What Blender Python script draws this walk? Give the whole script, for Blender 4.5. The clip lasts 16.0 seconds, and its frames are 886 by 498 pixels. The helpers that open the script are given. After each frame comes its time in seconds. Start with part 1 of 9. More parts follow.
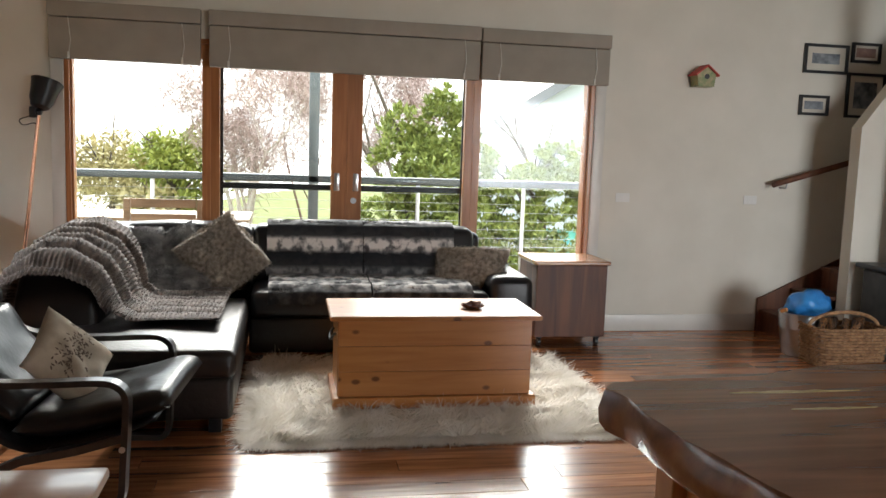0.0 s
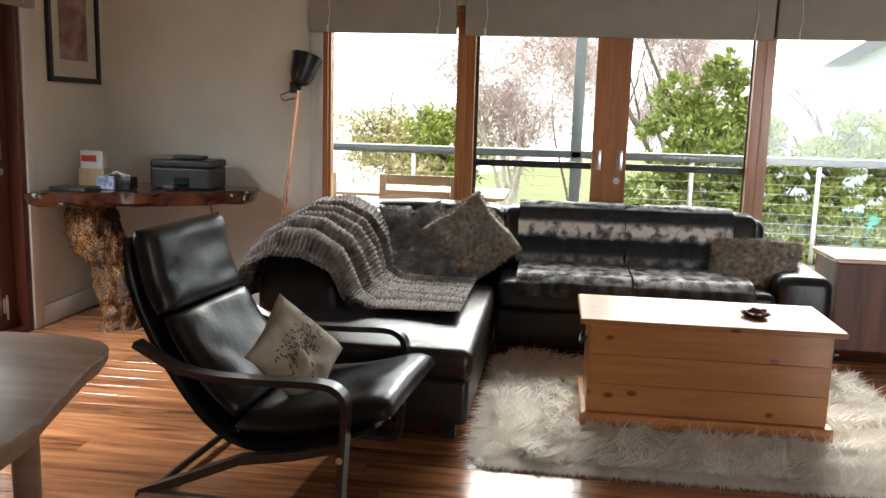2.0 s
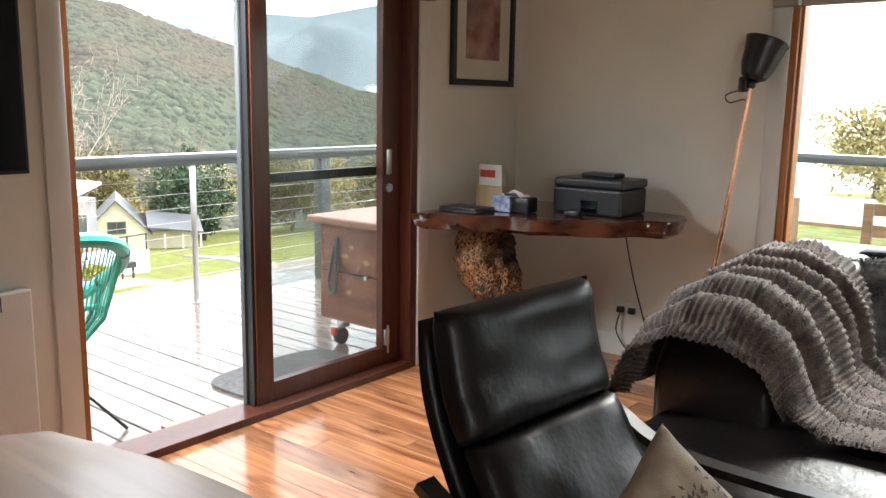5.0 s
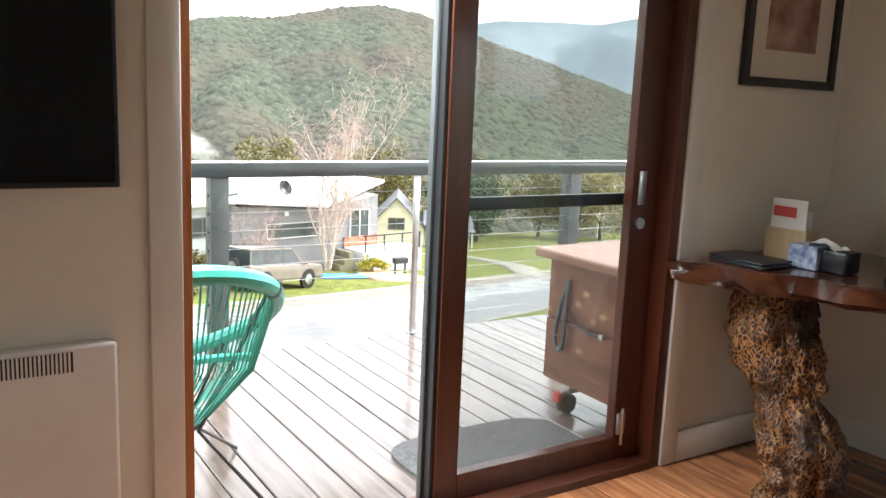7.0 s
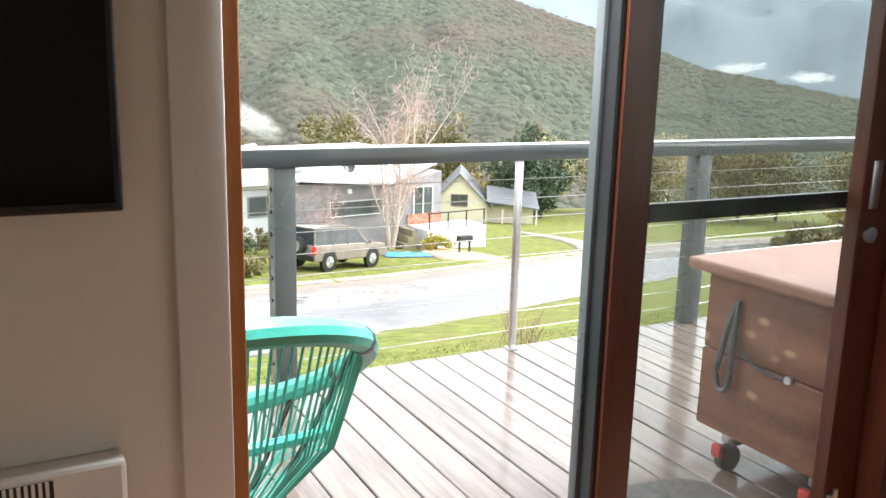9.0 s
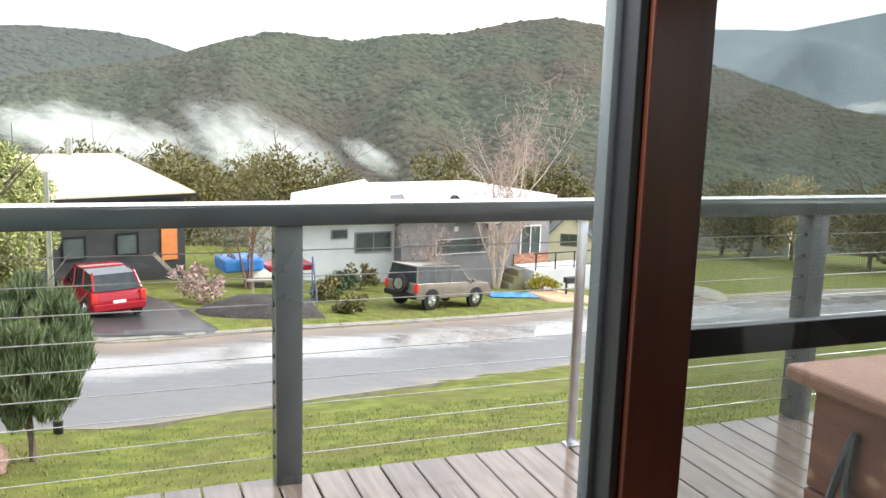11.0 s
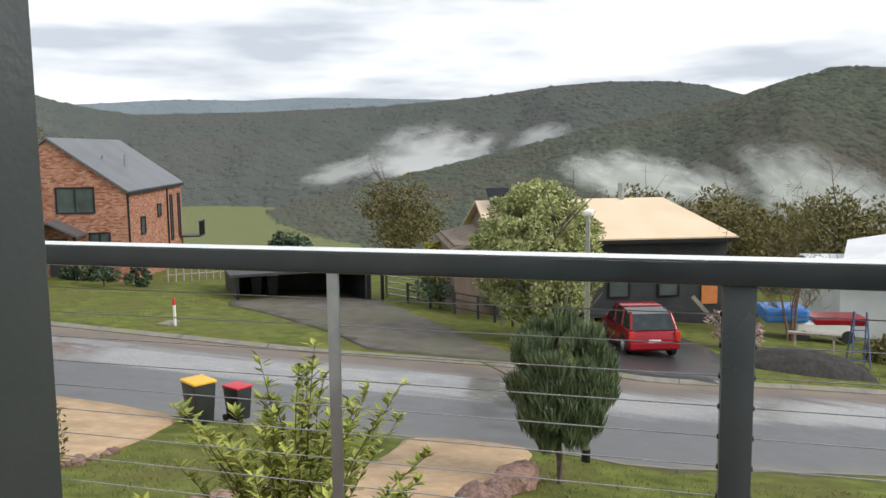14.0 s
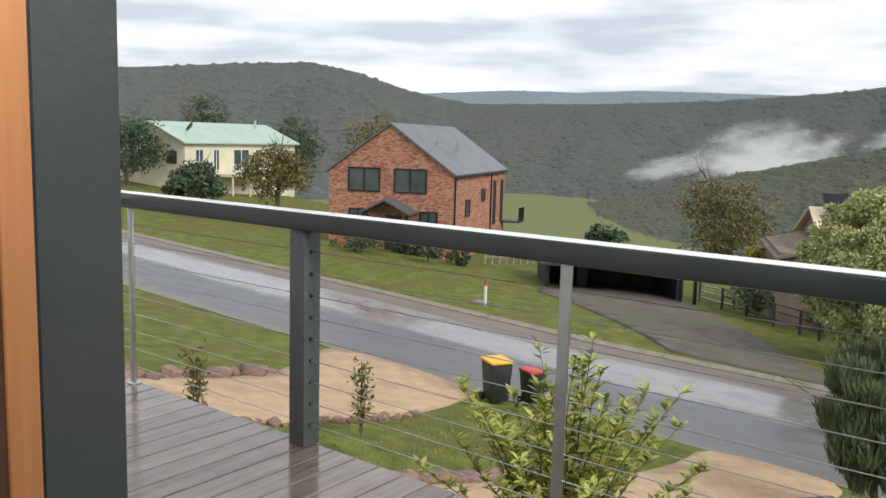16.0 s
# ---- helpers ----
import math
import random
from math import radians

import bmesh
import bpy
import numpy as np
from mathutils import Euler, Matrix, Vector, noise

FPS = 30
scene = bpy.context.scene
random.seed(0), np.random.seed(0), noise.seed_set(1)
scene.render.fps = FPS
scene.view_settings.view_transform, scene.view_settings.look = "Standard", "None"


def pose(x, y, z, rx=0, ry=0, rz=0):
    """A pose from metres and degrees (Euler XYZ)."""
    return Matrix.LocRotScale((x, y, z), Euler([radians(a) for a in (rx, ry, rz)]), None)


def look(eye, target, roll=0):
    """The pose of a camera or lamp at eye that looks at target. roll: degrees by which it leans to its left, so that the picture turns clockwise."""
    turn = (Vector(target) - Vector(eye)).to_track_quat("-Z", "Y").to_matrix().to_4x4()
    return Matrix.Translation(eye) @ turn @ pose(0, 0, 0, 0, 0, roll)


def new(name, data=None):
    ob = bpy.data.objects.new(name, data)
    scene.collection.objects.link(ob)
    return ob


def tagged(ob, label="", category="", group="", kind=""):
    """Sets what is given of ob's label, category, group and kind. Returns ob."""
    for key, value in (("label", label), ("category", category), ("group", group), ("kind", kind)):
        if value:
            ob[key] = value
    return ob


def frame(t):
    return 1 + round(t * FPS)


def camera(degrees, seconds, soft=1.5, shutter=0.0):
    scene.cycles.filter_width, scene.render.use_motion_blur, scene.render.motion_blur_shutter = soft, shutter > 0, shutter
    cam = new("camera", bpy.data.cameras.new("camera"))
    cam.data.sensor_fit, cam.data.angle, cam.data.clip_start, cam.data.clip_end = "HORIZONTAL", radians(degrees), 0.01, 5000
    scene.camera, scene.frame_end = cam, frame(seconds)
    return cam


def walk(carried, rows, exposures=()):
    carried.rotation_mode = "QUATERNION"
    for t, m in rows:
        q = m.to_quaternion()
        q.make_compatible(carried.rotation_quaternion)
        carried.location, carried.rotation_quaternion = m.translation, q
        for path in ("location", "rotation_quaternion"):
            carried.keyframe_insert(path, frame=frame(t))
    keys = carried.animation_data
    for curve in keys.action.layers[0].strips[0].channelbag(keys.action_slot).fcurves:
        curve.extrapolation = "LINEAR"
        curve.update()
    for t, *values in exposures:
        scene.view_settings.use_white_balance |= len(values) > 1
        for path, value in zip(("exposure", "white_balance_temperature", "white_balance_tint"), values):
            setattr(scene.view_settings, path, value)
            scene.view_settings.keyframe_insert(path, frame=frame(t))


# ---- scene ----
cam = camera(55.84, 16.0, soft=1.5)
PATH = [
    (0, (0.826, 1.235, 1.391), (1.195, 3.187, 1.154), 2.0),
    (0.5, (0.805, 1.325, 1.408), (1.047, 3.295, 1.16), 1.1),
    (1, (0.753, 1.445, 1.413), (0.965, 3.414, 1.138), 0.7),
    (1.5, (0.786, 1.583, 1.381), (0.805, 3.56, 1.079), 1.5),
    (2, (0.906, 1.804, 1.402), (0.65, 3.761, 1.081), 1.6),
    (2.5, (0.925, 1.959, 1.39), (0.651, 3.916, 1.082), 0.8),
    (3, (0.858, 2.215, 1.421), (0.66, 4.184, 1.133), 0.2),
    (3.5, (0.843, 2.403, 1.411), (0.468, 4.345, 1.113), 0.5),
    (4, (0.869, 2.668, 1.426), (0.129, 4.499, 1.114), 1.7),
    (4.5, (0.823, 2.888, 1.46), (-0.188, 4.578, 1.11), 1.8),
    (5, (0.628, 3.11, 1.433), (-0.604, 4.647, 1.088), 0.9),
    (5.2, (0.635, 3.212, 1.416), (-0.702, 4.659, 1.071), 0.7),
    (7.3, (-0.154, 4.099, 1.415), (-1.867, 5.071, 1.068), 3.0),
    (7.5, (-0.196, 4.163, 1.412), (-1.949, 5.059, 1.056), 3.2),
    (8, (-0.365, 4.237, 1.394), (-2.146, 5.06, 1.004), 2.5),
    (8.2, (-0.494, 4.229, 1.395), (-2.257, 5.086, 1.0), 2.1),
    (10.3, (-1.293, 4.568, 1.364), (-3.0, 5.525, 0.951), 1.3),
    (10.5, (-1.333, 4.656, 1.375), (-3.07, 5.56, 0.97), 2.0),
    (11, (-1.407, 4.833, 1.408), (-3.253, 5.529, 1.078), 1.7),
    (11.5, (-1.5, 4.922, 1.406), (-3.402, 5.487, 1.151), 1.1),
    (12, (-1.56, 4.985, 1.41), (-3.503, 5.385, 1.159), 0.9),
    (12.5, (-1.608, 5.098, 1.414), (-5.486, 5.268, 0.905), 0.7),
    (13, (-1.637, 5.151, 1.408), (-8.451, 4.447, 0.514), -0.2),
    (13.5, (-1.643, 5.194, 1.415), (-3.577, 4.753, 1.155), -0.6),
    (14, (-1.717, 5.195, 1.407), (-3.624, 4.645, 1.168), -0.7),
    (14.5, (-1.772, 5.197, 1.405), (-3.638, 4.512, 1.185), -0.7),
    (15, (-1.861, 5.279, 1.403), (-3.622, 4.36, 1.17), 0.3),
    (15.5, (-1.904, 5.367, 1.393), (-3.552, 4.265, 1.135), 1.2),
    (16, (-1.893, 5.426, 1.394), (-3.46, 4.211, 1.132), 1.6),
]
EXPOSURES = [(0.0, 2.42), (1.0, 2.42), (2.5, 2.48), (3.5, 2.66), (4.2, 2.7), (5.0, 2.52), (7.3, 2.4), (8.2, 2.3), (10.3, 2.02), (11.0, 1.52), (12.0, 0.78), (13.0, 0.46), (14.0, 0.38), (16.0, 0.38)]
walk(cam, [(t, look(eye, target, roll)) for t, eye, target, roll in PATH], EXPOSURES)

# ---- world and sun ----
SUN_HEAD, SUN_UP = radians(-8), radians(36)
world = bpy.data.worlds.new("world")
scene.world = world
world.use_nodes = True
wn, wl = world.node_tree.nodes, world.node_tree.links
wn.clear()
w_out = wn.new("ShaderNodeOutputWorld")
w_bg = wn.new("ShaderNodeBackground")
w_sky = wn.new("ShaderNodeTexSky")
w_sky.sky_type, w_sky.sun_disc = "NISHITA", False
w_sky.sun_elevation, w_sky.sun_rotation = SUN_UP, -SUN_HEAD
w_co = wn.new("ShaderNodeTexCoord")
w_map = wn.new("ShaderNodeMapping")
w_map.inputs["Scale"].default_value = (2.2, 2.2, 13.0)
w_noise = wn.new("ShaderNodeTexNoise")
w_noise.inputs["Scale"].default_value, w_noise.inputs["Detail"].default_value = 1.6, 6
w_noise.inputs["Roughness"].default_value = 0.52
w_ramp = wn.new("ShaderNodeValToRGB")
w_ramp.color_ramp.elements[0].position, w_ramp.color_ramp.elements[0].color = 0.38, (5.0, 5.4, 6.1, 1)
w_ramp.color_ramp.elements[1].position, w_ramp.color_ramp.elements[1].color = 0.62, (10.5, 10.6, 10.6, 1)
w_mix = wn.new("ShaderNodeMix")
w_mix.data_type = "RGBA"
w_mix.inputs["Factor"].default_value = 0.93
wl.new(w_co.outputs["Generated"], w_map.inputs["Vector"])
wl.new(w_map.outputs["Vector"], w_noise.inputs["Vector"])
wl.new(w_noise.outputs["Fac"], w_ramp.inputs["Fac"])
wl.new(w_sky.outputs["Color"], w_mix.inputs["A"])
wl.new(w_ramp.outputs["Color"], w_mix.inputs["B"])
wl.new(w_mix.outputs["Result"], w_bg.inputs["Color"])
w_bg.inputs["Strength"].default_value = 0.1
wl.new(w_bg.outputs["Background"], w_out.inputs["Surface"])

sun = new("sun", bpy.data.lights.new("sun", "SUN"))
sun.data.energy, sun.data.angle, sun.data.color = 1.9, radians(30), (1.0, 0.96, 0.9)
sun.matrix_world = look((-math.sin(SUN_HEAD) * 60 * math.cos(SUN_UP), math.cos(SUN_HEAD) * 60 * math.cos(SUN_UP), 60 * math.sin(SUN_UP)), (0, 0, 0))


def fill_light(name, eye, target, sx, sy, watts, spread=180):
    """An area lamp added at an opening to boost the daylight in the room."""
    ob = new(name, bpy.data.lights.new(name, "AREA"))
    ob.data.shape, ob.data.size, ob.data.size_y, ob.data.energy = "RECTANGLE", sx, sy, watts
    ob.data.color, ob.data.spread = (0.92, 0.96, 1.0), radians(spread)
    ob.matrix_world = look(eye, target)


# fill lamp in the unseen south opening, added to brighten the room
fill_light("fill_south", (5.9, -3.02, 1.5), (6.4, 6.0, 0.3), 2.6, 1.8, 17, 92)
# added strip under the door head that brightens the floor inside
fill_light("fill_west_door", (-2.34, 5.0, 2.03), (-0.9, 4.9, 0.0), 0.7, 0.1, 13, 130)
# ---- materials ----
def shader(name, rough=0.6, metal=0.0, spec=0.5):
    m = bpy.data.materials.new(name)
    m.use_nodes = True
    b = m.node_tree.nodes["Principled BSDF"]
    b.inputs["Roughness"].default_value = rough
    b.inputs["Metallic"].default_value = metal
    b.inputs["Specular IOR Level"].default_value = spec
    return m, m.node_tree.nodes, m.node_tree.links, b


def ramp_node(nodes, stops):
    r = nodes.new("ShaderNodeValToRGB")
    e = r.color_ramp.elements
    while len(e) < len(stops):
        e.new(0.5)
    for k, (p, c) in zip(e, stops):
        k.position, k.color = p, (*c, 1)
    return r


def coat_of(name, a, b, scale=8, rough=0.6, metal=0.0, bump=0.1, fine=80, stretch=(1, 1, 1), spread=0.0, spec=0.5, dirt=None, rough_to=None):
    """A surface that goes from colour a to b in patches, with a fine relief. spread: how far alike pieces differ."""
    m, n, l, p = shader(name, rough, metal, spec)
    co = n.new("ShaderNodeTexCoord")
    mp = n.new("ShaderNodeMapping")
    mp.inputs["Scale"].default_value = stretch
    l.new(co.outputs["Object"], mp.inputs["Vector"])
    big = n.new("ShaderNodeTexNoise")
    big.inputs["Scale"].default_value, big.inputs["Detail"].default_value = scale, 5
    l.new(mp.outputs["Vector"], big.inputs["Vector"])
    r = ramp_node(n, [(0.33, a), (0.67, b)])
    l.new(big.outputs["Fac"], r.inputs["Fac"])
    colour = r.outputs["Color"]
    small = n.new("ShaderNodeTexNoise")
    small.inputs["Scale"].default_value, small.inputs["Detail"].default_value = fine, 4
    l.new(mp.outputs["Vector"], small.inputs["Vector"])
    if dirt:
        far = n.new("ShaderNodeTexNoise")
        far.inputs["Scale"].default_value, far.inputs["Detail"].default_value = scale * 0.3, 6
        l.new(co.outputs["Object"], far.inputs["Vector"])
        k = ramp_node(n, [(0.45, (0, 0, 0)), (0.7, (1, 1, 1))])
        l.new(far.outputs["Fac"], k.inputs["Fac"])
        mx = n.new("ShaderNodeMix")
        mx.data_type = "RGBA"
        l.new(k.outputs["Color"], mx.inputs["Factor"])
        l.new(colour, mx.inputs["A"])
        mx.inputs["B"].default_value = (*dirt, 1)
        colour = mx.outputs["Result"]
    if spread:
        info = n.new("ShaderNodeObjectInfo")
        hsv = n.new("ShaderNodeHueSaturation")
        rng = n.new("ShaderNodeMapRange")
        rng.inputs["To Min"].default_value, rng.inputs["To Max"].default_value = 1 - spread, 1 + spread
        l.new(info.outputs["Random"], rng.inputs["Value"])
        l.new(rng.outputs["Result"], hsv.inputs["Value"])
        l.new(colour, hsv.inputs["Color"])
        colour = hsv.outputs["Color"]
    l.new(colour, p.inputs["Base Color"])
    if rough_to is not None:
        rr = n.new("ShaderNodeMapRange")
        rr.inputs["From Min"].default_value, rr.inputs["From Max"].default_value = 0.35, 0.65
        rr.inputs["To Min"].default_value, rr.inputs["To Max"].default_value = rough, rough_to
        l.new(big.outputs["Fac"], rr.inputs["Value"])
        l.new(rr.outputs["Result"], p.inputs["Roughness"])
    if bump:
        bp = n.new("ShaderNodeBump")
        bp.inputs["Strength"].default_value, bp.inputs["Distance"].default_value = bump, 0.02
        l.new(small.outputs["Fac"], bp.inputs["Height"])
        l.new(bp.outputs["Normal"], p.inputs["Normal"])
    return m


def wood(name, a, b, along="x", rough=0.4, grain=9, bump=0.08, spread=0.12, coat=0.0, knots=None):
    m, n, l, p = shader(name, rough)
    co = n.new("ShaderNodeTexCoord")
    info = n.new("ShaderNodeObjectInfo")
    add = n.new("ShaderNodeVectorMath")
    add.operation = "MULTIPLY_ADD"
    l.new(info.outputs["Random"], add.inputs[0])
    add.inputs[1].default_value = (7, 13, 19)
    l.new(co.outputs["Object"], add.inputs[2])
    mp = n.new("ShaderNodeMapping")
    mp.inputs["Scale"].default_value = {"x": (0.7, 8, 8), "y": (8, 0.7, 8), "z": (8, 8, 0.7)}[along]
    l.new(add.outputs["Vector"], mp.inputs["Vector"])
    t = n.new("ShaderNodeTexNoise")
    t.inputs["Scale"].default_value, t.inputs["Detail"].default_value, t.inputs["Distortion"].default_value = grain * 0.35, 7, 0.6
    l.new(mp.outputs["Vector"], t.inputs["Vector"])
    r = ramp_node(n, [(0.3, a), (0.5, tuple((u + v) / 2 for u, v in zip(a, b))), (0.7, b)])
    l.new(t.outputs["Fac"], r.inputs["Fac"])
    colour = r.outputs["Color"]
    if knots:
        v = n.new("ShaderNodeTexVoronoi")
        v.inputs["Scale"].default_value = 7.5
        km = n.new("ShaderNodeMapping")
        km.inputs["Scale"].default_value = {"x": (0.8, 1.3, 1.3), "y": (1.3, 0.8, 1.3), "z": (1.3, 1.3, 0.8)}[along]
        l.new(add.outputs["Vector"], km.inputs["Vector"])
        l.new(km.outputs["Vector"], v.inputs["Vector"])
        kr = ramp_node(n, [(0.1, (1, 1, 1)), (0.17, (0, 0, 0))])
        l.new(v.outputs["Distance"], kr.inputs["Fac"])
        kx = n.new("ShaderNodeMix")
        kx.data_type = "RGBA"
        l.new(kr.outputs["Color"], kx.inputs["Factor"])
        l.new(colour, kx.inputs["A"])
        kx.inputs["B"].default_value = (*knots, 1)
        colour = kx.outputs["Result"]
    hsv = n.new("ShaderNodeHueSaturation")
    rng = n.new("ShaderNodeMapRange")
    rng.inputs["To Min"].default_value, rng.inputs["To Max"].default_value = 1 - spread, 1 + spread
    l.new(info.outputs["Random"], rng.inputs["Value"])
    l.new(rng.outputs["Result"], hsv.inputs["Value"])
    l.new(colour, hsv.inputs["Color"])
    l.new(hsv.outputs["Color"], p.inputs["Base Color"])
    p.inputs["Coat Weight"].default_value, p.inputs["Coat Roughness"].default_value = coat, 0.12
    bp = n.new("ShaderNodeBump")
    bp.inputs["Strength"].default_value, bp.inputs["Distance"].default_value = bump, 0.01
    l.new(t.outputs["Fac"], bp.inputs["Height"])
    l.new(bp.outputs["Normal"], p.inputs["Normal"])
    return m


def glass_of(name, tint=(0.95, 0.98, 0.97)):
    m, n, l, p = shader(name, 0.02)
    out = n["Material Output"]
    tr = n.new("ShaderNodeBsdfTransparent")
    tr.inputs["Color"].default_value = (*tint, 1)
    gl = n.new("ShaderNodeBsdfGlossy")
    gl.inputs["Roughness"].default_value = 0.02
    fr = n.new("ShaderNodeLayerWeight")
    fr.inputs["Blend"].default_value = 0.5
    pw = n.new("ShaderNodeMath")
    pw.operation = "POWER"
    l.new(fr.outputs["Facing"], pw.inputs[0])
    pw.inputs[1].default_value = 5.0
    ma = n.new("ShaderNodeMath")
    ma.operation = "MULTIPLY_ADD"
    l.new(pw.outputs["Value"], ma.inputs[0])
    ma.inputs[1].default_value = 0.6
    ma.inputs[2].default_value = 0.02
    mx = n.new("ShaderNodeMixShader")
    l.new(ma.outputs["Value"], mx.inputs["Fac"])
    l.new(tr.outputs["BSDF"], mx.inputs[1])
    l.new(gl.outputs["BSDF"], mx.inputs[2])
    l.new(mx.outputs["Shader"], out.inputs["Surface"])
    return m


def veil_of(name, colour, share, fade=None, scale=3.0, rough_edge=0.5):
    """A thin see-through layer: insect mesh, mist."""
    m, n, l, p = shader(name, 1.0, 0, 0)
    out = n["Material Output"]
    p.inputs["Base Color"].default_value = (*colour, 1)
    tr = n.new("ShaderNodeBsdfTransparent")
    mx = n.new("ShaderNodeMixShader")
    mx.inputs["Fac"].default_value = share
    l.new(tr.outputs["BSDF"], mx.inputs[1])
    l.new(p.outputs["BSDF"], mx.inputs[2])
    l.new(mx.outputs["Shader"], out.inputs["Surface"])
    if fade:
        co = n.new("ShaderNodeTexCoord")
        t = n.new("ShaderNodeTexNoise")
        t.inputs["Scale"].default_value, t.inputs["Detail"].default_value = scale, 6
        l.new(co.outputs["Generated"], t.inputs["Vector"])
        g = n.new("ShaderNodeTexGradient")
        g.gradient_type = "SPHERICAL"
        mp = n.new("ShaderNodeMapping")
        mp.inputs["Location"].default_value, mp.inputs["Scale"].default_value = (-1, -1, -1), (2, 2, 2)
        l.new(co.outputs["Generated"], mp.inputs["Vector"])
        l.new(mp.outputs["Vector"], g.inputs["Vector"])
        mu = n.new("ShaderNodeMath")
        mu.operation = "MULTIPLY_ADD"
        l.new(t.outputs["Fac"], mu.inputs[0])
        mu.inputs[1].default_value = 1.5
        mu.inputs[2].default_value = -0.95
        ad = n.new("ShaderNodeMath")
        ad.operation = "ADD"
        l.new(g.outputs["Fac"], ad.inputs[0])
        l.new(mu.outputs["Value"], ad.inputs[1])
        rg = n.new("ShaderNodeMapRange")
        rg.inputs["From Min"].default_value, rg.inputs["From Max"].default_value = 0.05, 0.75
        rg.inputs["To Min"].default_value, rg.inputs["To Max"].default_value = 0, share
        l.new(ad.outputs["Value"], rg.inputs["Value"])
        l.new(rg.outputs["Result"], mx.inputs["Fac"])
    return m


WALL = coat_of("white_wall_paint", (0.68, 0.65, 0.57), (0.74, 0.71, 0.63), 3, 0.55, 0, 0.04, 160)
CEIL = coat_of("white_ceiling_paint", (0.72, 0.72, 0.7), (0.77, 0.77, 0.75), 3, 0.7, 0, 0.03, 120)
TRIM = coat_of("white_gloss_paint", (0.66, 0.65, 0.61), (0.72, 0.71, 0.67), 4, 0.35, 0, 0.02, 90)
FLOOR = wood("red_hardwood_boards", (0.15, 0.05, 0.02), (0.46, 0.2, 0.085), "x", 0.2, 7, 0.03, 0.42, 0.3)
JARRAH = wood("red_door_timber", (0.062, 0.016, 0.008), (0.105, 0.029, 0.014), "z", 0.32, 9, 0.05, 0.06, 0.2)
CEDAR = wood("orange_window_timber", (0.34, 0.125, 0.04), (0.5, 0.21, 0.075), "z", 0.35, 9, 0.05, 0.08, 0.2)
PINE = wood("knotty_pine", (0.42, 0.16, 0.042), (0.54, 0.235, 0.07), "x", 0.34, 8, 0.03, 0.06, 0.4, knots=(0.16, 0.055, 0.015))
SLAB = wood("oiled_slab_timber", (0.17, 0.062, 0.022), (0.42, 0.185, 0.07), "x", 0.27, 5, 0.08, 0.05, 0.3)
REDGUM = wood("dark_red_timber", (0.07, 0.024, 0.013), (0.19, 0.07, 0.032), "z", 0.55, 6, 0.05, 0.1, 0.04)
REDGUM_X = wood("dark_red_polished_slab", (0.025, 0.009, 0.006), (0.1, 0.033, 0.018), "x", 0.13, 5, 0.04, 0.1, 0.5)
GREYWOOD = wood("grey_brown_slab", (0.24, 0.15, 0.1), (0.42, 0.29, 0.2), "x", 0.4, 4, 0.06, 0.05, 0.1)
SEATWOOD = wood("pinkish_seat_timber", (0.45, 0.25, 0.16), (0.58, 0.36, 0.25), "x", 0.3, 5, 0.03, 0.05, 0.3)
DECK = wood("wet_deck_boards", (0.11, 0.085, 0.072), (0.22, 0.175, 0.15), "x", 0.13, 10, 0.12, 0.22, 0.35)
def burl_of(name):
    """Golden ridges in a net over dark pits."""
    m, n, l, p = shader(name, 0.42)
    co = n.new("ShaderNodeTexCoord")
    warp = n.new("ShaderNodeTexNoise")
    warp.inputs["Scale"].default_value, warp.inputs["Detail"].default_value = 14, 4
    l.new(co.outputs["Object"], warp.inputs["Vector"])
    add = n.new("ShaderNodeVectorMath")
    add.operation = "MULTIPLY_ADD"
    l.new(warp.outputs["Color"], add.inputs[0])
    add.inputs[1].default_value = (0.06, 0.06, 0.06)
    l.new(co.outputs["Object"], add.inputs[2])
    mp = n.new("ShaderNodeMapping")
    mp.inputs["Scale"].default_value = (1, 1, 0.55)
    l.new(add.outputs["Vector"], mp.inputs["Vector"])
    v = n.new("ShaderNodeTexVoronoi")
    v.feature = "DISTANCE_TO_EDGE"
    v.inputs["Scale"].default_value = 64
    l.new(mp.outputs["Vector"], v.inputs["Vector"])
    r = ramp_node(n, [(0.02, (0.42, 0.2, 0.06)), (0.09, (0.2, 0.08, 0.025)), (0.2, (0.03, 0.012, 0.006))])
    l.new(v.outputs["Distance"], r.inputs["Fac"])
    big = n.new("ShaderNodeTexNoise")
    big.inputs["Scale"].default_value, big.inputs["Detail"].default_value = 7, 4
    l.new(co.outputs["Object"], big.inputs["Vector"])
    k = ramp_node(n, [(0.38, (0, 0, 0)), (0.6, (1, 1, 1))])
    l.new(big.outputs["Fac"], k.inputs["Fac"])
    mx = n.new("ShaderNodeMix")
    mx.data_type = "RGBA"
    l.new(k.outputs["Color"], mx.inputs["Factor"])
    mx.inputs["A"].default_value = (0.035, 0.014, 0.007, 1)
    l.new(r.outputs["Color"], mx.inputs["B"])
    l.new(mx.outputs["Result"], p.inputs["Base Color"])
    bp = n.new("ShaderNodeBump")
    bp.inputs["Strength"].default_value, bp.inputs["Distance"].default_value, bp.invert = 0.9, 0.012, True
    l.new(v.outputs["Distance"], bp.inputs["Height"])
    l.new(bp.outputs["Normal"], p.inputs["Normal"])
    return m


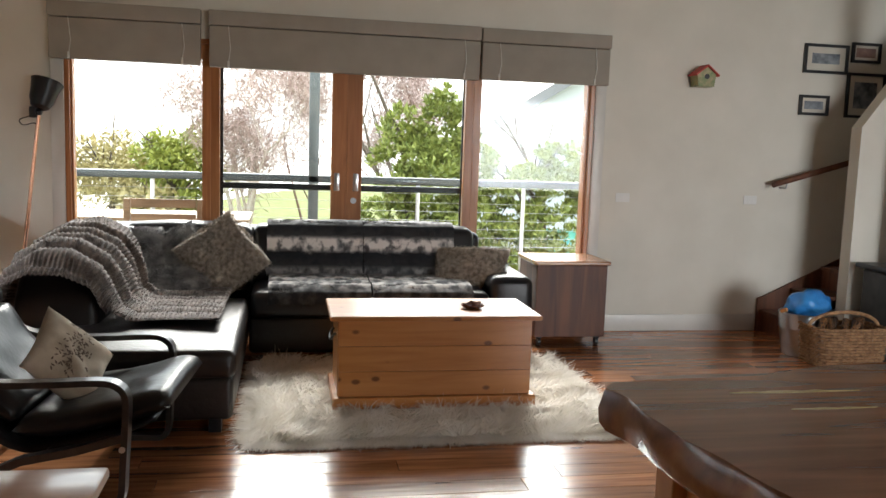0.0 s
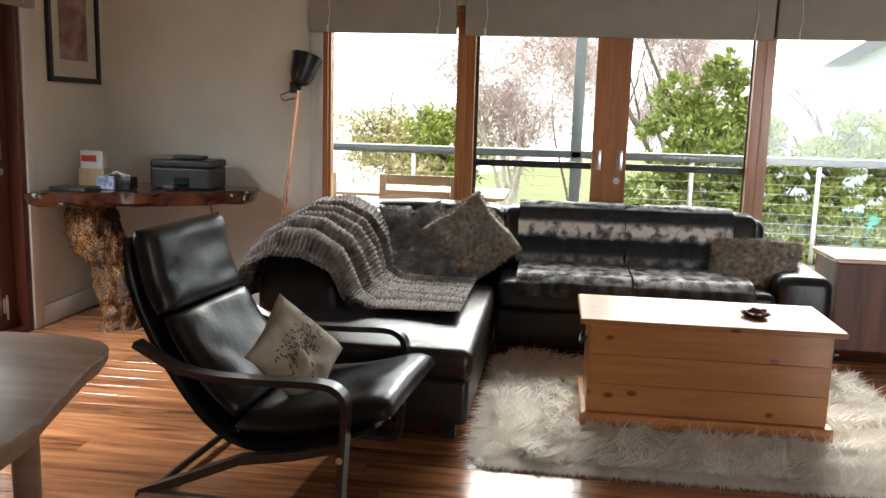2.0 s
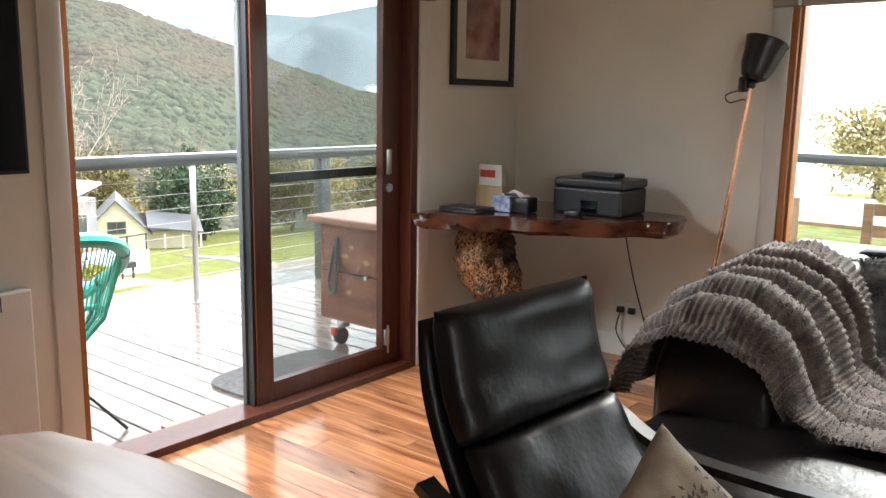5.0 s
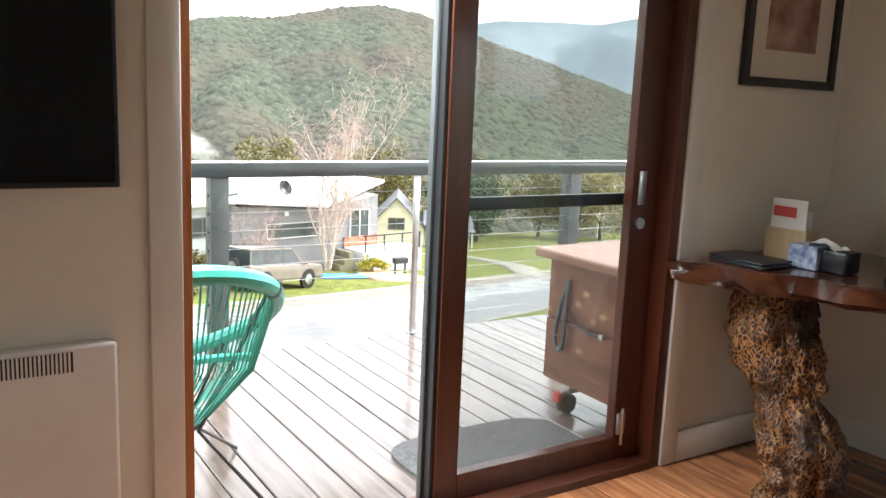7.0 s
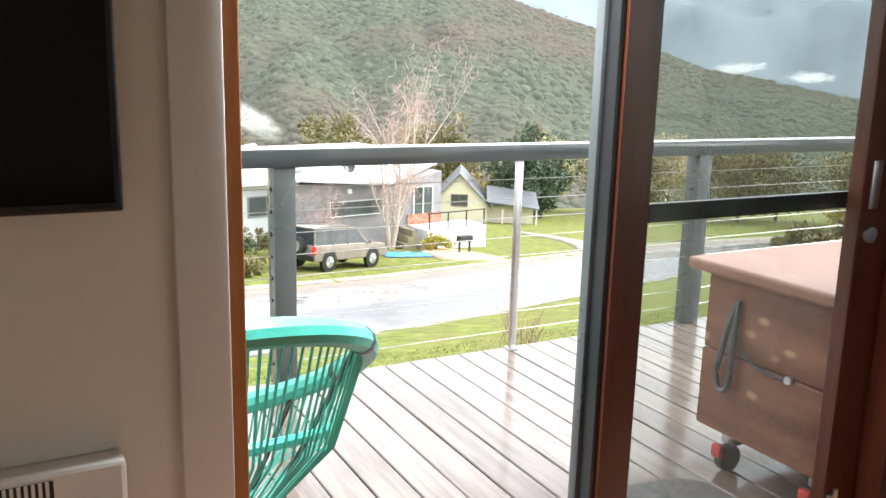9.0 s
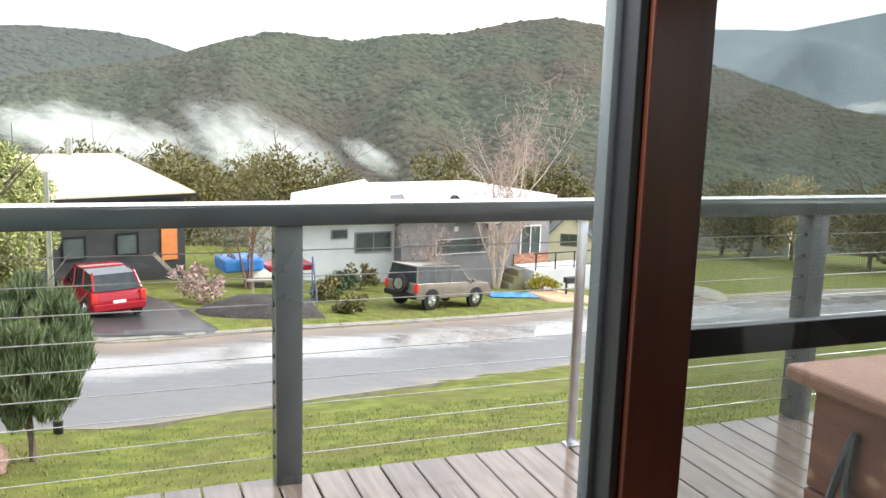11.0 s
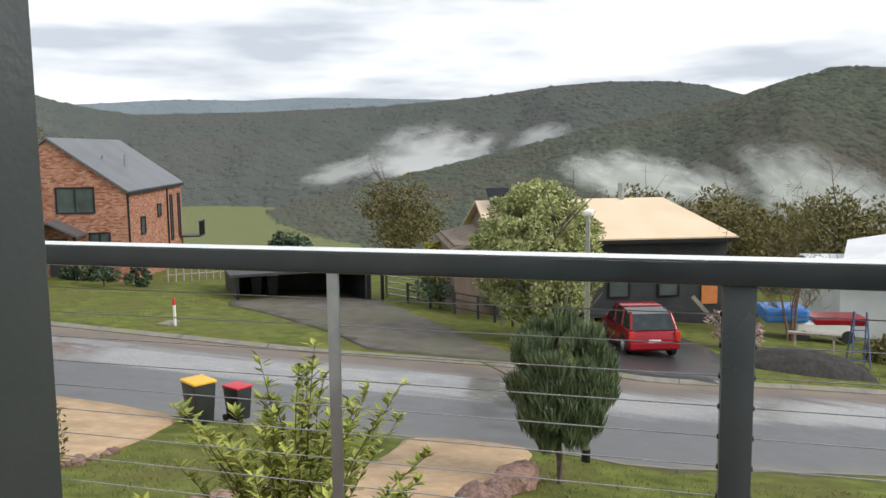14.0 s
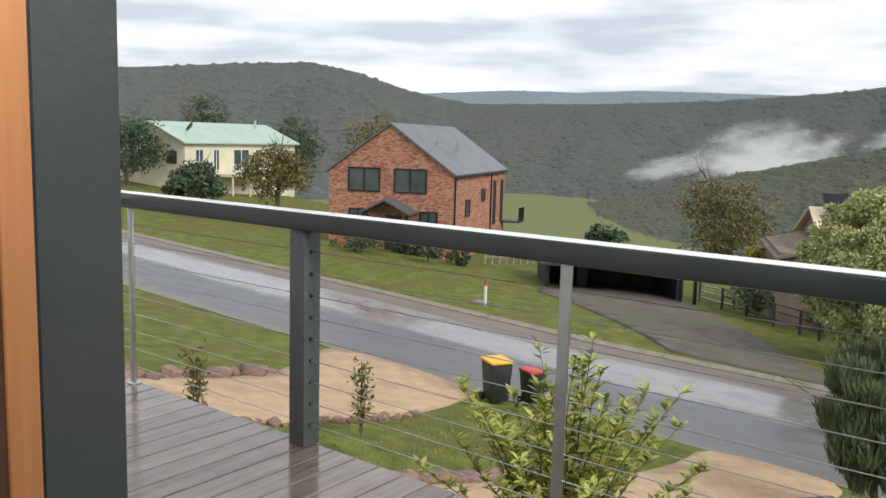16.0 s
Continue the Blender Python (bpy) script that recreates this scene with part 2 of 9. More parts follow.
BARK = burl_of("burl_bark")
LEATHER = coat_of("black_leather", (0.007, 0.0075, 0.009), (0.012, 0.012, 0.013), 5, 0.3, 0, 0.07, 45, rough_to=0.36, spec=0.38)
LEATHER_BROWN = coat_of("dark_brown_leather", (0.012, 0.01, 0.01), (0.022, 0.018, 0.017), 5, 0.3, 0, 0.12, 45, rough_to=0.4)
BENTWOOD = wood("black_stained_bentwood", (0.015, 0.013, 0.012), (0.035, 0.03, 0.027), "y", 0.3, 9, 0.03, 0.05, 0.2)
BLIND = coat_of("taupe_blind_cloth", (0.34, 0.315, 0.27), (0.38, 0.35, 0.305), 6, 0.85, 0, 0.15, 400)
BLACK = coat_of("black_plastic", (0.008, 0.009, 0.011), (0.014, 0.015, 0.018), 5, 0.35, 0, 0.05, 200)
SCREEN = coat_of("dark_television_screen", (0.002, 0.003, 0.005), (0.003, 0.0045, 0.007), 2, 0.1, 0, 0, 20, spec=0.22)
COPPER = coat_of("copper_tube", (0.78, 0.4, 0.27), (0.85, 0.47, 0.33), 12, 0.25, 1.0, 0.02, 80)
STEEL = coat_of("galvanised_steel", (0.5, 0.52, 0.54), (0.66, 0.68, 0.7), 9, 0.3, 1.0, 0.03, 60)
REVEAL = coat_of("dark_grey_painted_reveal", (0.04, 0.045, 0.042), (0.055, 0.06, 0.056), 4, 0.25, 0, 0.05, 90)
# pale colour stands in for the sky sheen on the wet rail top
RAIL_SHEEN = coat_of("wet_rail_top_painted_sheen", (0.74, 0.76, 0.76), (0.84, 0.86, 0.86), 5, 0.12, 0, 0.02, 60, rough_to=0.3)
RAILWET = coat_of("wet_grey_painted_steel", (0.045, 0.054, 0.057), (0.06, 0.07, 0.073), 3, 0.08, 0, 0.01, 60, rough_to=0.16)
RAILGREY = coat_of("grey_painted_steel", (0.075, 0.088, 0.091), (0.1, 0.113, 0.117), 3, 0.3, 0, 0.05, 90, rough_to=0.22)
ALU = coat_of("grey_aluminium", (0.3, 0.33, 0.33), (0.36, 0.39, 0.39), 4, 0.3, 0.6, 0.02, 90)
WIRE = coat_of("steel_wire", (0.45, 0.46, 0.47), (0.6, 0.6, 0.6), 9, 0.35, 0.9, 0, 60)
GLASS = glass_of("window_glass")
MESH = veil_of("insect_mesh", (0.3, 0.32, 0.33), 0.22)
WHITE = coat_of("white_plastic", (0.72, 0.72, 0.69), (0.78, 0.78, 0.75), 5, 0.4, 0, 0.02, 100)
# ---- building blocks ----
def box(bm, x0, x1, y0, y1, z0, z1, bev=0.0, m=None, seg=2):
    r = bmesh.ops.create_cube(bm, size=1.0)
    vs = r["verts"]
    for v in vs:
        v.co = Vector((x0 + (v.co.x + 0.5) * (x1 - x0), y0 + (v.co.y + 0.5) * (y1 - y0), z0 + (v.co.z + 0.5) * (z1 - z0)))
    if bev:
        es = list({e for v in vs for e in v.link_edges})
        out = bmesh.ops.bevel(bm, geom=es, offset=bev, segments=seg, profile=0.5, affect="EDGES")
        vs = list({v for f in out["faces"] for v in f.verts} | {v for v in vs if v.is_valid})
    if m is not None:
        bmesh.ops.transform(bm, matrix=m, verts=vs)
    return vs


def rod(bm, a, b, r, seg=10, r2=None):
    a, b = Vector(a), Vector(b)
    d = b - a
    m = Matrix.Translation((a + b) / 2) @ d.to_track_quat("Z", "Y").to_matrix().to_4x4()
    return bmesh.ops.create_cone(bm, cap_ends=True, segments=seg, radius1=r, radius2=r if r2 is None else r2, depth=d.length, matrix=m)["verts"]


def ball(bm, c, r, sub=2, squash=(1, 1, 1)):
    m = Matrix.Translation(c) @ Matrix.Diagonal((*squash, 1))
    return bmesh.ops.create_icosphere(bm, subdivisions=sub, radius=r, matrix=m)["verts"]


def prism(bm, pts, axis, lo, hi):
    """A flat outline pulled out along an axis."""
    def put(u, v, w):
        return {"x": (w, u, v), "y": (u, w, v), "z": (u, v, w)}[axis]
    a = [bm.verts.new(put(u, v, lo)) for u, v in pts]
    b = [bm.verts.new(put(u, v, hi)) for u, v in pts]
    bm.faces.new(a)
    bm.faces.new(b)
    for i in range(len(pts)):
        j = (i + 1) % len(pts)
        bm.faces.new((a[i], a[j], b[j], b[i]))
    bmesh.ops.recalc_face_normals(bm, faces=bm.faces[:])
    return a + b


def mesh_of(name, bm, material, smooth=0.6):
    me = bpy.data.meshes.new(name)
    bm.to_mesh(me)
    bm.free()
    me.materials.append(material)
    if smooth:
        me.polygons.foreach_set("use_smooth", [True] * len(me.polygons))
        me.set_sharp_from_angle(angle=smooth)
    return me


def part(name, bm, material, parent=None, label="", smooth=0.6):
    ob = new(name, mesh_of(name, bm, material, smooth))
    ob.parent = parent
    return tagged(ob, label)


def thing(name, label, category, group="", kind="", at=None):
    ob = new(name)
    ob.empty_display_size = 0.1
    if at is not None:
        ob.matrix_world = at
    return tagged(ob, label, category, group, kind)


def setting(name, bm, material, label, category, smooth=0.6):
    return tagged(part(name, bm, material, None, "", smooth), label, category, "", "structure")


def one_box(name, material, parent, x0, x1, y0, y1, z0, z1, bev=0.004, label=""):
    bm = bmesh.new()
    box(bm, x0, x1, y0, y1, z0, z1, bev)
    return part(name, bm, material, parent, label, 0.25)


# ---- shell of the room ----
WEST, NORTH, EAST, SOUTH, TOP = -2.26, 7.42, 7.6, -3.0, 2.75
D0, D1, HEAD = 4.585, 6.48, 2.1
W0, W1 = -0.68, 3.14

bm = bmesh.new()
box(bm, WEST - 0.125, WEST, SOUTH, D0, -0.3, TOP)
box(bm, WEST - 0.125, WEST, D1, NORTH + 0.16, -0.3, TOP)
box(bm, WEST - 0.125, WEST, D0, D1, HEAD, TOP)
setting("wall_west", bm, WALL, "white painted plasterboard wall with a door opening", "wall", 0)
bm = bmesh.new()
box(bm, WEST, W0, NORTH, NORTH + 0.16, -0.3, TOP)
box(bm, W1, EAST + 0.16, NORTH, NORTH + 0.16, -0.3, TOP)
box(bm, W0, W1, NORTH, NORTH + 0.16, HEAD, TOP)
setting("wall_north", bm, WALL, "white painted plasterboard wall with wide glazed doors", "wall", 0)
bm = bmesh.new()
box(bm, EAST, EAST + 0.16, SOUTH, NORTH, -0.3, TOP)
setting("wall_east", bm, WALL, "plain white painted wall", "wall", 0)
# the opening in this wall is unseen, added for the fill lamp
bm = bmesh.new()
box(bm, WEST - 0.16, 4.5, SOUTH - 0.16, SOUTH, -0.3, TOP)
box(bm, 7.3, EAST + 0.16, SOUTH - 0.16, SOUTH, -0.3, TOP)
box(bm, 4.5, 7.3, SOUTH - 0.16, SOUTH, -0.3, 0.55)
box(bm, 4.5, 7.3, SOUTH - 0.16, SOUTH, 2.45, TOP)
setting("wall_south", bm, WALL, "plain white painted wall with an unseen opening added for fill light", "wall", 0)
bm = bmesh.new()
box(bm, WEST - 0.16, EAST + 0.16, SOUTH - 0.16, NORTH + 0.16, TOP, TOP + 0.2)
setting("ceiling", bm, CEIL, "flat white painted ceiling", "ceiling", 0)
bm = bmesh.new()
box(bm, WEST - 0.16, EAST, SOUTH, NORTH + 0.16, -0.35, -0.022)
floor = setting("floor", bm, REDGUM, "polished red hardwood strip floor", "floor", 0)
# skirting boards
for nm, b in (("baseboard_west", (WEST, WEST + 0.016, SOUTH, D0 - 0.09)), ("baseboard_corner", (WEST, WEST + 0.016, D1 + 0.09, NORTH)),
              ("baseboard_north", (WEST, W0 - 0.09, NORTH - 0.016, NORTH)), ("baseboard_stair", (W1 + 0.09, 4.62, NORTH - 0.016, NORTH))):
    bm = bmesh.new()
    box(bm, *b, 0.002, 0.135, 0.004)
    setting(nm, bm, TRIM, "white painted timber skirting board", "baseboard")
# casings round the openings
for nm, b in (("trim_west_south", (WEST, WEST + 0.018, D0 - 0.085, D0, 0.002, HEAD + 0.08)), ("trim_west_north", (WEST, WEST + 0.018, D1, D1 + 0.085, 0.002, HEAD + 0.08)),
              ("trim_north_west", (W0 - 0.085, W0, NORTH - 0.018, NORTH, 0.002, HEAD + 0.08)), ("trim_north_east", (W1, W1 + 0.085, NORTH - 0.018, NORTH, 0.002, HEAD + 0.08))):
    bm = bmesh.new()
    box(bm, *b, 0.005)
    setting(nm, bm, TRIM, "white painted timber architrave", "trim")

# ---- glazed doors in the north wall ----
north = tagged(new("window_north"), "four-panel orange timber glazed doors with flush pulls", "glazed doors", "", "structure")
Y0, Y1 = NORTH + 0.02, NORTH + 0.075
one_box("door_frame", CEDAR, north, W0, W0 + 0.035, NORTH - 0.005, NORTH + 0.16, 0, HEAD, 0.004)
one_box("door_frame", CEDAR, north, W1 - 0.035, W1, NORTH - 0.005, NORTH + 0.16, 0, HEAD, 0.004)
one_box("door_frame", CEDAR, north, W0 + 0.035, W1 - 0.035, NORTH + 0.0, NORTH + 0.16, HEAD - 0.035, HEAD, 0.004)
one_box("sill", CEDAR, north, W0 + 0.035, W1 - 0.035, NORTH - 0.005, NORTH + 0.16, -0.02, 0.03, 0.004)
for x0, x1, s0, s1 in ((-0.645, 0.29, 0.015, 0.06), (0.29, 1.255, 0.06, 0.112), (1.255, 2.195, 0.112, 0.06), (2.195, 3.105, 0.06, 0.015)):
    leaf = new("door_leaf")
    leaf.parent = north
    one_box("stile", CEDAR, leaf, x0, x0 + s0, Y0, Y1, 0.03, HEAD - 0.035, 0.003)
    one_box("stile", CEDAR, leaf, x1 - s1, x1, Y0, Y1, 0.03, HEAD - 0.035, 0.003)
    one_box("rail", CEDAR, leaf, x0 + s0, x1 - s1, Y0, Y1, HEAD - 0.14, HEAD - 0.035, 0.003)
    one_box("rail", CEDAR, leaf, x0 + s0, x1 - s1, Y0, Y1, 0.03, 0.22, 0.003)
    g = one_box("pane", GLASS, leaf, x0 + s0 - 0.005, x1 - s1 + 0.005, Y0 + 0.024, Y0 + 0.03, 0.21, HEAD - 0.13, 0)
    g.visible_shadow = False
# pulls, locks and bolts
for x in (1.185, 1.325):
    bm = bmesh.new()
    box(bm, x - 0.02, x + 0.02, Y0 - 0.004, Y0 + 0.004, 1.06, 1.19, 0.004)
    box(bm, x - 0.009, x + 0.009, Y0 - 0.007, Y0 - 0.003, 1.085, 1.165, 0.002)
    part("door_pull", bm, STEEL, north, "satin steel flush pull")
bm = bmesh.new()
rod(bm, (1.31, Y0 + 0.004, 0.99), (1.31, Y0 - 0.014, 0.99), 0.022, 16)
rod(bm, (1.31, Y0 - 0.013, 0.99), (1.31, Y0 - 0.02, 0.99), 0.01, 12)
part("lock", bm, STEEL, north, "round steel lock cylinder")
# insect screens outside the two middle leaves
for x0, x1 in ((0.34, 1.2), (1.3, 2.16)):
    sc = new("insect_screen")
    sc.parent = north
    for b in ((x0, x0 + 0.03, 0.04, 2.02), (x1 - 0.03, x1, 0.04, 2.02), (x0 + 0.03, x1 - 0.03, 1.055, 1.1), (x0 + 0.03, x1 - 0.03, 0.04, 0.07), (x0 + 0.03, x1 - 0.03, 1.99, 2.02)):
        one_box("screen_bar", BLACK, sc, b[0], b[1], Y1 + 0.03, Y1 + 0.05, b[2], b[3], 0.002)

# ---- sliding door in the west wall: open, slid over the north half ----
west = tagged(new("door_west"), "red timber sliding door standing open", "sliding door", "", "structure")
one_box("door_frame", CEDAR, west, WEST - 0.03, WEST + 0.005, D0, D0 + 0.028, 0, HEAD, 0.003)
one_box("seal", BLACK, west, WEST - 0.038, WEST - 0.03, D0, D0 + 0.018, 0, HEAD, 0.002)
one_box("reveal", REVEAL, west, WEST - 0.135, WEST - 0.038, D0, D0 + 0.008, 0, HEAD, 0.002, "grey painted outer reveal")
one_box("door_frame", JARRAH, west, WEST - 0.125, WEST + 0.005, D1 - 0.05, D1, 0, HEAD, 0.003)
one_box("door_frame", JARRAH, west, WEST - 0.125, WEST + 0.005, D0 + 0.028, D1 - 0.05, HEAD - 0.04, HEAD, 0.003)
one_box("sill", JARRAH, west, WEST - 0.17, WEST + 0.01, D0 + 0.028, D1 - 0.05, -0.02, 0.035, 0.004)
leaf = new("sliding_leaf")
leaf.parent = west
X0, X1 = WEST - 0.115, WEST - 0.07
one_box("stile", JARRAH, leaf, X0, X1, 5.455, 5.55, 0.036, HEAD - 0.04, 0.003)
one_box("stile", JARRAH, leaf, X0, X1, 6.29, 6.428, 0.036, HEAD - 0.04, 0.003)
one_box("rail", JARRAH, leaf, X0, X1, 5.55, 6.29, 0.036, 0.13, 0.003)
one_box("rail", JARRAH, leaf, X0, X1, 5.55, 6.29, HEAD - 0.14, HEAD - 0.04, 0.003)
g = one_box("pane", GLASS, leaf, X0 + 0.02, X0 + 0.026, 5.545, 6.295, 0.125, HEAD - 0.135, 0)
g.visible_shadow = False
sc = new("insect_screen")
sc.parent = west
for y0, y1, z0, z1 in ((5.45, 5.48, 0.036, HEAD - 0.04), (6.34, 6.375, 0.036, HEAD - 0.04), (5.48, 6.34, 1.055, 1.1), (5.48, 6.34, 0.036, 0.07), (5.48, 6.34, HEAD - 0.07, HEAD - 0.04)):
    one_box("screen_bar", RAILGREY if z1 - z0 > 1 else BLACK, sc, WEST - 0.15, WEST - 0.13, y0, y1, z0, z1, 0.002)
g = one_box("mesh", MESH, sc, WEST - 0.141, WEST - 0.139, 5.48, 6.34, 0.07, HEAD - 0.07, 0)
g.visible_shadow = False
bm = bmesh.new()
box(bm, X0 - 0.034, X0 - 0.006, 5.43, 5.448, 0.036, HEAD - 0.04, 0.003)
part("seal", bm, RAILGREY, west, "grey aluminium meeting strip")
one_box("seal", BLACK, west, X0 - 0.006, X0 + 0.036, 5.44, 5.454, 0.036, HEAD - 0.04, 0.002)
bm = bmesh.new()
box(bm, X1 - 0.002, X1 + 0.003, 6.32, 6.36, 1.06, 1.19, 0.003)
part("door_pull", bm, STEEL, west, "satin steel flush pull")
bm = bmesh.new()
rod(bm, (X1 - 0.002, 6.335, 0.99), (X1 + 0.012, 6.335, 0.99), 0.022, 16)
part("lock", bm, STEEL, west, "round steel lock cylinder")
bm = bmesh.new()
box(bm, X1 - 0.002, X1 + 0.012, 6.3, 6.34, 0.14, 0.23, 0.004)
rod(bm, (X1 + 0.014, 6.32, 0.1), (X1 + 0.014, 6.32, 0.25), 0.007, 10)
part("bolt", bm, STEEL, west, "small steel drop bolt")
# ---- ground ----
def bend(y):
    return -22.7 + 0.6 * min(1.0, max(0.0, (2 - y) / 8)) - 0.43 * max(0.0, y - 4.5) + 0.003 * max(0.0, y - 28) ** 2


def lerp(x, *pts):
    return float(np.interp(x, [p[0] for p in pts], [p[1] for p in pts]))


def road_z(y):
    return lerp(y, (-90, 0.0), (-38, -3.7), (-6, -5.0), (3, -5.3), (9, -5.9), (18, -7.0), (30, -8.2), (60, -11), (120, -15))


def ground_z(x, y):
    rx = bend(y)
    rz = road_z(y)
    d = x - rx
    if d > 3.4:
        home = lerp(y, (-40, -1.4), (-5, -1.9), (6, -2.1), (12, -1.9), (25, -1.6), (60, -3))
        t = min(1.0, (d - 3.4) / (14.0 + 0.4 * max(0, y - 8)))
        z = rz + 0.12 + (home - rz - 0.12) * t ** 1.2
        if x > 0:
            z += 0.02 * x
        return z
    if d > -3.4:
        return rz
    e = -3.4 - d
    z = rz + 0.12 - 0.085 * min(e, 35)
    if e > 35:
        z -= 0.2 * min(e - 35, 60) + 0.16 * max(0, min(e - 95, 260))
    return z


bm = bmesh.new()
xs = [-900, -600, -450, -350, -280, -220, -180, -150, -125, -105, -92, -82, -74, -68] + [-64 + 1.0 * i for i in range(0, 61)] + [-2, 2, 6, 11, 17, 25, 36, 50, 75, 110, 170, 260, 400]
ys = [-700, -450, -300, -210, -150, -115, -92, -76, -66] + [-58 + 1.25 * i for i in range(0, 92)] + [62, 70, 80, 95, 115, 150, 210, 300, 450, 700]
rows = [[bm.verts.new((x, y, ground_z(x, y) - (0.35 if abs(x - bend(y)) < 3.0 else 0))) for y in ys] for x in xs]
for a, b in zip(rows, rows[1:]):
    for i in range(len(ys) - 1):
        bm.faces.new((a[i], a[i + 1], b[i + 1], b[i]))
bmesh.ops.recalc_face_normals(bm, faces=bm.faces[:])
GRASS = coat_of("wet_lawn", (0.07, 0.09, 0.018), (0.16, 0.18, 0.04), 1.9, 0.9, 0, 1.0, 14, spec=0.15, dirt=(0.115, 0.11, 0.035))
ground = setting("ground", bm, GRASS, "wet green lawn and paddock falling to the valley", "ground", 1.2)
def asphalt_of(name):
    """Asphalt with a wet lane paled in colour for its sky sheen, a darker sealed lane and gravelly brown edges; across
    runs from -1 to 1.
    """
    m, n, l, p = shader(name, 0.4, 0, 1.0)
    at = n.new("ShaderNodeAttribute")
    at.attribute_name = "across"
    co = n.new("ShaderNodeTexCoord")
    def streaks(scale, stretch, detail):
        mp = n.new("ShaderNodeMapping")
        mp.inputs["Scale"].default_value = stretch
        l.new(co.outputs["Object"], mp.inputs["Vector"])
        t = n.new("ShaderNodeTexNoise")
        t.inputs["Scale"].default_value, t.inputs["Detail"].default_value, t.inputs["Roughness"].default_value = scale, detail, 0.65
        l.new(mp.outputs["Vector"], t.inputs["Vector"])
        return t.outputs["Fac"]
    long_, short, grit = streaks(1.0, (2.2, 0.12, 1), 6), streaks(1.6, (1, 0.5, 1), 8), streaks(38, (1, 1, 1), 3)
    def mix3(a, ka, b, kb):
        u = n.new("ShaderNodeMath")
        u.operation = "MULTIPLY_ADD"
        l.new(a, u.inputs[0])
        u.inputs[1].default_value, u.inputs[2].default_value = ka, -0.5 * ka
        w = n.new("ShaderNodeMath")
        w.operation = "MULTIPLY_ADD"
        l.new(b, w.inputs[0])
        w.inputs[1].default_value = kb
        l.new(u.outputs["Value"], w.inputs[2])
        return w.outputs["Value"]
    place = mix3(long_, 0.35, at.outputs["Fac"], 0.5)
    shifted = n.new("ShaderNodeMath")
    shifted.inputs[1].default_value = 0.5
    l.new(place, shifted.inputs[0])
    # stops 0.24 to 0.48 paint the wet lane's sky sheen as paler grey
    tone = ramp_node(n, [(0.06, (0.17, 0.13, 0.1)), (0.16, (0.11, 0.09, 0.075)), (0.24, (0.19, 0.185, 0.18)), (0.48, (0.2, 0.195, 0.19)), (0.56, (0.085, 0.088, 0.092)), (0.93, (0.1, 0.1, 0.102)), (0.98, (0.15, 0.135, 0.11))])
    l.new(shifted.outputs["Value"], tone.inputs["Fac"])
    rough = ramp_node(n, [(0.08, (0.75, 0.75, 0.75)), (0.2, (0.5, 0.5, 0.5)), (0.27, (0.07, 0.07, 0.07)), (0.47, (0.06, 0.06, 0.06)), (0.56, (0.36, 0.36, 0.36)), (1.0, (0.42, 0.42, 0.42))])
    l.new(shifted.outputs["Value"], rough.inputs["Fac"])
    dry = n.new("ShaderNodeMapRange")
    dry.inputs["From Min"].default_value, dry.inputs["From Max"].default_value = 0.45, 0.62
    dry.inputs["To Min"].default_value, dry.inputs["To Max"].default_value = 0.0, 0.22
    l.new(short, dry.inputs["Value"])
    sm = n.new("ShaderNodeMath")
    l.new(rough.outputs["Color"], sm.inputs[0])
    l.new(dry.outputs["Result"], sm.inputs[1])
    l.new(sm.outputs["Value"], p.inputs["Roughness"])
    hsv = n.new("ShaderNodeHueSaturation")
    vr = n.new("ShaderNodeMapRange")
    vr.inputs["From Min"].default_value, vr.inputs["From Max"].default_value = 0.3, 0.7
    vr.inputs["To Min"].default_value, vr.inputs["To Max"].default_value = 0.65, 1.3
    l.new(short, vr.inputs["Value"])
    l.new(vr.outputs["Result"], hsv.inputs["Value"])
    l.new(tone.outputs["Color"], hsv.inputs["Color"])
    l.new(hsv.outputs["Color"], p.inputs["Base Color"])
    bp = n.new("ShaderNodeBump")
    bp.inputs["Strength"].default_value, bp.inputs["Distance"].default_value = 0.03, 0.02
    l.new(grit, bp.inputs["Height"])
    l.new(bp.outputs["Normal"], p.inputs["Normal"])
    return m


ASPHALT = asphalt_of("wet_asphalt")
bm = bmesh.new()
prev = None
for i in range(0, 150):
    y = -85 + i * 1.3
    row = []
    for k in range(9):
        d = -3.45 + 6.9 * k / 8
        row.append(bm.verts.new((bend(y) + d, y, road_z(y) + 0.06 * (1 - (d / 3.4) ** 2) + 0.02)))
    if prev:
        for k in range(8):
            bm.faces.new((prev[k], row[k], row[k + 1], prev[k + 1]))
    prev = row
bmesh.ops.recalc_face_normals(bm, faces=bm.faces[:])
road = setting("road", bm, ASPHALT, "wet grey asphalt street", "road", 1.2)
across = road.data.attributes.new("across", "FLOAT", "POINT")
for i, v in enumerate(road.data.vertices):
    across.data[i].value = (v.co.x - bend(v.co.y)) / 3.45

# ---- deck and railing ----
deck = tagged(new("deck"), "wet brown hardwood deck boards", "deck", "", "structure")
rng = random.Random(5)
meshes = []
for k in range(3):
    bm = bmesh.new()
    box(bm, -1.04, 1.04, -0.067, 0.067, -0.03, 0.0, 0.004, seg=1)
    meshes.append(mesh_of("deck_board", bm, DECK))
y = -3.0
n = 0
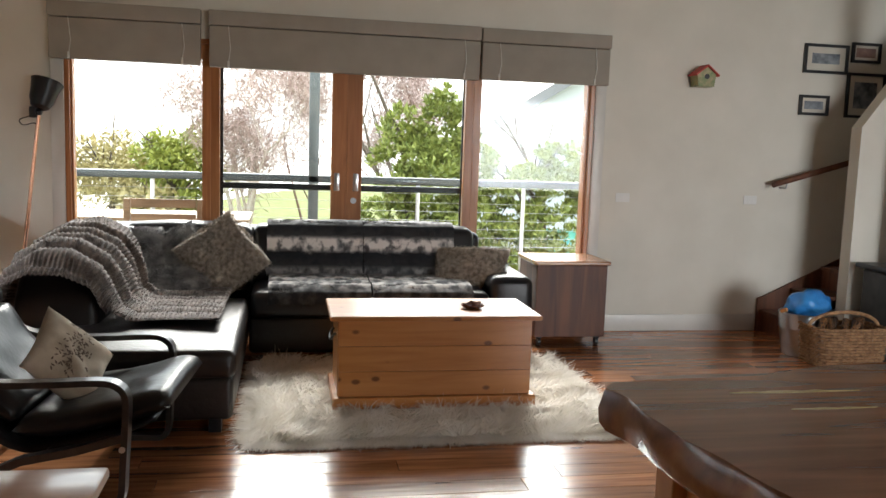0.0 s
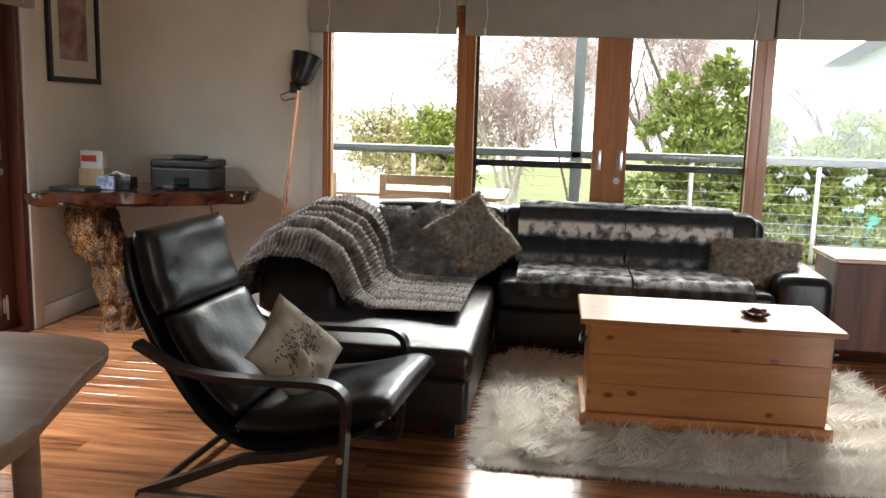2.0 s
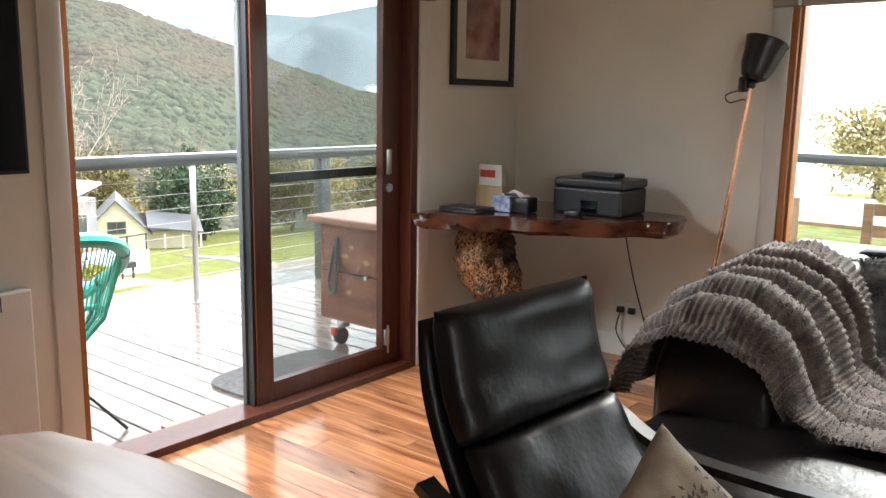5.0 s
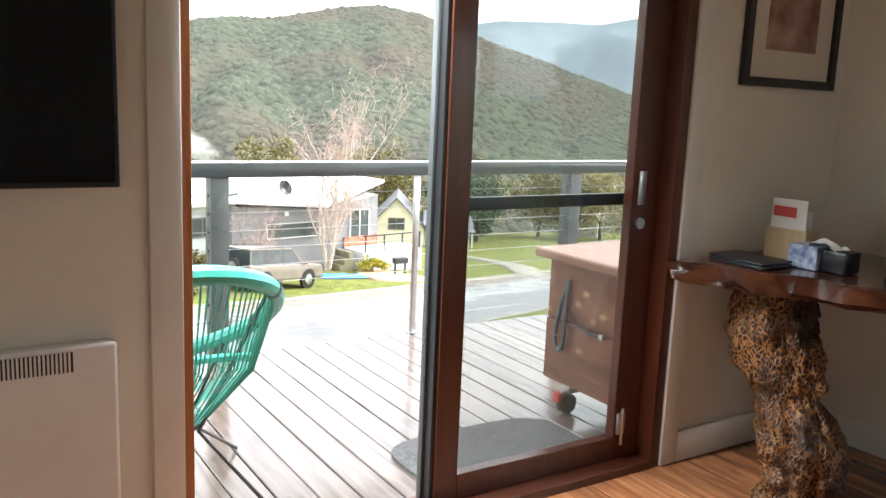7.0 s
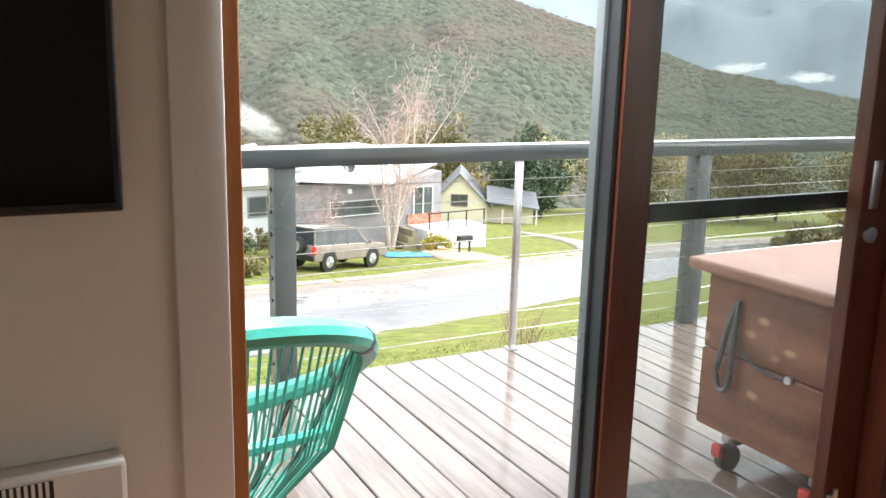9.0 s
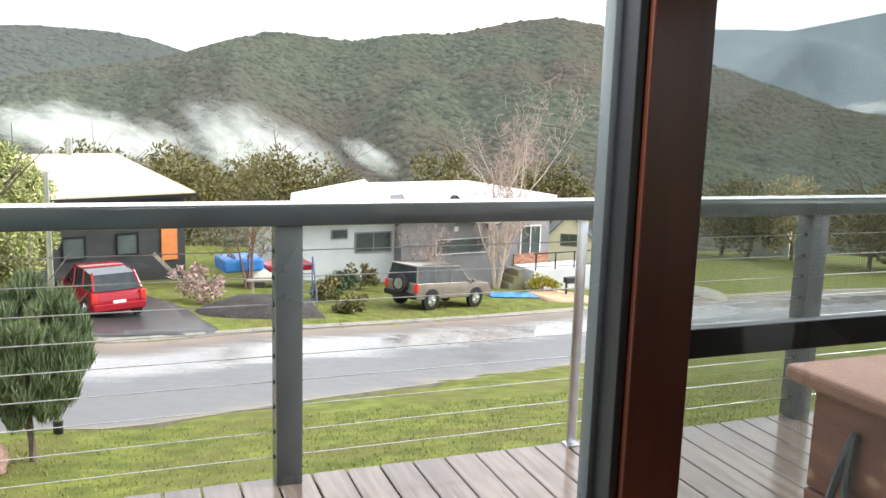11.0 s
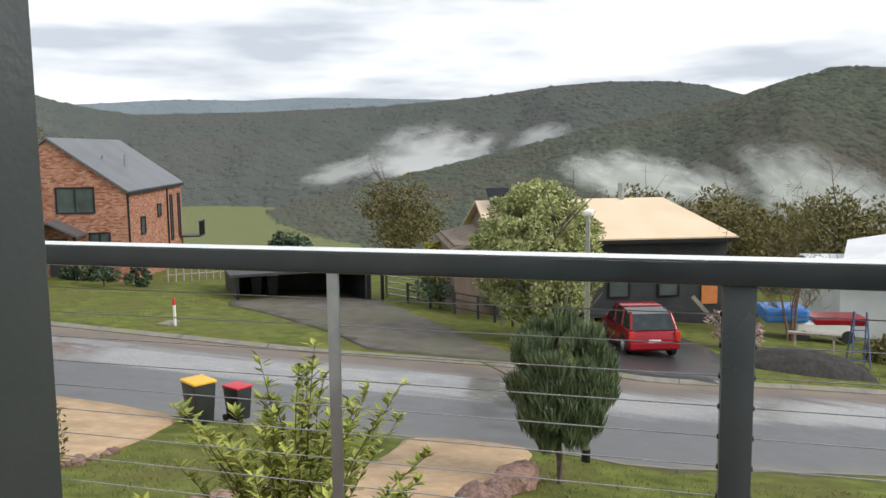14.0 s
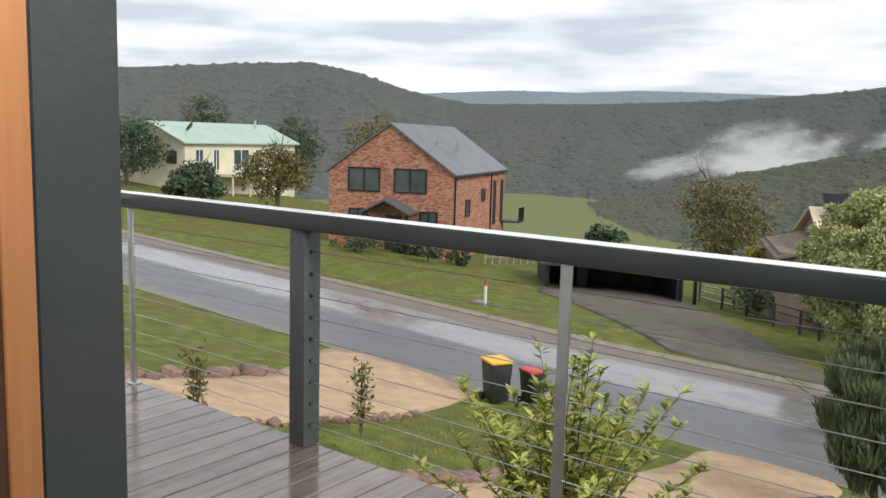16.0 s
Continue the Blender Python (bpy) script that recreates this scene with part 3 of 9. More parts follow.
while y < 10.7:
    b = new("deck_board", meshes[n % 3])
    b.parent = deck
    b.matrix_world = pose(-3.46, y, -0.03 + rng.uniform(-0.001, 0.001), 0, 0, 180 * (n % 2))
    if y > 7.6:
        for j in range(4):
            b = new("deck_board", meshes[(n + j) % 3])
            b.parent = deck
            b.matrix_world = pose(-1.38 + 2.085 * j, y, -0.03 + rng.uniform(-0.001, 0.001))
    y += 0.14
    n += 1
bm = bmesh.new()
box(bm, -4.48, -4.43, -3.06, 10.75, -0.3, -0.064)
box(bm, -4.43, 7.0, 10.7, 10.75, -0.3, -0.064)
for yy in range(-3, 11):
    box(bm, -4.43, -2.43, yy, yy + 0.045, -0.2, -0.064)
part("joist", bm, REDGUM, deck)

railing = thing("railing", "grey painted steel railing with horizontal wires", "railing")
RX, RTOP, RY = -4.46, 1.05, 10.7
def rail_post(x, y, w=0.1):
    bm = bmesh.new()
    box(bm, x - w / 2, x + w / 2, y - w / 2, y + w / 2, -0.03, RTOP - 0.078, 0.006)
    return part("post", bm, RAILGREY, railing)
for yy in (-0.05, 2.64, 5.37, 7.86, 10.68):
    post_ = rail_post(RX - 0.01, yy)
    for k in range(9):
        for s in (-1, 1):
            bm = bmesh.new()
            rod(bm, (RX, yy + s * 0.049, 0.075 + k * 0.1), (RX, yy + s * 0.056, 0.075 + k * 0.1), 0.009, 8)
            part("wire_ferrule", bm, BLACK, post_)
for yy in (1.25, 3.99, 6.61, 9.3):
    bm = bmesh.new()
    box(bm, RX - 0.006, RX + 0.006, yy - 0.0225, yy + 0.0225, -0.03, RTOP - 0.078, 0.002)
    box(bm, RX - 0.03, RX + 0.03, yy - 0.03, yy + 0.03, -0.03, -0.02, 0.002)
    part("baluster", bm, STEEL, railing, "thin galvanised flat baluster")
bm = bmesh.new()
box(bm, RX - 0.06, RX + 0.05, -3.0, RY, RTOP - 0.078, RTOP, 0.008)
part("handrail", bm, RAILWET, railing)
bm = bmesh.new()
box(bm, RX + 0.05, 7.0, RY - 0.055, RY + 0.055, RTOP - 0.078, RTOP, 0.008)
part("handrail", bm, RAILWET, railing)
# thin plates added on the handrails to hold their bright sheen as colour
one_box("rail_sheen_plate", RAIL_SHEEN, railing, RX - 0.056, RX + 0.044, -3.0, RY - 0.06, RTOP + 0.0005, RTOP + 0.004, 0.001, "added plate with the wet rail's sky sheen in its pale colour")
one_box("rail_sheen_plate", RAIL_SHEEN, railing, RX - 0.056, 7.0, RY - 0.05, RY + 0.05, RTOP + 0.0005, RTOP + 0.004, 0.001, "added plate with the wet rail's sky sheen in its pale colour")
for xx in (-2.1, -0.6, 2.3, 3.55, 5.6):
    bm = bmesh.new()
    box(bm, xx - 0.0225, xx + 0.0225, RY - 0.006, RY + 0.006, -0.03, RTOP - 0.078, 0.002)
    part("baluster", bm, STEEL, railing, "thin galvanised flat baluster")
bm = bmesh.new()
box(bm, 1.06, 1.17, RY - 0.055, RY + 0.055, -0.03, 2.9, 0.006)
part("post", bm, RAILGREY, railing, "tall grey steel verandah post")
for k in range(9):
    z = 0.075 + k * 0.1
    bm = bmesh.new()
    rod(bm, (RX, -3.0, z), (RX, RY, z), 0.0022, 5)
    part("wire", bm, WIRE, railing)
    bm = bmesh.new()
    rod(bm, (RX, RY, z), (7.0, RY, z), 0.0022, 5)
    part("wire", bm, WIRE, railing)
# ---- shapes for soft things ----
def grid_mesh(bm, nu, nv, f, close_u=False):
    rows = [[bm.verts.new(f(i / (nu - (0 if close_u else 1)), j / (nv - 1))) for j in range(nv)] for i in range(nu)]
    for i in range(nu if close_u else nu - 1):
        a, b = rows[i], rows[(i + 1) % nu]
        for j in range(nv - 1):
            bm.faces.new((a[j], b[j], b[j + 1], a[j + 1]))
    return rows


def along(pts, t):
    """A point and its side on a bent line."""
    d = [0.0]
    for a, b in zip(pts, pts[1:]):
        d.append(d[-1] + math.dist(a, b))
    s = t * d[-1]
    for i in range(len(pts) - 1):
        if s <= d[i + 1] + 1e-9:
            u = (s - d[i]) / (d[i + 1] - d[i])
            break
    p = [pts[i][k] * (1 - u) + pts[i + 1][k] * u for k in (0, 1)]
    e = 1e-3
    i2 = min(i + 1, len(pts) - 2) if u > 0.5 else max(i - 1, 0)
    t1 = Vector((pts[i + 1][0] - pts[i][0], pts[i + 1][1] - pts[i][1])).normalized()
    t2 = Vector((pts[i2 + 1][0] - pts[i2][0], pts[i2 + 1][1] - pts[i2][1])).normalized()
    w = abs(u - 0.5)
    tt = (t1 * (1 - w) + t2 * w).normalized()
    return p, (-tt.y, tt.x)


def pad(bm, pts, thick, y0, y1, crease=0.006, seed=0, nu=26, nv=18):
    """A padded panel that follows a bent line in x and z and spans y0 to y1, with rounded edges and soft folds."""
    for side in (1, -1):
        def f(u, v, side=side):
            p, n = along(pts, u)
            e = (1 - abs(2 * u - 1) ** 7) * (1 - abs(2 * v - 1) ** 7)
            h = side * thick * 0.5 * max(0.0, e) ** 0.45
            w = crease * noise.noise((p[0] * 9 + seed, v * 5, p[1] * 9)) * e
            return (p[0] + n[0] * (h + w), y0 + (y1 - y0) * v, p[1] + n[1] * (h + w))
        grid_mesh(bm, nu, nv, f)
    bmesh.ops.remove_doubles(bm, verts=bm.verts[:], dist=0.0008)
    bmesh.ops.recalc_face_normals(bm, faces=bm.faces[:])


def pillow_mesh(bm, w, h, t, m, seed=0, rough=0.01):
    for side in (1, -1):
        def f(u, v, side=side):
            a, b = 2 * u - 1, 2 * v - 1
            pinch = 1 - 0.1 * (1 - abs(a)) * abs(b) ** 3 - 0.1 * (1 - abs(b)) * abs(a) ** 3
            e = max(0.0, (1 - abs(a) ** 2.6) * (1 - abs(b) ** 2.6)) ** 0.5
            q = Vector((a * w / 2 * pinch, b * h / 2 * pinch, side * t / 2 * e))
            q.z += rough * noise.noise(q * 14 + Vector((seed, seed, 0))) * e * 2
            q += 0.02 * Vector((noise.noise(q * 4 + Vector((seed, 0, 0))), noise.noise(q * 4 + Vector((0, seed, 0))), 0))
            return m @ q
        grid_mesh(bm, 22, 22, f)
    bmesh.ops.remove_doubles(bm, verts=bm.verts[:], dist=0.0008)
    bmesh.ops.recalc_face_normals(bm, faces=bm.faces[:])


def strands(bm, count, place, length, width, rng, droop=0.5):
    """Fur: thin bent blades. place(rng) gives a root and the way it grows."""
    for _ in range(count):
        p, d = place(rng)
        p, d = Vector(p), Vector(d).normalized()
        l = length * rng.uniform(0.6, 1.3)
        side = d.cross(Vector((rng.uniform(-0.6, 0.6), rng.uniform(-0.6, 0.6), 1))).normalized() * width / 2
        lean = Vector((rng.uniform(-1, 1), rng.uniform(-1, 1), -0.3)) * droop
        q = p + (d + lean * 0.4).normalized() * l * 0.5
        r = q + (d + lean * 1.2).normalized() * l * 0.5
        a, b = bm.verts.new(p - side), bm.verts.new(p + side)
        c, e = bm.verts.new(q + side * 0.9), bm.verts.new(q - side * 0.9)
        k = bm.verts.new(r)
        bm.faces.new((a, b, c, e))
        bm.faces.new((e, c, k))


def lathe(bm, prof, seg=20, m=None):
    rows = [[bm.verts.new((r * math.cos(2 * math.pi * i / seg), r * math.sin(2 * math.pi * i / seg), z)) for r, z in prof] for i in range(seg)]
    for i in range(seg):
        a, b = rows[i], rows[(i + 1) % seg]
        for j in range(len(prof) - 1):
            bm.faces.new((a[j], b[j], b[j + 1], a[j + 1]))
    if m is not None:
        bmesh.ops.transform(bm, matrix=m, verts=[v for r in rows for v in r])


def tube(bm, pts, r, seg=6):
    pts = [Vector(p) for p in pts]
    rings = []
    for i, p in enumerate(pts):
        t = (pts[min(i + 1, len(pts) - 1)] - pts[max(i - 1, 0)]).normalized()
        q = t.to_track_quat("Z", "Y")
        rr = r[i] if isinstance(r, (list, tuple)) else r
        rings.append([bm.verts.new(p + q @ Vector((rr * math.cos(2 * math.pi * k / seg), rr * math.sin(2 * math.pi * k / seg), 0))) for k in range(seg)])
    for a, b in zip(rings, rings[1:]):
        for k in range(seg):
            bm.faces.new((a[k], a[(k + 1) % seg], b[(k + 1) % seg], b[k]))
    for c in (rings[0], rings[-1]):
        bm.faces.new(c)
    return rings


def strip(bm, pts, w, t, y):
    """A flat bent bar in the x-z plane, w wide along y and t thick."""
    rows = []
    for i, (x, z) in enumerate(pts):
        a, b = pts[max(i - 1, 0)], pts[min(i + 1, len(pts) - 1)]
        d = Vector((b[0] - a[0], b[1] - a[1])).normalized()
        n = Vector((-d.y, d.x)) * t / 2
        rows.append([bm.verts.new((x + s * n.x, y + k * w / 2, z + s * n.y)) for s, k in ((1, -1), (1, 1), (-1, 1), (-1, -1))])
    for a, b in zip(rows, rows[1:]):
        for k in range(4):
            bm.faces.new((a[k], a[(k + 1) % 4], b[(k + 1) % 4], b[k]))
    bm.faces.new(rows[0])
    bm.faces.new(rows[-1])
    bmesh.ops.recalc_face_normals(bm, faces=bm.faces[:])


def smooth_line(pts, n=6):
    """A Catmull-Rom line through points."""
    out = []
    for i in range(len(pts) - 1):
        p = [Vector(pts[k]) for k in (max(i - 1, 0), i, i + 1, min(i + 2, len(pts) - 1))]
        for j in range(n):
            t = j / n
            out.append(tuple(0.5 * ((2 * p[1]) + (p[2] - p[0]) * t + (2 * p[0] - 5 * p[1] + 4 * p[2] - p[3]) * t * t + (3 * p[1] - p[0] - 3 * p[2] + p[3]) * t ** 3)))
    out.append(tuple(pts[-1]))
    return out


# ---- cloth and fur ----
def fur_of(name, a, b, scale, thin=0.0):
    m, n, l, p = shader(name, 0.85, 0, 0.2)
    co = n.new("ShaderNodeTexCoord")
    t = n.new("ShaderNodeTexNoise")
    t.inputs["Scale"].default_value, t.inputs["Detail"].default_value = scale, 4
    l.new(co.outputs["Object"], t.inputs["Vector"])
    fac = t.outputs["Fac"]
    r = ramp_node(n, [(0.35, a), (0.65, b)])
    l.new(fac, r.inputs["Fac"])
    l.new(r.outputs["Color"], p.inputs["Base Color"])
    p.inputs["Sheen Weight"].default_value = 0.4
    bp = n.new("ShaderNodeBump")
    bp.inputs["Strength"].default_value, bp.inputs["Distance"].default_value = 0.5, 0.01
    f = n.new("ShaderNodeTexNoise")
    f.inputs["Scale"].default_value = 140
    l.new(co.outputs["Object"], f.inputs["Vector"])
    l.new(f.outputs["Fac"], bp.inputs["Height"])
    l.new(bp.outputs["Normal"], p.inputs["Normal"])
    if thin:
        tl = n.new("ShaderNodeBsdfTranslucent")
        l.new(r.outputs["Color"], tl.inputs["Color"])
        mx = n.new("ShaderNodeMixShader")
        mx.inputs["Fac"].default_value = thin
        l.new(p.outputs["BSDF"], mx.inputs[1])
        l.new(tl.outputs["BSDF"], mx.inputs[2])
        l.new(mx.outputs["Shader"], n["Material Output"].inputs["Surface"])
    return m


FUR_WHITE = fur_of("cream_sheepskin", (0.82, 0.79, 0.71), (0.93, 0.91, 0.86), 7)
FUR_WHITE_HAIR = fur_of("cream_sheepskin_hair", (0.84, 0.81, 0.74), (0.95, 0.93, 0.89), 7, 0.45)
FUR_TAUPE = fur_of("taupe_faux_fur", (0.2, 0.165, 0.125), (0.56, 0.49, 0.4), 38)
FUR_GREY = fur_of("grey_faux_fur", (0.1, 0.1, 0.102), (0.44, 0.43, 0.42), 12)
def band_fur(name, axis, stops):
    """Fur that fades from dark to pale along one axis, in uneven streaks."""
    m, n, l, p = shader(name, 0.8, 0, 0.2)
    co = n.new("ShaderNodeTexCoord")
    mp = n.new("ShaderNodeMapping")
    mp.inputs["Scale"].default_value = (17, 11, 13)
    l.new(co.outputs["Object"], mp.inputs["Vector"])
    t = n.new("ShaderNodeTexNoise")
    t.inputs["Scale"].default_value, t.inputs["Detail"].default_value = 1.0, 5
    l.new(mp.outputs["Vector"], t.inputs["Vector"])
    sep = n.new("ShaderNodeSeparateXYZ")
    l.new(co.outputs["Generated"], sep.inputs["Vector"])
    r = ramp_node(n, [(q, (k, k, k)) for q, k in stops])
    sh = n.new("ShaderNodeMath")
    sh.operation = "MULTIPLY_ADD"
    l.new(t.outputs["Fac"], sh.inputs[0])
    sh.inputs[1].default_value = 0.15
    l.new(sep.outputs[axis], sh.inputs[2])
    sb = n.new("ShaderNodeMath")
    sb.operation = "SUBTRACT"
    l.new(sh.outputs["Value"], sb.inputs[0])
    sb.inputs[1].default_value = 0.075
    l.new(sb.outputs["Value"], r.inputs["Fac"])
    mu = n.new("ShaderNodeMath")
    mu.operation = "MULTIPLY"
    k = ramp_node(n, [(0.38, (0.3, 0.3, 0.3)), (0.56, (1.3, 1.3, 1.3))])
    l.new(t.outputs["Fac"], k.inputs["Fac"])
    l.new(r.outputs["Color"], mu.inputs[0])
    l.new(k.outputs["Color"], mu.inputs[1])
    cc = ramp_node(n, [(0.0, (0.012, 0.015, 0.019)), (0.4, (0.17, 0.175, 0.18)), (1.0, (0.75, 0.74, 0.72))])
    l.new(mu.outputs["Value"], cc.inputs["Fac"])
    l.new(cc.outputs["Color"], p.inputs["Base Color"])
    p.inputs["Sheen Weight"].default_value = 0.15
    return m


FUR_BACK = band_fur("black_and_white_faux_fur", 2, ((0.0, 0.35), (0.13, 0.4), (0.2, 0.05), (0.42, 0.0), (0.48, 0.55), (0.56, 1.0), (0.66, 0.9), (0.74, 0.06), (0.93, 0.02), (1.0, 0.45)))
FUR_SEAT = band_fur("grey_and_black_faux_fur", 1, ((0.0, 0.02), (0.1, 0.3), (0.2, 0.62), (0.45, 0.5), (0.62, 0.75), (0.8, 0.3), (1.0, 0.1)))
FUR_BLANKET = fur_of("brown_ribbed_faux_fur", (0.055, 0.042, 0.036), (0.17, 0.135, 0.115), 18)
CANVAS = coat_of("oatmeal_canvas_with_print", (0.58, 0.53, 0.43), (0.66, 0.61, 0.51), 24, 0.9, 0, 0.3, 300, dirt=(0.42, 0.37, 0.29))

# ---- roman blinds ----
def roman_blind(label, x0, x1, y0, y1, z0, z1, facing):
    ob = thing("roman_blind", label, "blind", "raised roman blinds")
    seam = z1 - 0.105
    def f_box(bm, a, b, zz0, zz1, dy0, dy1):
        if facing == "y":
            box(bm, a, b, NORTH - dy1, NORTH - dy0, zz0, zz1, 0.008)
        else:
            box(bm, WEST + dy0, WEST + dy1, a, b, zz0, zz1, 0.008)
    a, b = (x0, x1) if facing == "y" else (y0, y1)
    bm = bmesh.new()
    f_box(bm, a, b, z0, seam, 0.004, 0.07)
    part("folded_cloth", bm, BLIND, ob)
    bm = bmesh.new()
    f_box(bm, a - 0.004, b + 0.004, seam + 0.004, z1, 0.004, 0.085)
    part("pelmet", bm, BLIND, ob)
    for q in (a + 0.13, b - 0.12):
        bm = bmesh.new()
        if facing == "y":
            tube(bm, [(q, NORTH - 0.078, seam), (q + 0.015, NORTH - 0.076, seam - 0.15), (q, NORTH - 0.074, z0 + 0.02)], 0.003, 5)
            rod(bm, (q, NORTH - 0.076, z0 + 0.0), (q, NORTH - 0.076, z0 + 0.045), 0.008, 8)
        else:
            tube(bm, [(WEST + 0.078, q, seam), (WEST + 0.074, q, z0 + 0.02)], 0.003, 5)
        part("pull_cord", bm, WHITE, ob)
    return ob


roman_blind("short taupe roman blind, fully raised", -0.76, 0.225, 0, 0, 1.912, 2.29, "y")
roman_blind("wide taupe roman blind, fully raised", 0.285, 2.212, 0, 0, 1.905, 2.29, "y")
roman_blind("short taupe roman blind, fully raised", 2.228, 3.22, 0, 0, 1.912, 2.285, "y")
roman_blind("wide taupe roman blind raised over the sliding door", 0, 0, 4.48, 6.55, 1.945, 2.32, "x")

# ---- pine chest ----
chest = thing("blanket_chest", "honey pine blanket chest with knotty boards", "chest")
for k, (z0, z1) in enumerate(((0.095, 0.226), (0.2275, 0.3605), (0.362, 0.498))):
    one_box("board", PINE, chest, 1.1, 2.13, 5.475 + 0.0008 * k, 5.497, z0, z1, 0.0015)
    one_box("board", PINE, chest, 1.1, 2.13, 5.92, 5.942, z0, z1, 0.0015)
    one_box("end_board", PINE, chest, 1.095, 1.117, 5.498, 5.919, z0, z1, 0.0015)
    one_box("end_board", PINE, chest, 2.113, 2.135, 5.498, 5.919, z0, z1, 0.0015)
one_box("plinth", PINE, chest, 1.07, 2.16, 5.45, 5.965, 0.03, 0.092, 0.008)
one_box("lid", PINE, chest, 1.05, 2.175, 5.43, 5.965, 0.502, 0.528, 0.009)
bm = bmesh.new()
tube(bm, smooth_line([(1.09, 5.63, 0.4), (1.07, 5.64, 0.37), (1.065, 5.7, 0.355), (1.07, 5.76, 0.37), (1.09, 5.77, 0.4)]), 0.007, 8)
part("handle", bm, BLACK, chest, "black iron drop handle")

bm = bmesh.new()
rng = random.Random(4)
prof = [(0.02, 0.0), (0.045, 0.004), (0.062, 0.02), (0.058, 0.02), (0.04, 0.008), (0.0, 0.006)]
lathe(bm, prof, 22, pose(1.84, 5.66, 0.529))
for v in bm.verts:
    if v.co.z > 0.545:
        v.co += Vector((rng.uniform(-0.012, 0.012), rng.uniform(-0.012, 0.012), rng.uniform(-0.006, 0.012)))
tagged(part("trinket_dish", bm, REDGUM), "small dark jagged dish on the pine chest", "dish")

# ---- sheepskin rug ----
rug = thing("rug", "long-haired cream sheepskin rug on the floor", "rug")
rr = random.Random(8)
def rug_edge(x, y):
    return 0.045 * noise.noise((x * 4, y * 4, 0))
bm = bmesh.new()
grid_mesh(bm, 40, 30, lambda u, v: (0.66 + 1.9 * u + rug_edge(0, v * 1.5) * 0.6, 5.04 + 1.5 * v + rug_edge(u * 2, 3) * 0.6, 0.004 + 0.022 * min(1, 12 * min(u, 1 - u, v, 1 - v)) + 0.006 * noise.noise((u * 14, v * 11, 2))))
part("hide", bm, FUR_WHITE, rug)
bm = bmesh.new()
def rug_root(r):
    if r.random() < 0.36:
        e = r.random()
        if r.random() < 0.6:
            u, v, d = e, 0.0 + r.random() * 0.03, (r.uniform(-0.4, 0.4), -1, 0.12)
        else:
            u, v, d = (1.0 - r.random() * 0.02 if r.random() < 0.6 else r.random() * 0.02), e, None
            d = (1 if u > 0.5 else -1, r.uniform(-0.5, 0.5), 0.12)
        return (0.66 + 1.9 * u, 5.04 + 1.5 * v, 0.015), d
    u, v = r.random(), r.random()
    a = noise.noise((u * 9, v * 9, 5)) * 5
    return (0.66 + 1.9 * u, 5.04 + 1.5 * v, 0.02), (math.cos(a), math.sin(a), 0.75)
strands(bm, 30000, rug_root, 0.1, 0.0055, rr, 0.7)
part("pile", bm, FUR_WHITE_HAIR, rug, "", 0)

# ---- corner sofa ----
sofa = thing("corner_sofa", "dark leather corner sofa with a chaise end", "sofa")
def soft_box(name, mat, *b, bev=0.05, label=""):
    bm = bmesh.new()
    vs = box(bm, *b, bev, seg=4)
    bmesh.ops.subdivide_edges(bm, edges=bm.edges[:], cuts=2, use_grid_fill=True)
    cx, cy, cz = (b[0] + b[1]) / 2, (b[2] + b[3]) / 2, (b[4] + b[5]) / 2
    for v in bm.verts:
        u, w = 2 * (v.co.x - cx) / (b[1] - b[0]), 2 * (v.co.y - cy) / (b[3] - b[2])
        if v.co.z > cz:
            v.co.z += 0.022 * (1 - u * u) * (1 - w * w) + 0.005 * noise.noise(v.co * 7)
        v.co += v.normal * 0.006 * noise.noise(v.co * 5 + Vector((3, 1, 0)))
    return part(name, bm, mat, sofa, label)

soft_box("base", LEATHER, 0.6, 2.2, 6.55, 7.25, 0.06, 0.3, bev=0.03)
soft_box("chaise_base", LEATHER_BROWN, -0.5, 0.585, 5.21, 7.0, 0.07, 0.28, bev=0.03)
soft_box("chaise_cushion", LEATHER_BROWN, -0.5, 0.6, 5.19, 6.62, 0.275, 0.415, bev=0.045)
soft_box("seat_cushion", LEATHER, 0.61, 1.36, 6.44, 7.05, 0.3, 0.475, bev=0.05)
soft_box("seat_cushion", LEATHER, 1.365, 2.14, 6.44, 7.05, 0.3, 0.475, bev=0.05)
for x0, x1 in ((-0.22, 0.6), (0.605, 1.33), (1.335, 2.13)):
    cushion = soft_box("back_cushion", LEATHER, x0, x1, 6.89, 7.2, 0.4, 0.835, bev=0.055)
    for v in cushion.data.vertices:
        v.co.y += 0.24 * max(0.0, v.co.z - 0.5) * (7.2 - v.co.y) / 0.31
soft_box("backrest", LEATHER, -0.3, 2.21, 7.1, 7.3, 0.1, 0.8, bev=0.06)
soft_box("armrest", LEATHER, 2.14, 2.45, 6.5, 7.28, 0.06, 0.565, bev=0.06)
bm = bmesh.new()
prism(bm, [(5.7, 0.1), (7.28, 0.1), (7.28, 0.83), (6.6, 0.81), (6.0, 0.72), (5.8, 0.68), (5.7, 0.56)], "x", -0.53, -0.12)
bmesh.ops.bevel(bm, geom=bm.edges[:], offset=0.05, segments=4, profile=0.5, affect="EDGES")
part("armrest", bm, LEATHER_BROWN, sofa)
for x, y in ((-0.42, 5.3), (0.5, 5.28), (0.5, 6.9), (2.3, 6.6), (2.3, 7.2), (-0.42, 7.1)):
    one_box("foot", BLACK, sofa, x - 0.03, x + 0.03, y - 0.03, y + 0.03, 0.0, 0.075, 0.004)

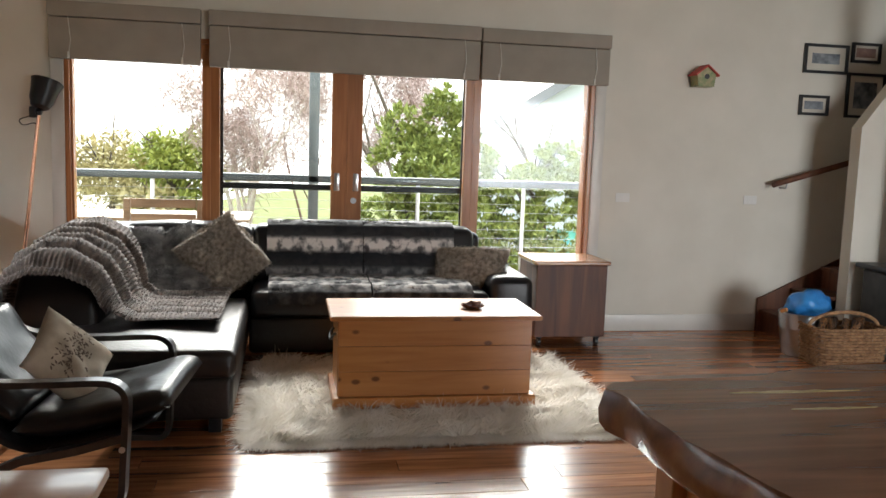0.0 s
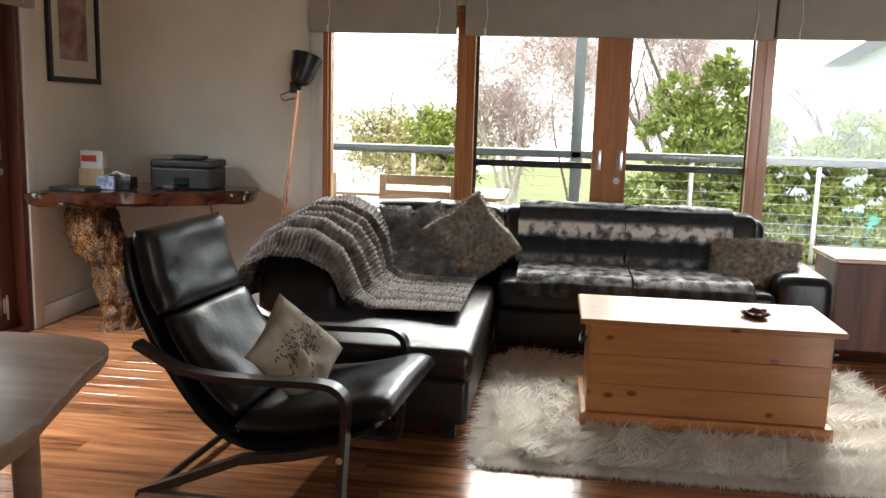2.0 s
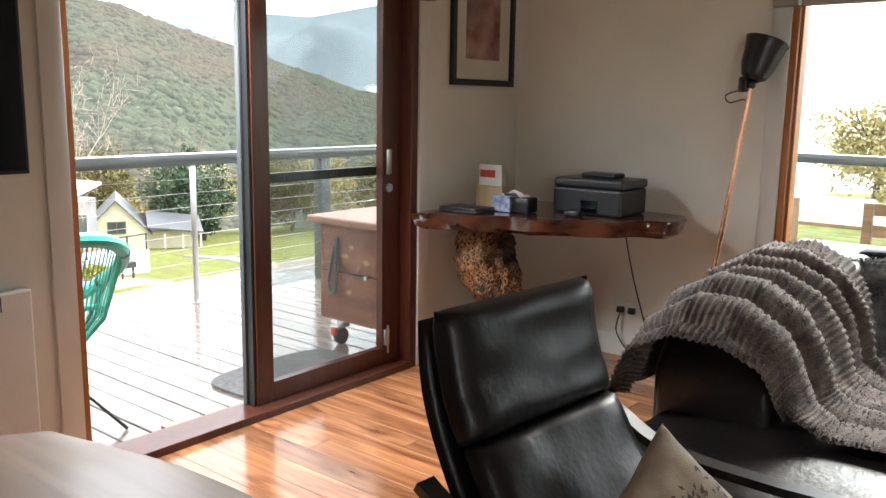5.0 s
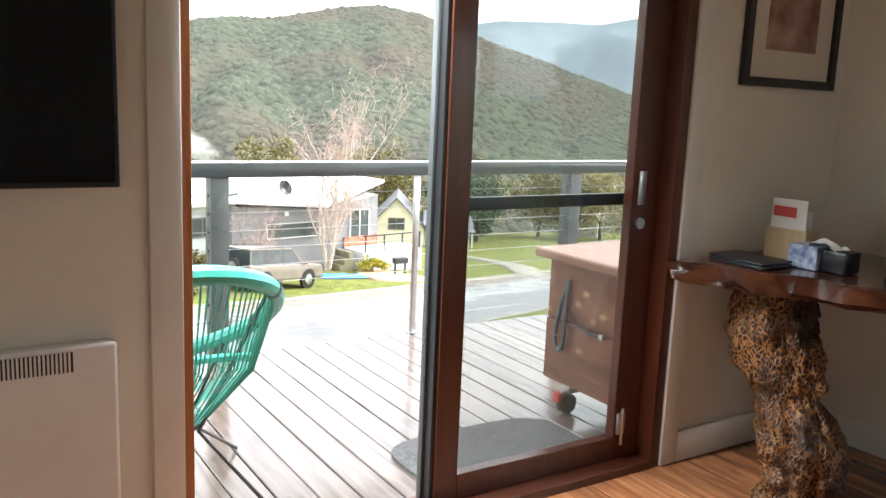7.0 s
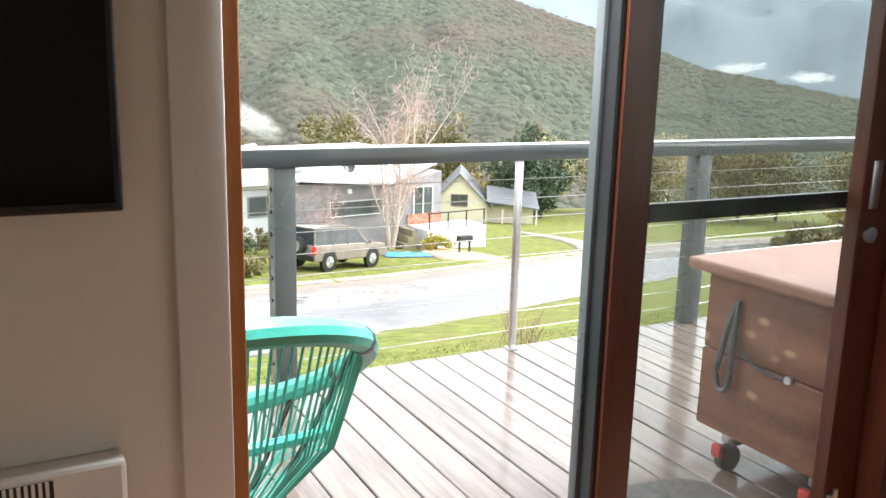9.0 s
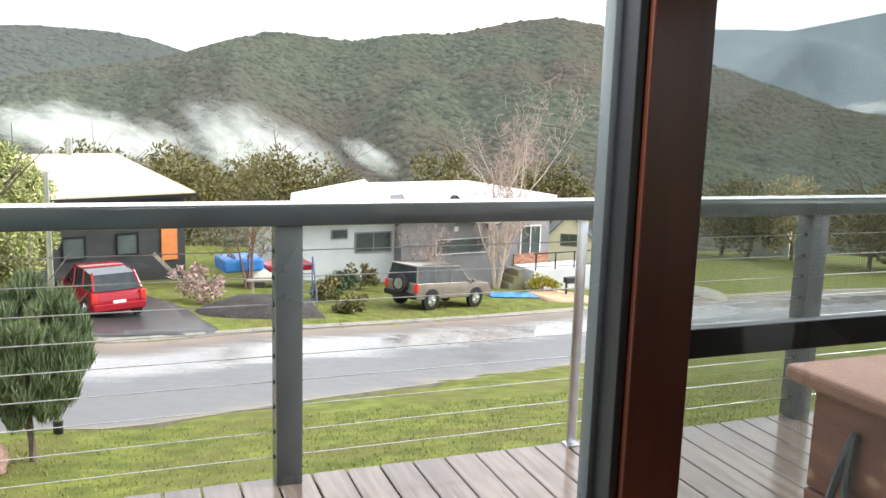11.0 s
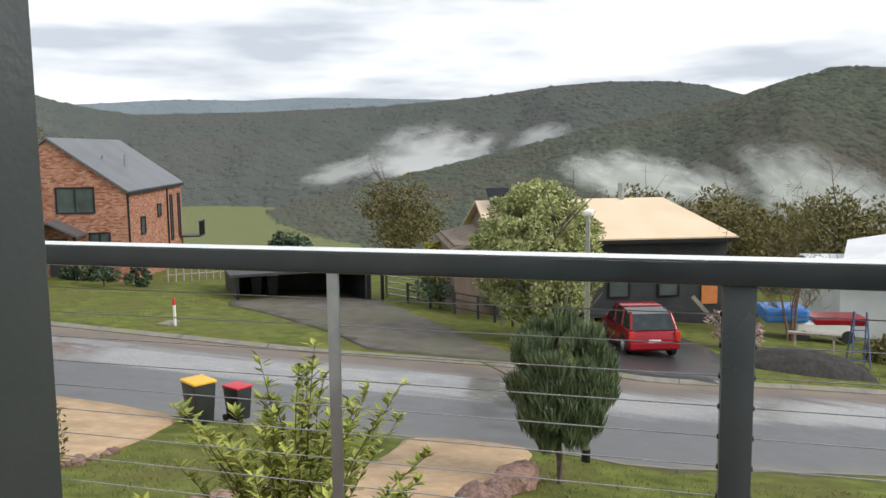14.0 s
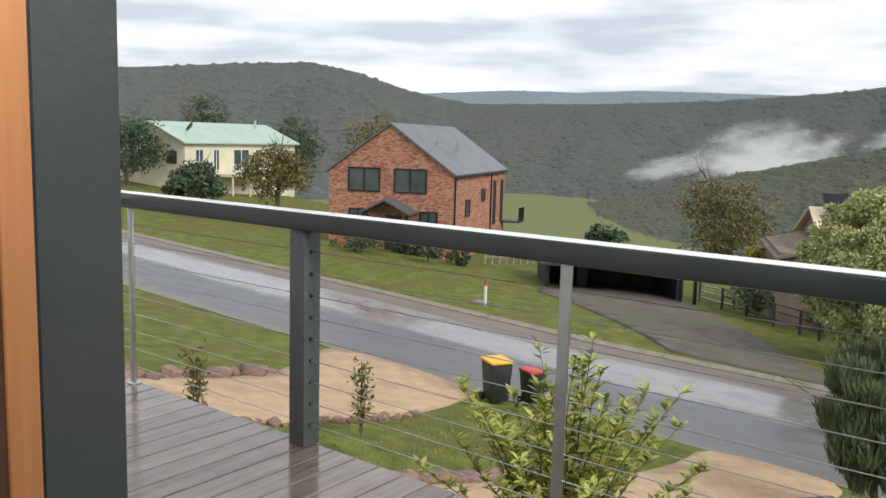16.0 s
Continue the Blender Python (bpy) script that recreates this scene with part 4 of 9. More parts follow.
# throws over the back and seats: each a banded fur cover
def draped(name, label, x0, x1, prof, mat, fur, count, seed):
    ob = thing(name, label, "throw", "fur throws on the sofa")
    bm = bmesh.new()
    def f(u, v):
        (y, z), nrm = along(prof, v)
        w = 0.008 * noise.noise((u * 6 + seed, v * 9, 0))
        return (x0 + (x1 - x0) * u + 0.012 * noise.noise((v * 7, seed, 0)), y + nrm[0] * w, z + nrm[1] * w + 0.004)
    grid_mesh(bm, 24, 40, f)
    part("cloth", bm, mat, ob, "", 3)
    bm = bmesh.new()
    def root(r):
        u, v = r.random(), r.random()
        (y, z), nrm = along(prof, v)
        return (x0 + (x1 - x0) * u, y, z + 0.004), (r.uniform(-0.3, 0.3), nrm[0] * 0.5 + r.uniform(-0.2, 0.2), nrm[1] * 0.5 - 0.3)
    strands(bm, count * 2, root, fur * 0.75, 0.0035, random.Random(seed), 0.5)
    part("pile", bm, mat, ob, "", 0)
    return ob

for k, (x0, x1) in enumerate(((0.7, 1.345), (1.35, 1.98))):
    draped("fur_throw", "black and white banded faux fur throw over a sofa back", x0, x1, [(7.22, 0.78), (7.21, 0.85), (7.12, 0.87), (7.02, 0.866), (6.968, 0.84), (6.935, 0.74), (6.9, 0.62), (6.872, 0.51)], FUR_BACK, 0.032, 6500, 11 + k)
for k, (x0, x1) in enumerate(((0.72, 1.36), (1.37, 2.02))):
    draped("fur_throw", "grey and white faux fur cover on a sofa seat", x0, x1, [(6.92, 0.525), (6.72, 0.522), (6.5, 0.512), (6.42, 0.47), (6.415, 0.4)], FUR_SEAT, 0.028, 4200, 21 + k)

# blanket over the left arm and across the chaise
blanket = thing("blanket", "brown ribbed faux fur blanket thrown over the sofa arm", "blanket")
def blanket_at(u, v):
    y = 5.645 + 0.98 * v - 0.04 * math.sin(u * 5)
    arm = float(np.interp(y, [5.6, 5.75, 6.0, 6.6, 7.3], [0.685, 0.715, 0.755, 0.845, 0.87]))
    ss = [0, 0.12, 0.21, 0.31, 0.4, 0.48, 0.56, 0.64, 0.72, 1.0]
    x = float(np.interp(u, ss, [-0.64, -0.6, -0.545, -0.42, -0.27, -0.15, -0.085, -0.03, 0.06, 0.49]))
    z = float(np.interp(u, ss, [0.4, 0.53, arm - 0.04, arm + 0.025, arm + 0.025, arm - 0.03, arm - 0.14, 0.5, 0.452, 0.45]))
    fold = 0.03 * noise.noise((u * 4, v * 4, 1))
    wander = v * 16 + 3.2 * noise.noise((u * 1.6, v * 2.8, 7))
    fold += 0.062 * abs(math.sin(wander)) ** 0.75 * (0.7 + 0.5 * noise.noise((v * 8, u * 1.5, 2)))
    fold += 0.0042 * math.sin(u * 430 + 2 * noise.noise((u * 5, v * 5, 3)))
    fold *= float(np.interp(u, [0.0, 0.6, 0.74, 1.0], [1.0, 1.0, 0.5, 0.38]))
    steep = float(np.interp(u, [0.0, 0.18, 0.3, 0.42, 0.52, 0.64, 0.74], [-0.9, -0.9, 0.0, 0.1, 0.95, 0.8, 0.1]))
    hem = max(0.0, 0.08 - v) / 0.08
    if u < 0.34:
        y -= (0.34 - u) * 0.1
    return (x + fold * steep, y - 0.02 * hem, z + fold * (1 - 0.75 * abs(steep)) + 0.012 - 0.035 * hem * hem * (u < 0.6))
bm = bmesh.new()
grid_mesh(bm, 420, 90, lambda u, v: blanket_at(u, v))
part("cloth", bm, FUR_BLANKET, blanket, "", 3)
bm = bmesh.new()
def blanket_root(r):
    u, v = r.random(), r.random() if r.random() < 0.85 else r.random() * 0.02
    p = blanket_at(u, v)
    return p, (r.uniform(-0.5, 0.5), r.uniform(-1, 0.2), 0.8)
strands(bm, 7000, blanket_root, 0.011, 0.003, random.Random(31), 0.6)
part("pile", bm, FUR_BLANKET, blanket, "", 0)

PRINT_DARK = coat_of("faded_brown_ink", (0.1, 0.075, 0.06), (0.2, 0.16, 0.13), 20, 0.9, 0, 0, 30)
def pillow(label, m, w, h, t, mat, seed, fur=0):
    ob = thing("cushion", label, "cushion", "loose cushions")
    bm = bmesh.new()
    pillow_mesh(bm, w, h, t, m, seed)
    part("cover", bm, mat, ob, "", 3)
    if fur:
        bm = bmesh.new()
        def root(r):
            a, b = r.uniform(-1, 1), r.uniform(-1, 1)
            e = max(0.0, (1 - abs(a) ** 2.6) * (1 - abs(b) ** 2.6)) ** 0.5
            s = 1 if r.random() < 0.8 else -1
            p = Vector((a * w / 2 * 0.97, b * h / 2 * 0.97, s * t / 2 * e))
            return m @ p, m.to_3x3() @ Vector((a * 0.7 + r.uniform(-0.3, 0.3), b * 0.7 - 0.3, s * 0.6))
        strands(bm, fur * 3, root, 0.026, 0.004, random.Random(seed), 1.0)
        part("pile", bm, mat, ob, "", 0)
    return ob

pillow("square taupe faux fur cushion balanced on its corner", pose(0.42, 6.74, 0.655, 68, 0, 4) @ pose(0, 0, 0, 0, 0, 37), 0.45, 0.45, 0.15, FUR_TAUPE, 3, 3500)
pillow("taupe faux fur cushion leaning on the sofa arm", pose(2.08, 6.78, 0.59, 52, 12, -28) @ pose(0, 0, 0, 0, 0, 18), 0.5, 0.3, 0.14, FUR_TAUPE, 5, 2600)
pillow("soft grey faux fur cushion slumped in the sofa corner", pose(-0.08, 6.82, 0.665, 62, 0, 25), 0.3, 0.34, 0.14, FUR_GREY, 7, 1800)
pillow("soft grey faux fur cushion slumped in the sofa corner", pose(0.14, 6.86, 0.65, 66, 0, -14) @ pose(0, 0, 0, 0, 0, 30), 0.34, 0.36, 0.13, FUR_GREY, 9, 1800)
pillow("flat grey faux fur cushion lying on the chaise", pose(0.16, 6.62, 0.515, 20, 0, 8), 0.4, 0.3, 0.12, FUR_GREY, 12, 1800)

# ---- bentwood armchair ----
chair = thing("armchair", "black leather armchair with a bent black wooden frame", "armchair")
chair.matrix_world = pose(-0.1, 4.82, 0, 0, 0, -5) @ pose(0.1, -4.85, 0)
CY0, CY1 = 4.53, 5.18
def chair_pad(name, pts, thick, y0, y1, seed):
    bm = bmesh.new()
    pad(bm, smooth_line(pts, 5), thick, y0, y1, 0.01, seed)
    return part(name, bm, LEATHER, chair, "", 3)
chair_pad("back_shell", [(-0.575, 0.93), (-0.555, 0.74), (-0.44, 0.5), (-0.27, 0.28), (-0.1, 0.2), (0.12, 0.235), (0.37, 0.32)], 0.05, CY0 + 0.01, CY1 - 0.01, 1)
chair_pad("headrest_cushion", [(-0.515, 0.965), (-0.5, 0.86), (-0.47, 0.75), (-0.425, 0.655)], 0.115, CY0, CY1 - 0.04, 2)
chair_pad("lumbar_cushion", [(-0.415, 0.665), (-0.35, 0.55), (-0.25, 0.42), (-0.14, 0.32)], 0.1, CY0, CY1 - 0.04, 3)
chair_pad("seat_cushion", [(-0.15, 0.285), (0.0, 0.295), (0.2, 0.335), (0.37, 0.385), (0.425, 0.375)], 0.11, CY0, CY1 + 0.03, 4)
for y in (CY0 - 0.05, CY1 + 0.06):
    bm = bmesh.new()
    strip(bm, smooth_line([(-0.49, 0.575), (-0.43, 0.545), (-0.33, 0.5), (-0.2, 0.482), (0.0, 0.484), (0.19, 0.492), (0.255, 0.476), (0.284, 0.43), (0.282, 0.32), (0.272, 0.16), (0.265, 0.06), (0.24, 0.018), (0.15, 0.014), (-0.2, 0.014), (-0.5, 0.014)], 5), 0.055, 0.024, y)
    part("arm_frame", bm, BENTWOOD, chair)
    bm = bmesh.new()
    strip(bm, [(-0.49, 0.02), (-0.3, 0.1), (-0.1, 0.19), (0.1, 0.23), (0.27, 0.28)], 0.045, 0.03, y)
    part("seat_rail", bm, BENTWOOD, chair)
for x, z in ((-0.45, 0.03), (-0.02, 0.2), (0.24, 0.27)):
    bm = bmesh.new()
    rod(bm, (x, CY0 - 0.05, z), (x, CY1 + 0.06, z), 0.014, 10)
    part("cross_bar", bm, BENTWOOD, chair)
bm = bmesh.new()
rod(bm, (0.272, CY0 - 0.082, 0.24), (0.272, CY0 - 0.076, 0.24), 0.012, 10)
part("bolt", bm, STEEL, chair)
pillow("oatmeal canvas cushion with a faded brown print", pose(-0.05, 4.83, 0.47, 55, 0, 62) @ pose(0, 0, 0, 0, 0, 35), 0.36, 0.36, 0.12, CANVAS, 14)
motif_at = pose(-0.05, 4.83, 0.47, 55, 0, 62) @ pose(0, 0, 0, 0, 0, 35)
bm = bmesh.new()
rng = random.Random(63)
for k in range(170):
    a, b = rng.uniform(-0.8, 0.8), rng.gauss(0.05, 0.17)
    w_ = rng.uniform(0, 6.28)
    q = []
    for da, db in ((-0.06, 0), (0, 0.022), (0.06, 0), (0, -0.022)):
        x_, y_ = a + da * math.cos(w_) - db * math.sin(w_), b + da * math.sin(w_) + db * math.cos(w_)
        e = max(0.0, (1 - abs(x_) ** 2.6) * (1 - abs(y_) ** 2.6)) ** 0.5
        q.append(bm.verts.new(motif_at @ Vector((x_ * 0.18, y_ * 0.18, 0.06 * e + 0.004))))
    bm.faces.new(q)
print_ = part("printed_motif", bm, PRINT_DARK, [o for o in bpy.data.objects if o.name.startswith("cushion") and o.parent is None][-1], "faded brown leaf print", 0)

# ---- side table ----
side = thing("side_table", "dark red timber cube side table on castors", "side table")
one_box("top", SLAB, side, 2.57, 3.14, 6.9, 7.38, 0.595, 0.625, 0.006)
one_box("front_panel", REDGUM, side, 2.59, 3.12, 6.915, 6.94, 0.07, 0.593, 0.004)
one_box("back_panel", REDGUM, side, 2.59, 3.12, 7.34, 7.365, 0.07, 0.593, 0.004)
one_box("side_panel", REDGUM, side, 2.59, 2.612, 6.942, 7.338, 0.07, 0.593, 0.004)
one_box("side_panel", REDGUM, side, 3.098, 3.12, 6.942, 7.338, 0.07, 0.593, 0.004)
for x, y in ((2.64, 6.97), (3.08, 6.97), (2.64, 7.31), (3.08, 7.31)):
    bm = bmesh.new()
    rod(bm, (x - 0.012, y, 0.026), (x + 0.012, y, 0.026), 0.026, 14)
    box(bm, x - 0.02, x + 0.02, y - 0.015, y + 0.02, 0.05, 0.07, 0.003)
    part("castor", bm, BLACK, side)

# ---- floor lamp ----
lamp = thing("floor_lamp", "copper floor lamp with a black bell shade", "floor lamp")
LJ = Vector((-0.8, 7.26, 1.54))
LF = Vector((-0.97, 7.2, 0.0))
bm = bmesh.new()
lathe(bm, [(0.0, 0.022), (0.12, 0.02), (0.125, 0.012), (0.125, 0.0), (0.0, 0.0)], 28, pose(LF.x, LF.y, 0.002))
part("base", bm, BLACK, lamp)
bm = bmesh.new()
rod(bm, LF + Vector((0, 0, 0.02)), LJ, 0.0125, 12)
part("pole", bm, COPPER, lamp)
bm = bmesh.new()
rod(bm, LF.lerp(LJ, 0.5), LF.lerp(LJ, 0.53), 0.016, 12)
part("collar", bm, COPPER, lamp)
bm = bmesh.new()
ball(bm, LJ, 0.022, 2)
box(bm, LJ.x - 0.06, LJ.x - 0.015, LJ.y - 0.02, LJ.y + 0.02, LJ.z - 0.035, LJ.z + 0.04, 0.01)
part("socket", bm, BLACK, lamp)
bm = bmesh.new()
lathe(bm, [(0.03, 0.0), (0.06, 0.02), (0.08, 0.07), (0.088, 0.13), (0.1, 0.19), (0.105, 0.2), (0.098, 0.19), (0.084, 0.13), (0.075, 0.07), (0.055, 0.025), (0.0, 0.012)], 26, pose(LJ.x + 0.0, LJ.y, LJ.z + 0.02, -18, 12, 0))
part("shade", bm, BLACK, lamp)
bm = bmesh.new()
tube(bm, smooth_line([(LJ.x - 0.04, LJ.y, LJ.z - 0.02), (LJ.x - 0.12, LJ.y, LJ.z - 0.05), (LJ.x - 0.1, LJ.y, LJ.z - 0.085), (LJ.x - 0.03, LJ.y, LJ.z - 0.07), (LJ.x - 0.012, LJ.y + 0.01, LJ.z - 0.1)]), 0.004, 6)
part("cord", bm, BLACK, lamp)

# ---- burl console ----
console = thing("burl_console", "live-edge redgum slab console on a burl trunk", "console table")
outline = smooth_line([(-2.22, 6.4), (-2.08, 6.5), (-1.95, 6.52), (-1.8, 6.64), (-1.62, 6.66), (-1.48, 6.78), (-1.3, 6.86), (-1.2, 7.0), (-1.07, 7.06), (-1.08, 7.2), (-1.15, 7.34), (-1.5, 7.37), (-1.9, 7.36), (-2.2, 7.37), (-2.24, 7.0), (-2.23, 6.6)], 4)
bm = bmesh.new()
n = len(outline)
lev = [(0.862, 1.0), (0.855, 1.012), (0.83, 1.0), (0.795, 0.985), (0.772, 0.93)]
rings = []
for z, k in lev:
    rings.append([bm.verts.new((-1.65 + (x + 1.65) * k + (0.02 * noise.noise((x * 13, y * 13, z * 30)) if k != 1.0 else 0), min(7.38, 7.05 + (y - 7.05) * k + (0.03 * noise.noise((x * 9, y * 9, z * 40)) if k != 1.0 else 0)), z + 0.008 * noise.noise((x * 8, y * 8, 4)) * (k != 1.0))) for x, y in outline])
for a, b in zip(rings, rings[1:]):
    for i in range(n):
        bm.faces.new((a[i], a[(i + 1) % n], b[(i + 1) % n], b[i]))
bm.faces.new(rings[0])
bm.faces.new(rings[-1])
bmesh.ops.triangulate(bm, faces=[f for f in bm.faces if len(f.verts) > 4])
bmesh.ops.recalc_face_normals(bm, faces=bm.faces[:])
part("slab", bm, REDGUM_X, console, "dark polished slab with a raw edge")
bm = bmesh.new()
def trunk_at(u, v):
    a = 2 * math.pi * u
    r = float(np.interp(v, [0, 0.06, 0.16, 0.3, 0.42, 0.48, 0.56, 0.7, 0.86, 0.94, 1.0], [0.15, 0.12, 0.125, 0.14, 0.12, 0.098, 0.12, 0.15, 0.155, 0.13, 0.14]))
    d = Vector((math.cos(a), math.sin(a), 0))
    c = Vector((-1.79 - 0.22 * v + 0.05 * math.sin(v * 6), 6.7 + 0.1 * v, 0.8 * v))
    w = 0.045 * noise.noise(d * 2.2 + Vector((0, 0, v * 4))) + 0.03 * noise.noise(d * 7 + Vector((0, 0, v * 14))) + 0.018 * noise.noise(d * 16 + Vector((0, 0, v * 30)))
    return c + d * (r + w)
grid_mesh(bm, 60, 60, trunk_at, True)
part("trunk", bm, BARK, console, "knobbly golden burl trunk", 3)

def plain_thing(name, label, cat, build, mat, group=""):
    bm = bmesh.new()
    build(bm)
    return tagged(part(name, bm, mat), label, cat, group)

printer = thing("printer", "black desktop printer on the burl console", "printer")
one_box("body", BLACK, printer, -1.72, -1.32, 6.98, 7.28, 0.864, 1.0, 0.012)
one_box("lid", BLACK, printer, -1.725, -1.315, 6.99, 7.285, 1.002, 1.05, 0.014)
one_box("paper_guide", BLACK, printer, -1.62, -1.42, 7.1, 7.22, 1.051, 1.075, 0.008)
one_box("panel", SCREEN, printer, -1.55, -1.45, 6.974, 6.98, 0.88, 0.94, 0.002)
letters = thing("letter_rack", "pale wooden letter rack holding papers", "letter rack")
LR = wood("pale_rack_timber", (0.5, 0.36, 0.2), (0.6, 0.45, 0.27), "z", 0.5)
one_box("rack", LR, letters, -2.15, -1.97, 6.86, 6.94, 0.864, 0.985, 0.004)
for k, (x0, z1, mt) in enumerate(((-2.14, 1.1, WHITE), (-2.13, 1.06, WHITE))):
    one_box("paper", mt, letters, x0, -1.985 + 0.005 * k, 6.875 + 0.03 * k, 6.877 + 0.03 * k, 0.95, z1, 0)
RED = coat_of("red_print", (0.5, 0.05, 0.04), (0.56, 0.07, 0.05), 6, 0.6)
one_box("red_label", RED, letters, -2.13, -2.03, 6.872, 6.8745, 1.03, 1.07, 0)
BLUE = coat_of("blue_patterned_card", (0.12, 0.16, 0.3), (0.45, 0.52, 0.62), 40, 0.6)
tissue = thing("tissue_box", "blue patterned tissue box with a tissue pulled out", "tissue box")
one_box("carton", BLUE, tissue, -1.97, -1.85, 6.76, 6.88, 0.864, 0.95, 0.003)
bm = bmesh.new()
grid_mesh(bm, 10, 10, lambda u, v: (-1.92 + 0.14 * u, 6.78 + 0.08 * v, 0.955 + 0.06 * u + 0.02 * noise.noise((u * 4, v * 4, 7)) - 0.08 * u * u))
part("tissue", bm, WHITE, tissue, "", 3)
plain_thing("speaker_box", "small black box on the burl console", "box", lambda bm: box(bm, -1.85, -1.75, 6.78, 6.88, 0.864, 0.945, 0.01), BLACK)
plain_thing("laptop", "closed black laptop on the burl console", "laptop", lambda bm: (box(bm, -2.17, -1.93, 6.56, 6.74, 0.864, 0.878, 0.004), box(bm, -2.17, -1.93, 6.56, 6.74, 0.88, 0.889, 0.004)), BLACK)
plain_thing("phone_dock", "small grey device on the console", "device", lambda bm: box(bm, -1.58, -1.5, 6.86, 6.92, 0.864, 0.892, 0.008), BLACK)

# ---- power point, switches, pictures ----
def switch_plate(x, z, w=0.115, h=0.07):
    ob = thing("light_switch", "white plastic wall switch plate", "switch", "switch plates")
    one_box("plate", WHITE, ob, x - w / 2, x + w / 2, NORTH - 0.009, NORTH, z - h / 2, z + h / 2, 0.003)
    for k in (-0.02, 0.02):
        one_box("rocker", WHITE, ob, x + k - 0.008, x + k + 0.008, NORTH - 0.013, NORTH - 0.009, z - 0.012, z + 0.012, 0.002)
switch_plate(3.41, 1.065)
switch_plate(4.5, 1.07)
outlet = thing("power_outlet", "white double power outlet with black plugs", "power outlet")
one_box("plate", WHITE, outlet, -1.53, -1.39, NORTH - 0.009, NORTH, 0.24, 0.32, 0.003)
for x in (-1.495, -1.425):
    one_box("plug", BLACK, outlet, x - 0.02, x + 0.02, NORTH - 0.04, NORTH - 0.009, 0.262, 0.298, 0.006)
bm = bmesh.new()
tube(bm, smooth_line([(-1.495, NORTH - 0.03, 0.26), (-1.5, NORTH - 0.05, 0.15), (-1.4, NORTH - 0.06, 0.05), (-1.3, NORTH - 0.05, 0.1), (-1.42, NORTH - 0.05, 0.5), (-1.5, NORTH - 0.04, 0.8)]), 0.004, 6)
part("cable", bm, BLACK, outlet)

PRINT_RED = coat_of("faded_red_print", (0.2, 0.08, 0.06), (0.45, 0.3, 0.25), 9, 0.5, 0, 0, 30, dirt=(0.12, 0.07, 0.06))
PRINT_BLUE = coat_of("dark_photo_print", (0.05, 0.07, 0.09), (0.3, 0.33, 0.36), 14, 0.4, 0, 0, 30)
MAT_BOARD = coat_of("cream_mat_board", (0.62, 0.58, 0.5), (0.66, 0.62, 0.54), 5, 0.8, 0, 0.02, 100)
def picture(label, wall, a0, a1, z0, z1, fw, mw, pic):
    ob = thing("framed_picture", label, "picture", "framed pictures")
    def b(name, mat, u0, u1, w0, w1, d0, d1, bev=0.002):
        if wall == "west":
            one_box(name, mat, ob, WEST + d0, WEST + d1, u0, u1, w0, w1, bev)
        else:
            one_box(name, mat, ob, u0, u1, NORTH - d1, NORTH - d0, w0, w1, bev)
    b("frame", BLACK, a0, a0 + fw, z0, z1, 0.002, 0.028)
    b("frame", BLACK, a1 - fw, a1, z0, z1, 0.002, 0.028)
    b("frame", BLACK, a0 + fw, a1 - fw, z0, z0 + fw, 0.002, 0.027)
    b("frame", BLACK, a0 + fw, a1 - fw, z1 - fw, z1, 0.002, 0.027)
    b("mat_board", MAT_BOARD, a0 + fw, a1 - fw, z0 + fw, z1 - fw, 0.002, 0.01, 0)
    b("print", pic, a0 + fw + mw, a1 - fw - mw, z0 + fw + mw * 1.1, z1 - fw - mw, 0.0105, 0.012, 0)
picture("tall black-framed print in faded reds", "west", 6.74, 7.33, 1.53, 2.3, 0.035, 0.1, PRINT_RED)
picture("black-framed landscape photograph with a wide white mat", "north", 4.87, 5.26, 2.1, 2.33, 0.022, 0.05, PRINT_BLUE)
picture("small black-framed landscape photograph", "north", 5.29, 5.55, 2.2, 2.36, 0.022, 0.02, PRINT_RED)
picture("small black-framed photograph with white mat", "north", 4.86, 5.12, 1.765, 1.925, 0.022, 0.025, PRINT_BLUE)
picture("tall black-framed photograph with a white mat", "north", 5.27, 5.62, 1.76, 2.12, 0.022, 0.05, PRINT_BLUE)

bird = thing("bird_house", "small painted bird house hung on the wall", "bird house")
PAINTED = coat_of("mottled_green_paint", (0.2, 0.3, 0.14), (0.5, 0.42, 0.25), 30, 0.6)
bm = bmesh.new()
prism(bm, [(3.92, 1.94), (4.05, 1.94), (4.06, 2.03), (3.985, 2.09), (3.91, 2.03)], "y", NORTH - 0.13, NORTH - 0.002)
part("body", bm, PAINTED, bird)
for x0, x1 in (((3.985, 2.105), (3.89, 2.03)), ((3.985, 2.105), (4.08, 2.03))):
    bm = bmesh.new()
    prism(bm, [x0, x1, (x1[0], x1[1] - 0.012), (x0[0], x0[1] - 0.012)], "y", NORTH - 0.15, NORTH - 0.001)
    part("roof", bm, RED, bird)
bm = bmesh.new()
rod(bm, (3.985, NORTH - 0.133, 2.015), (3.985, NORTH - 0.128, 2.015), 0.02, 14)
part("entrance", bm, BLACK, bird)

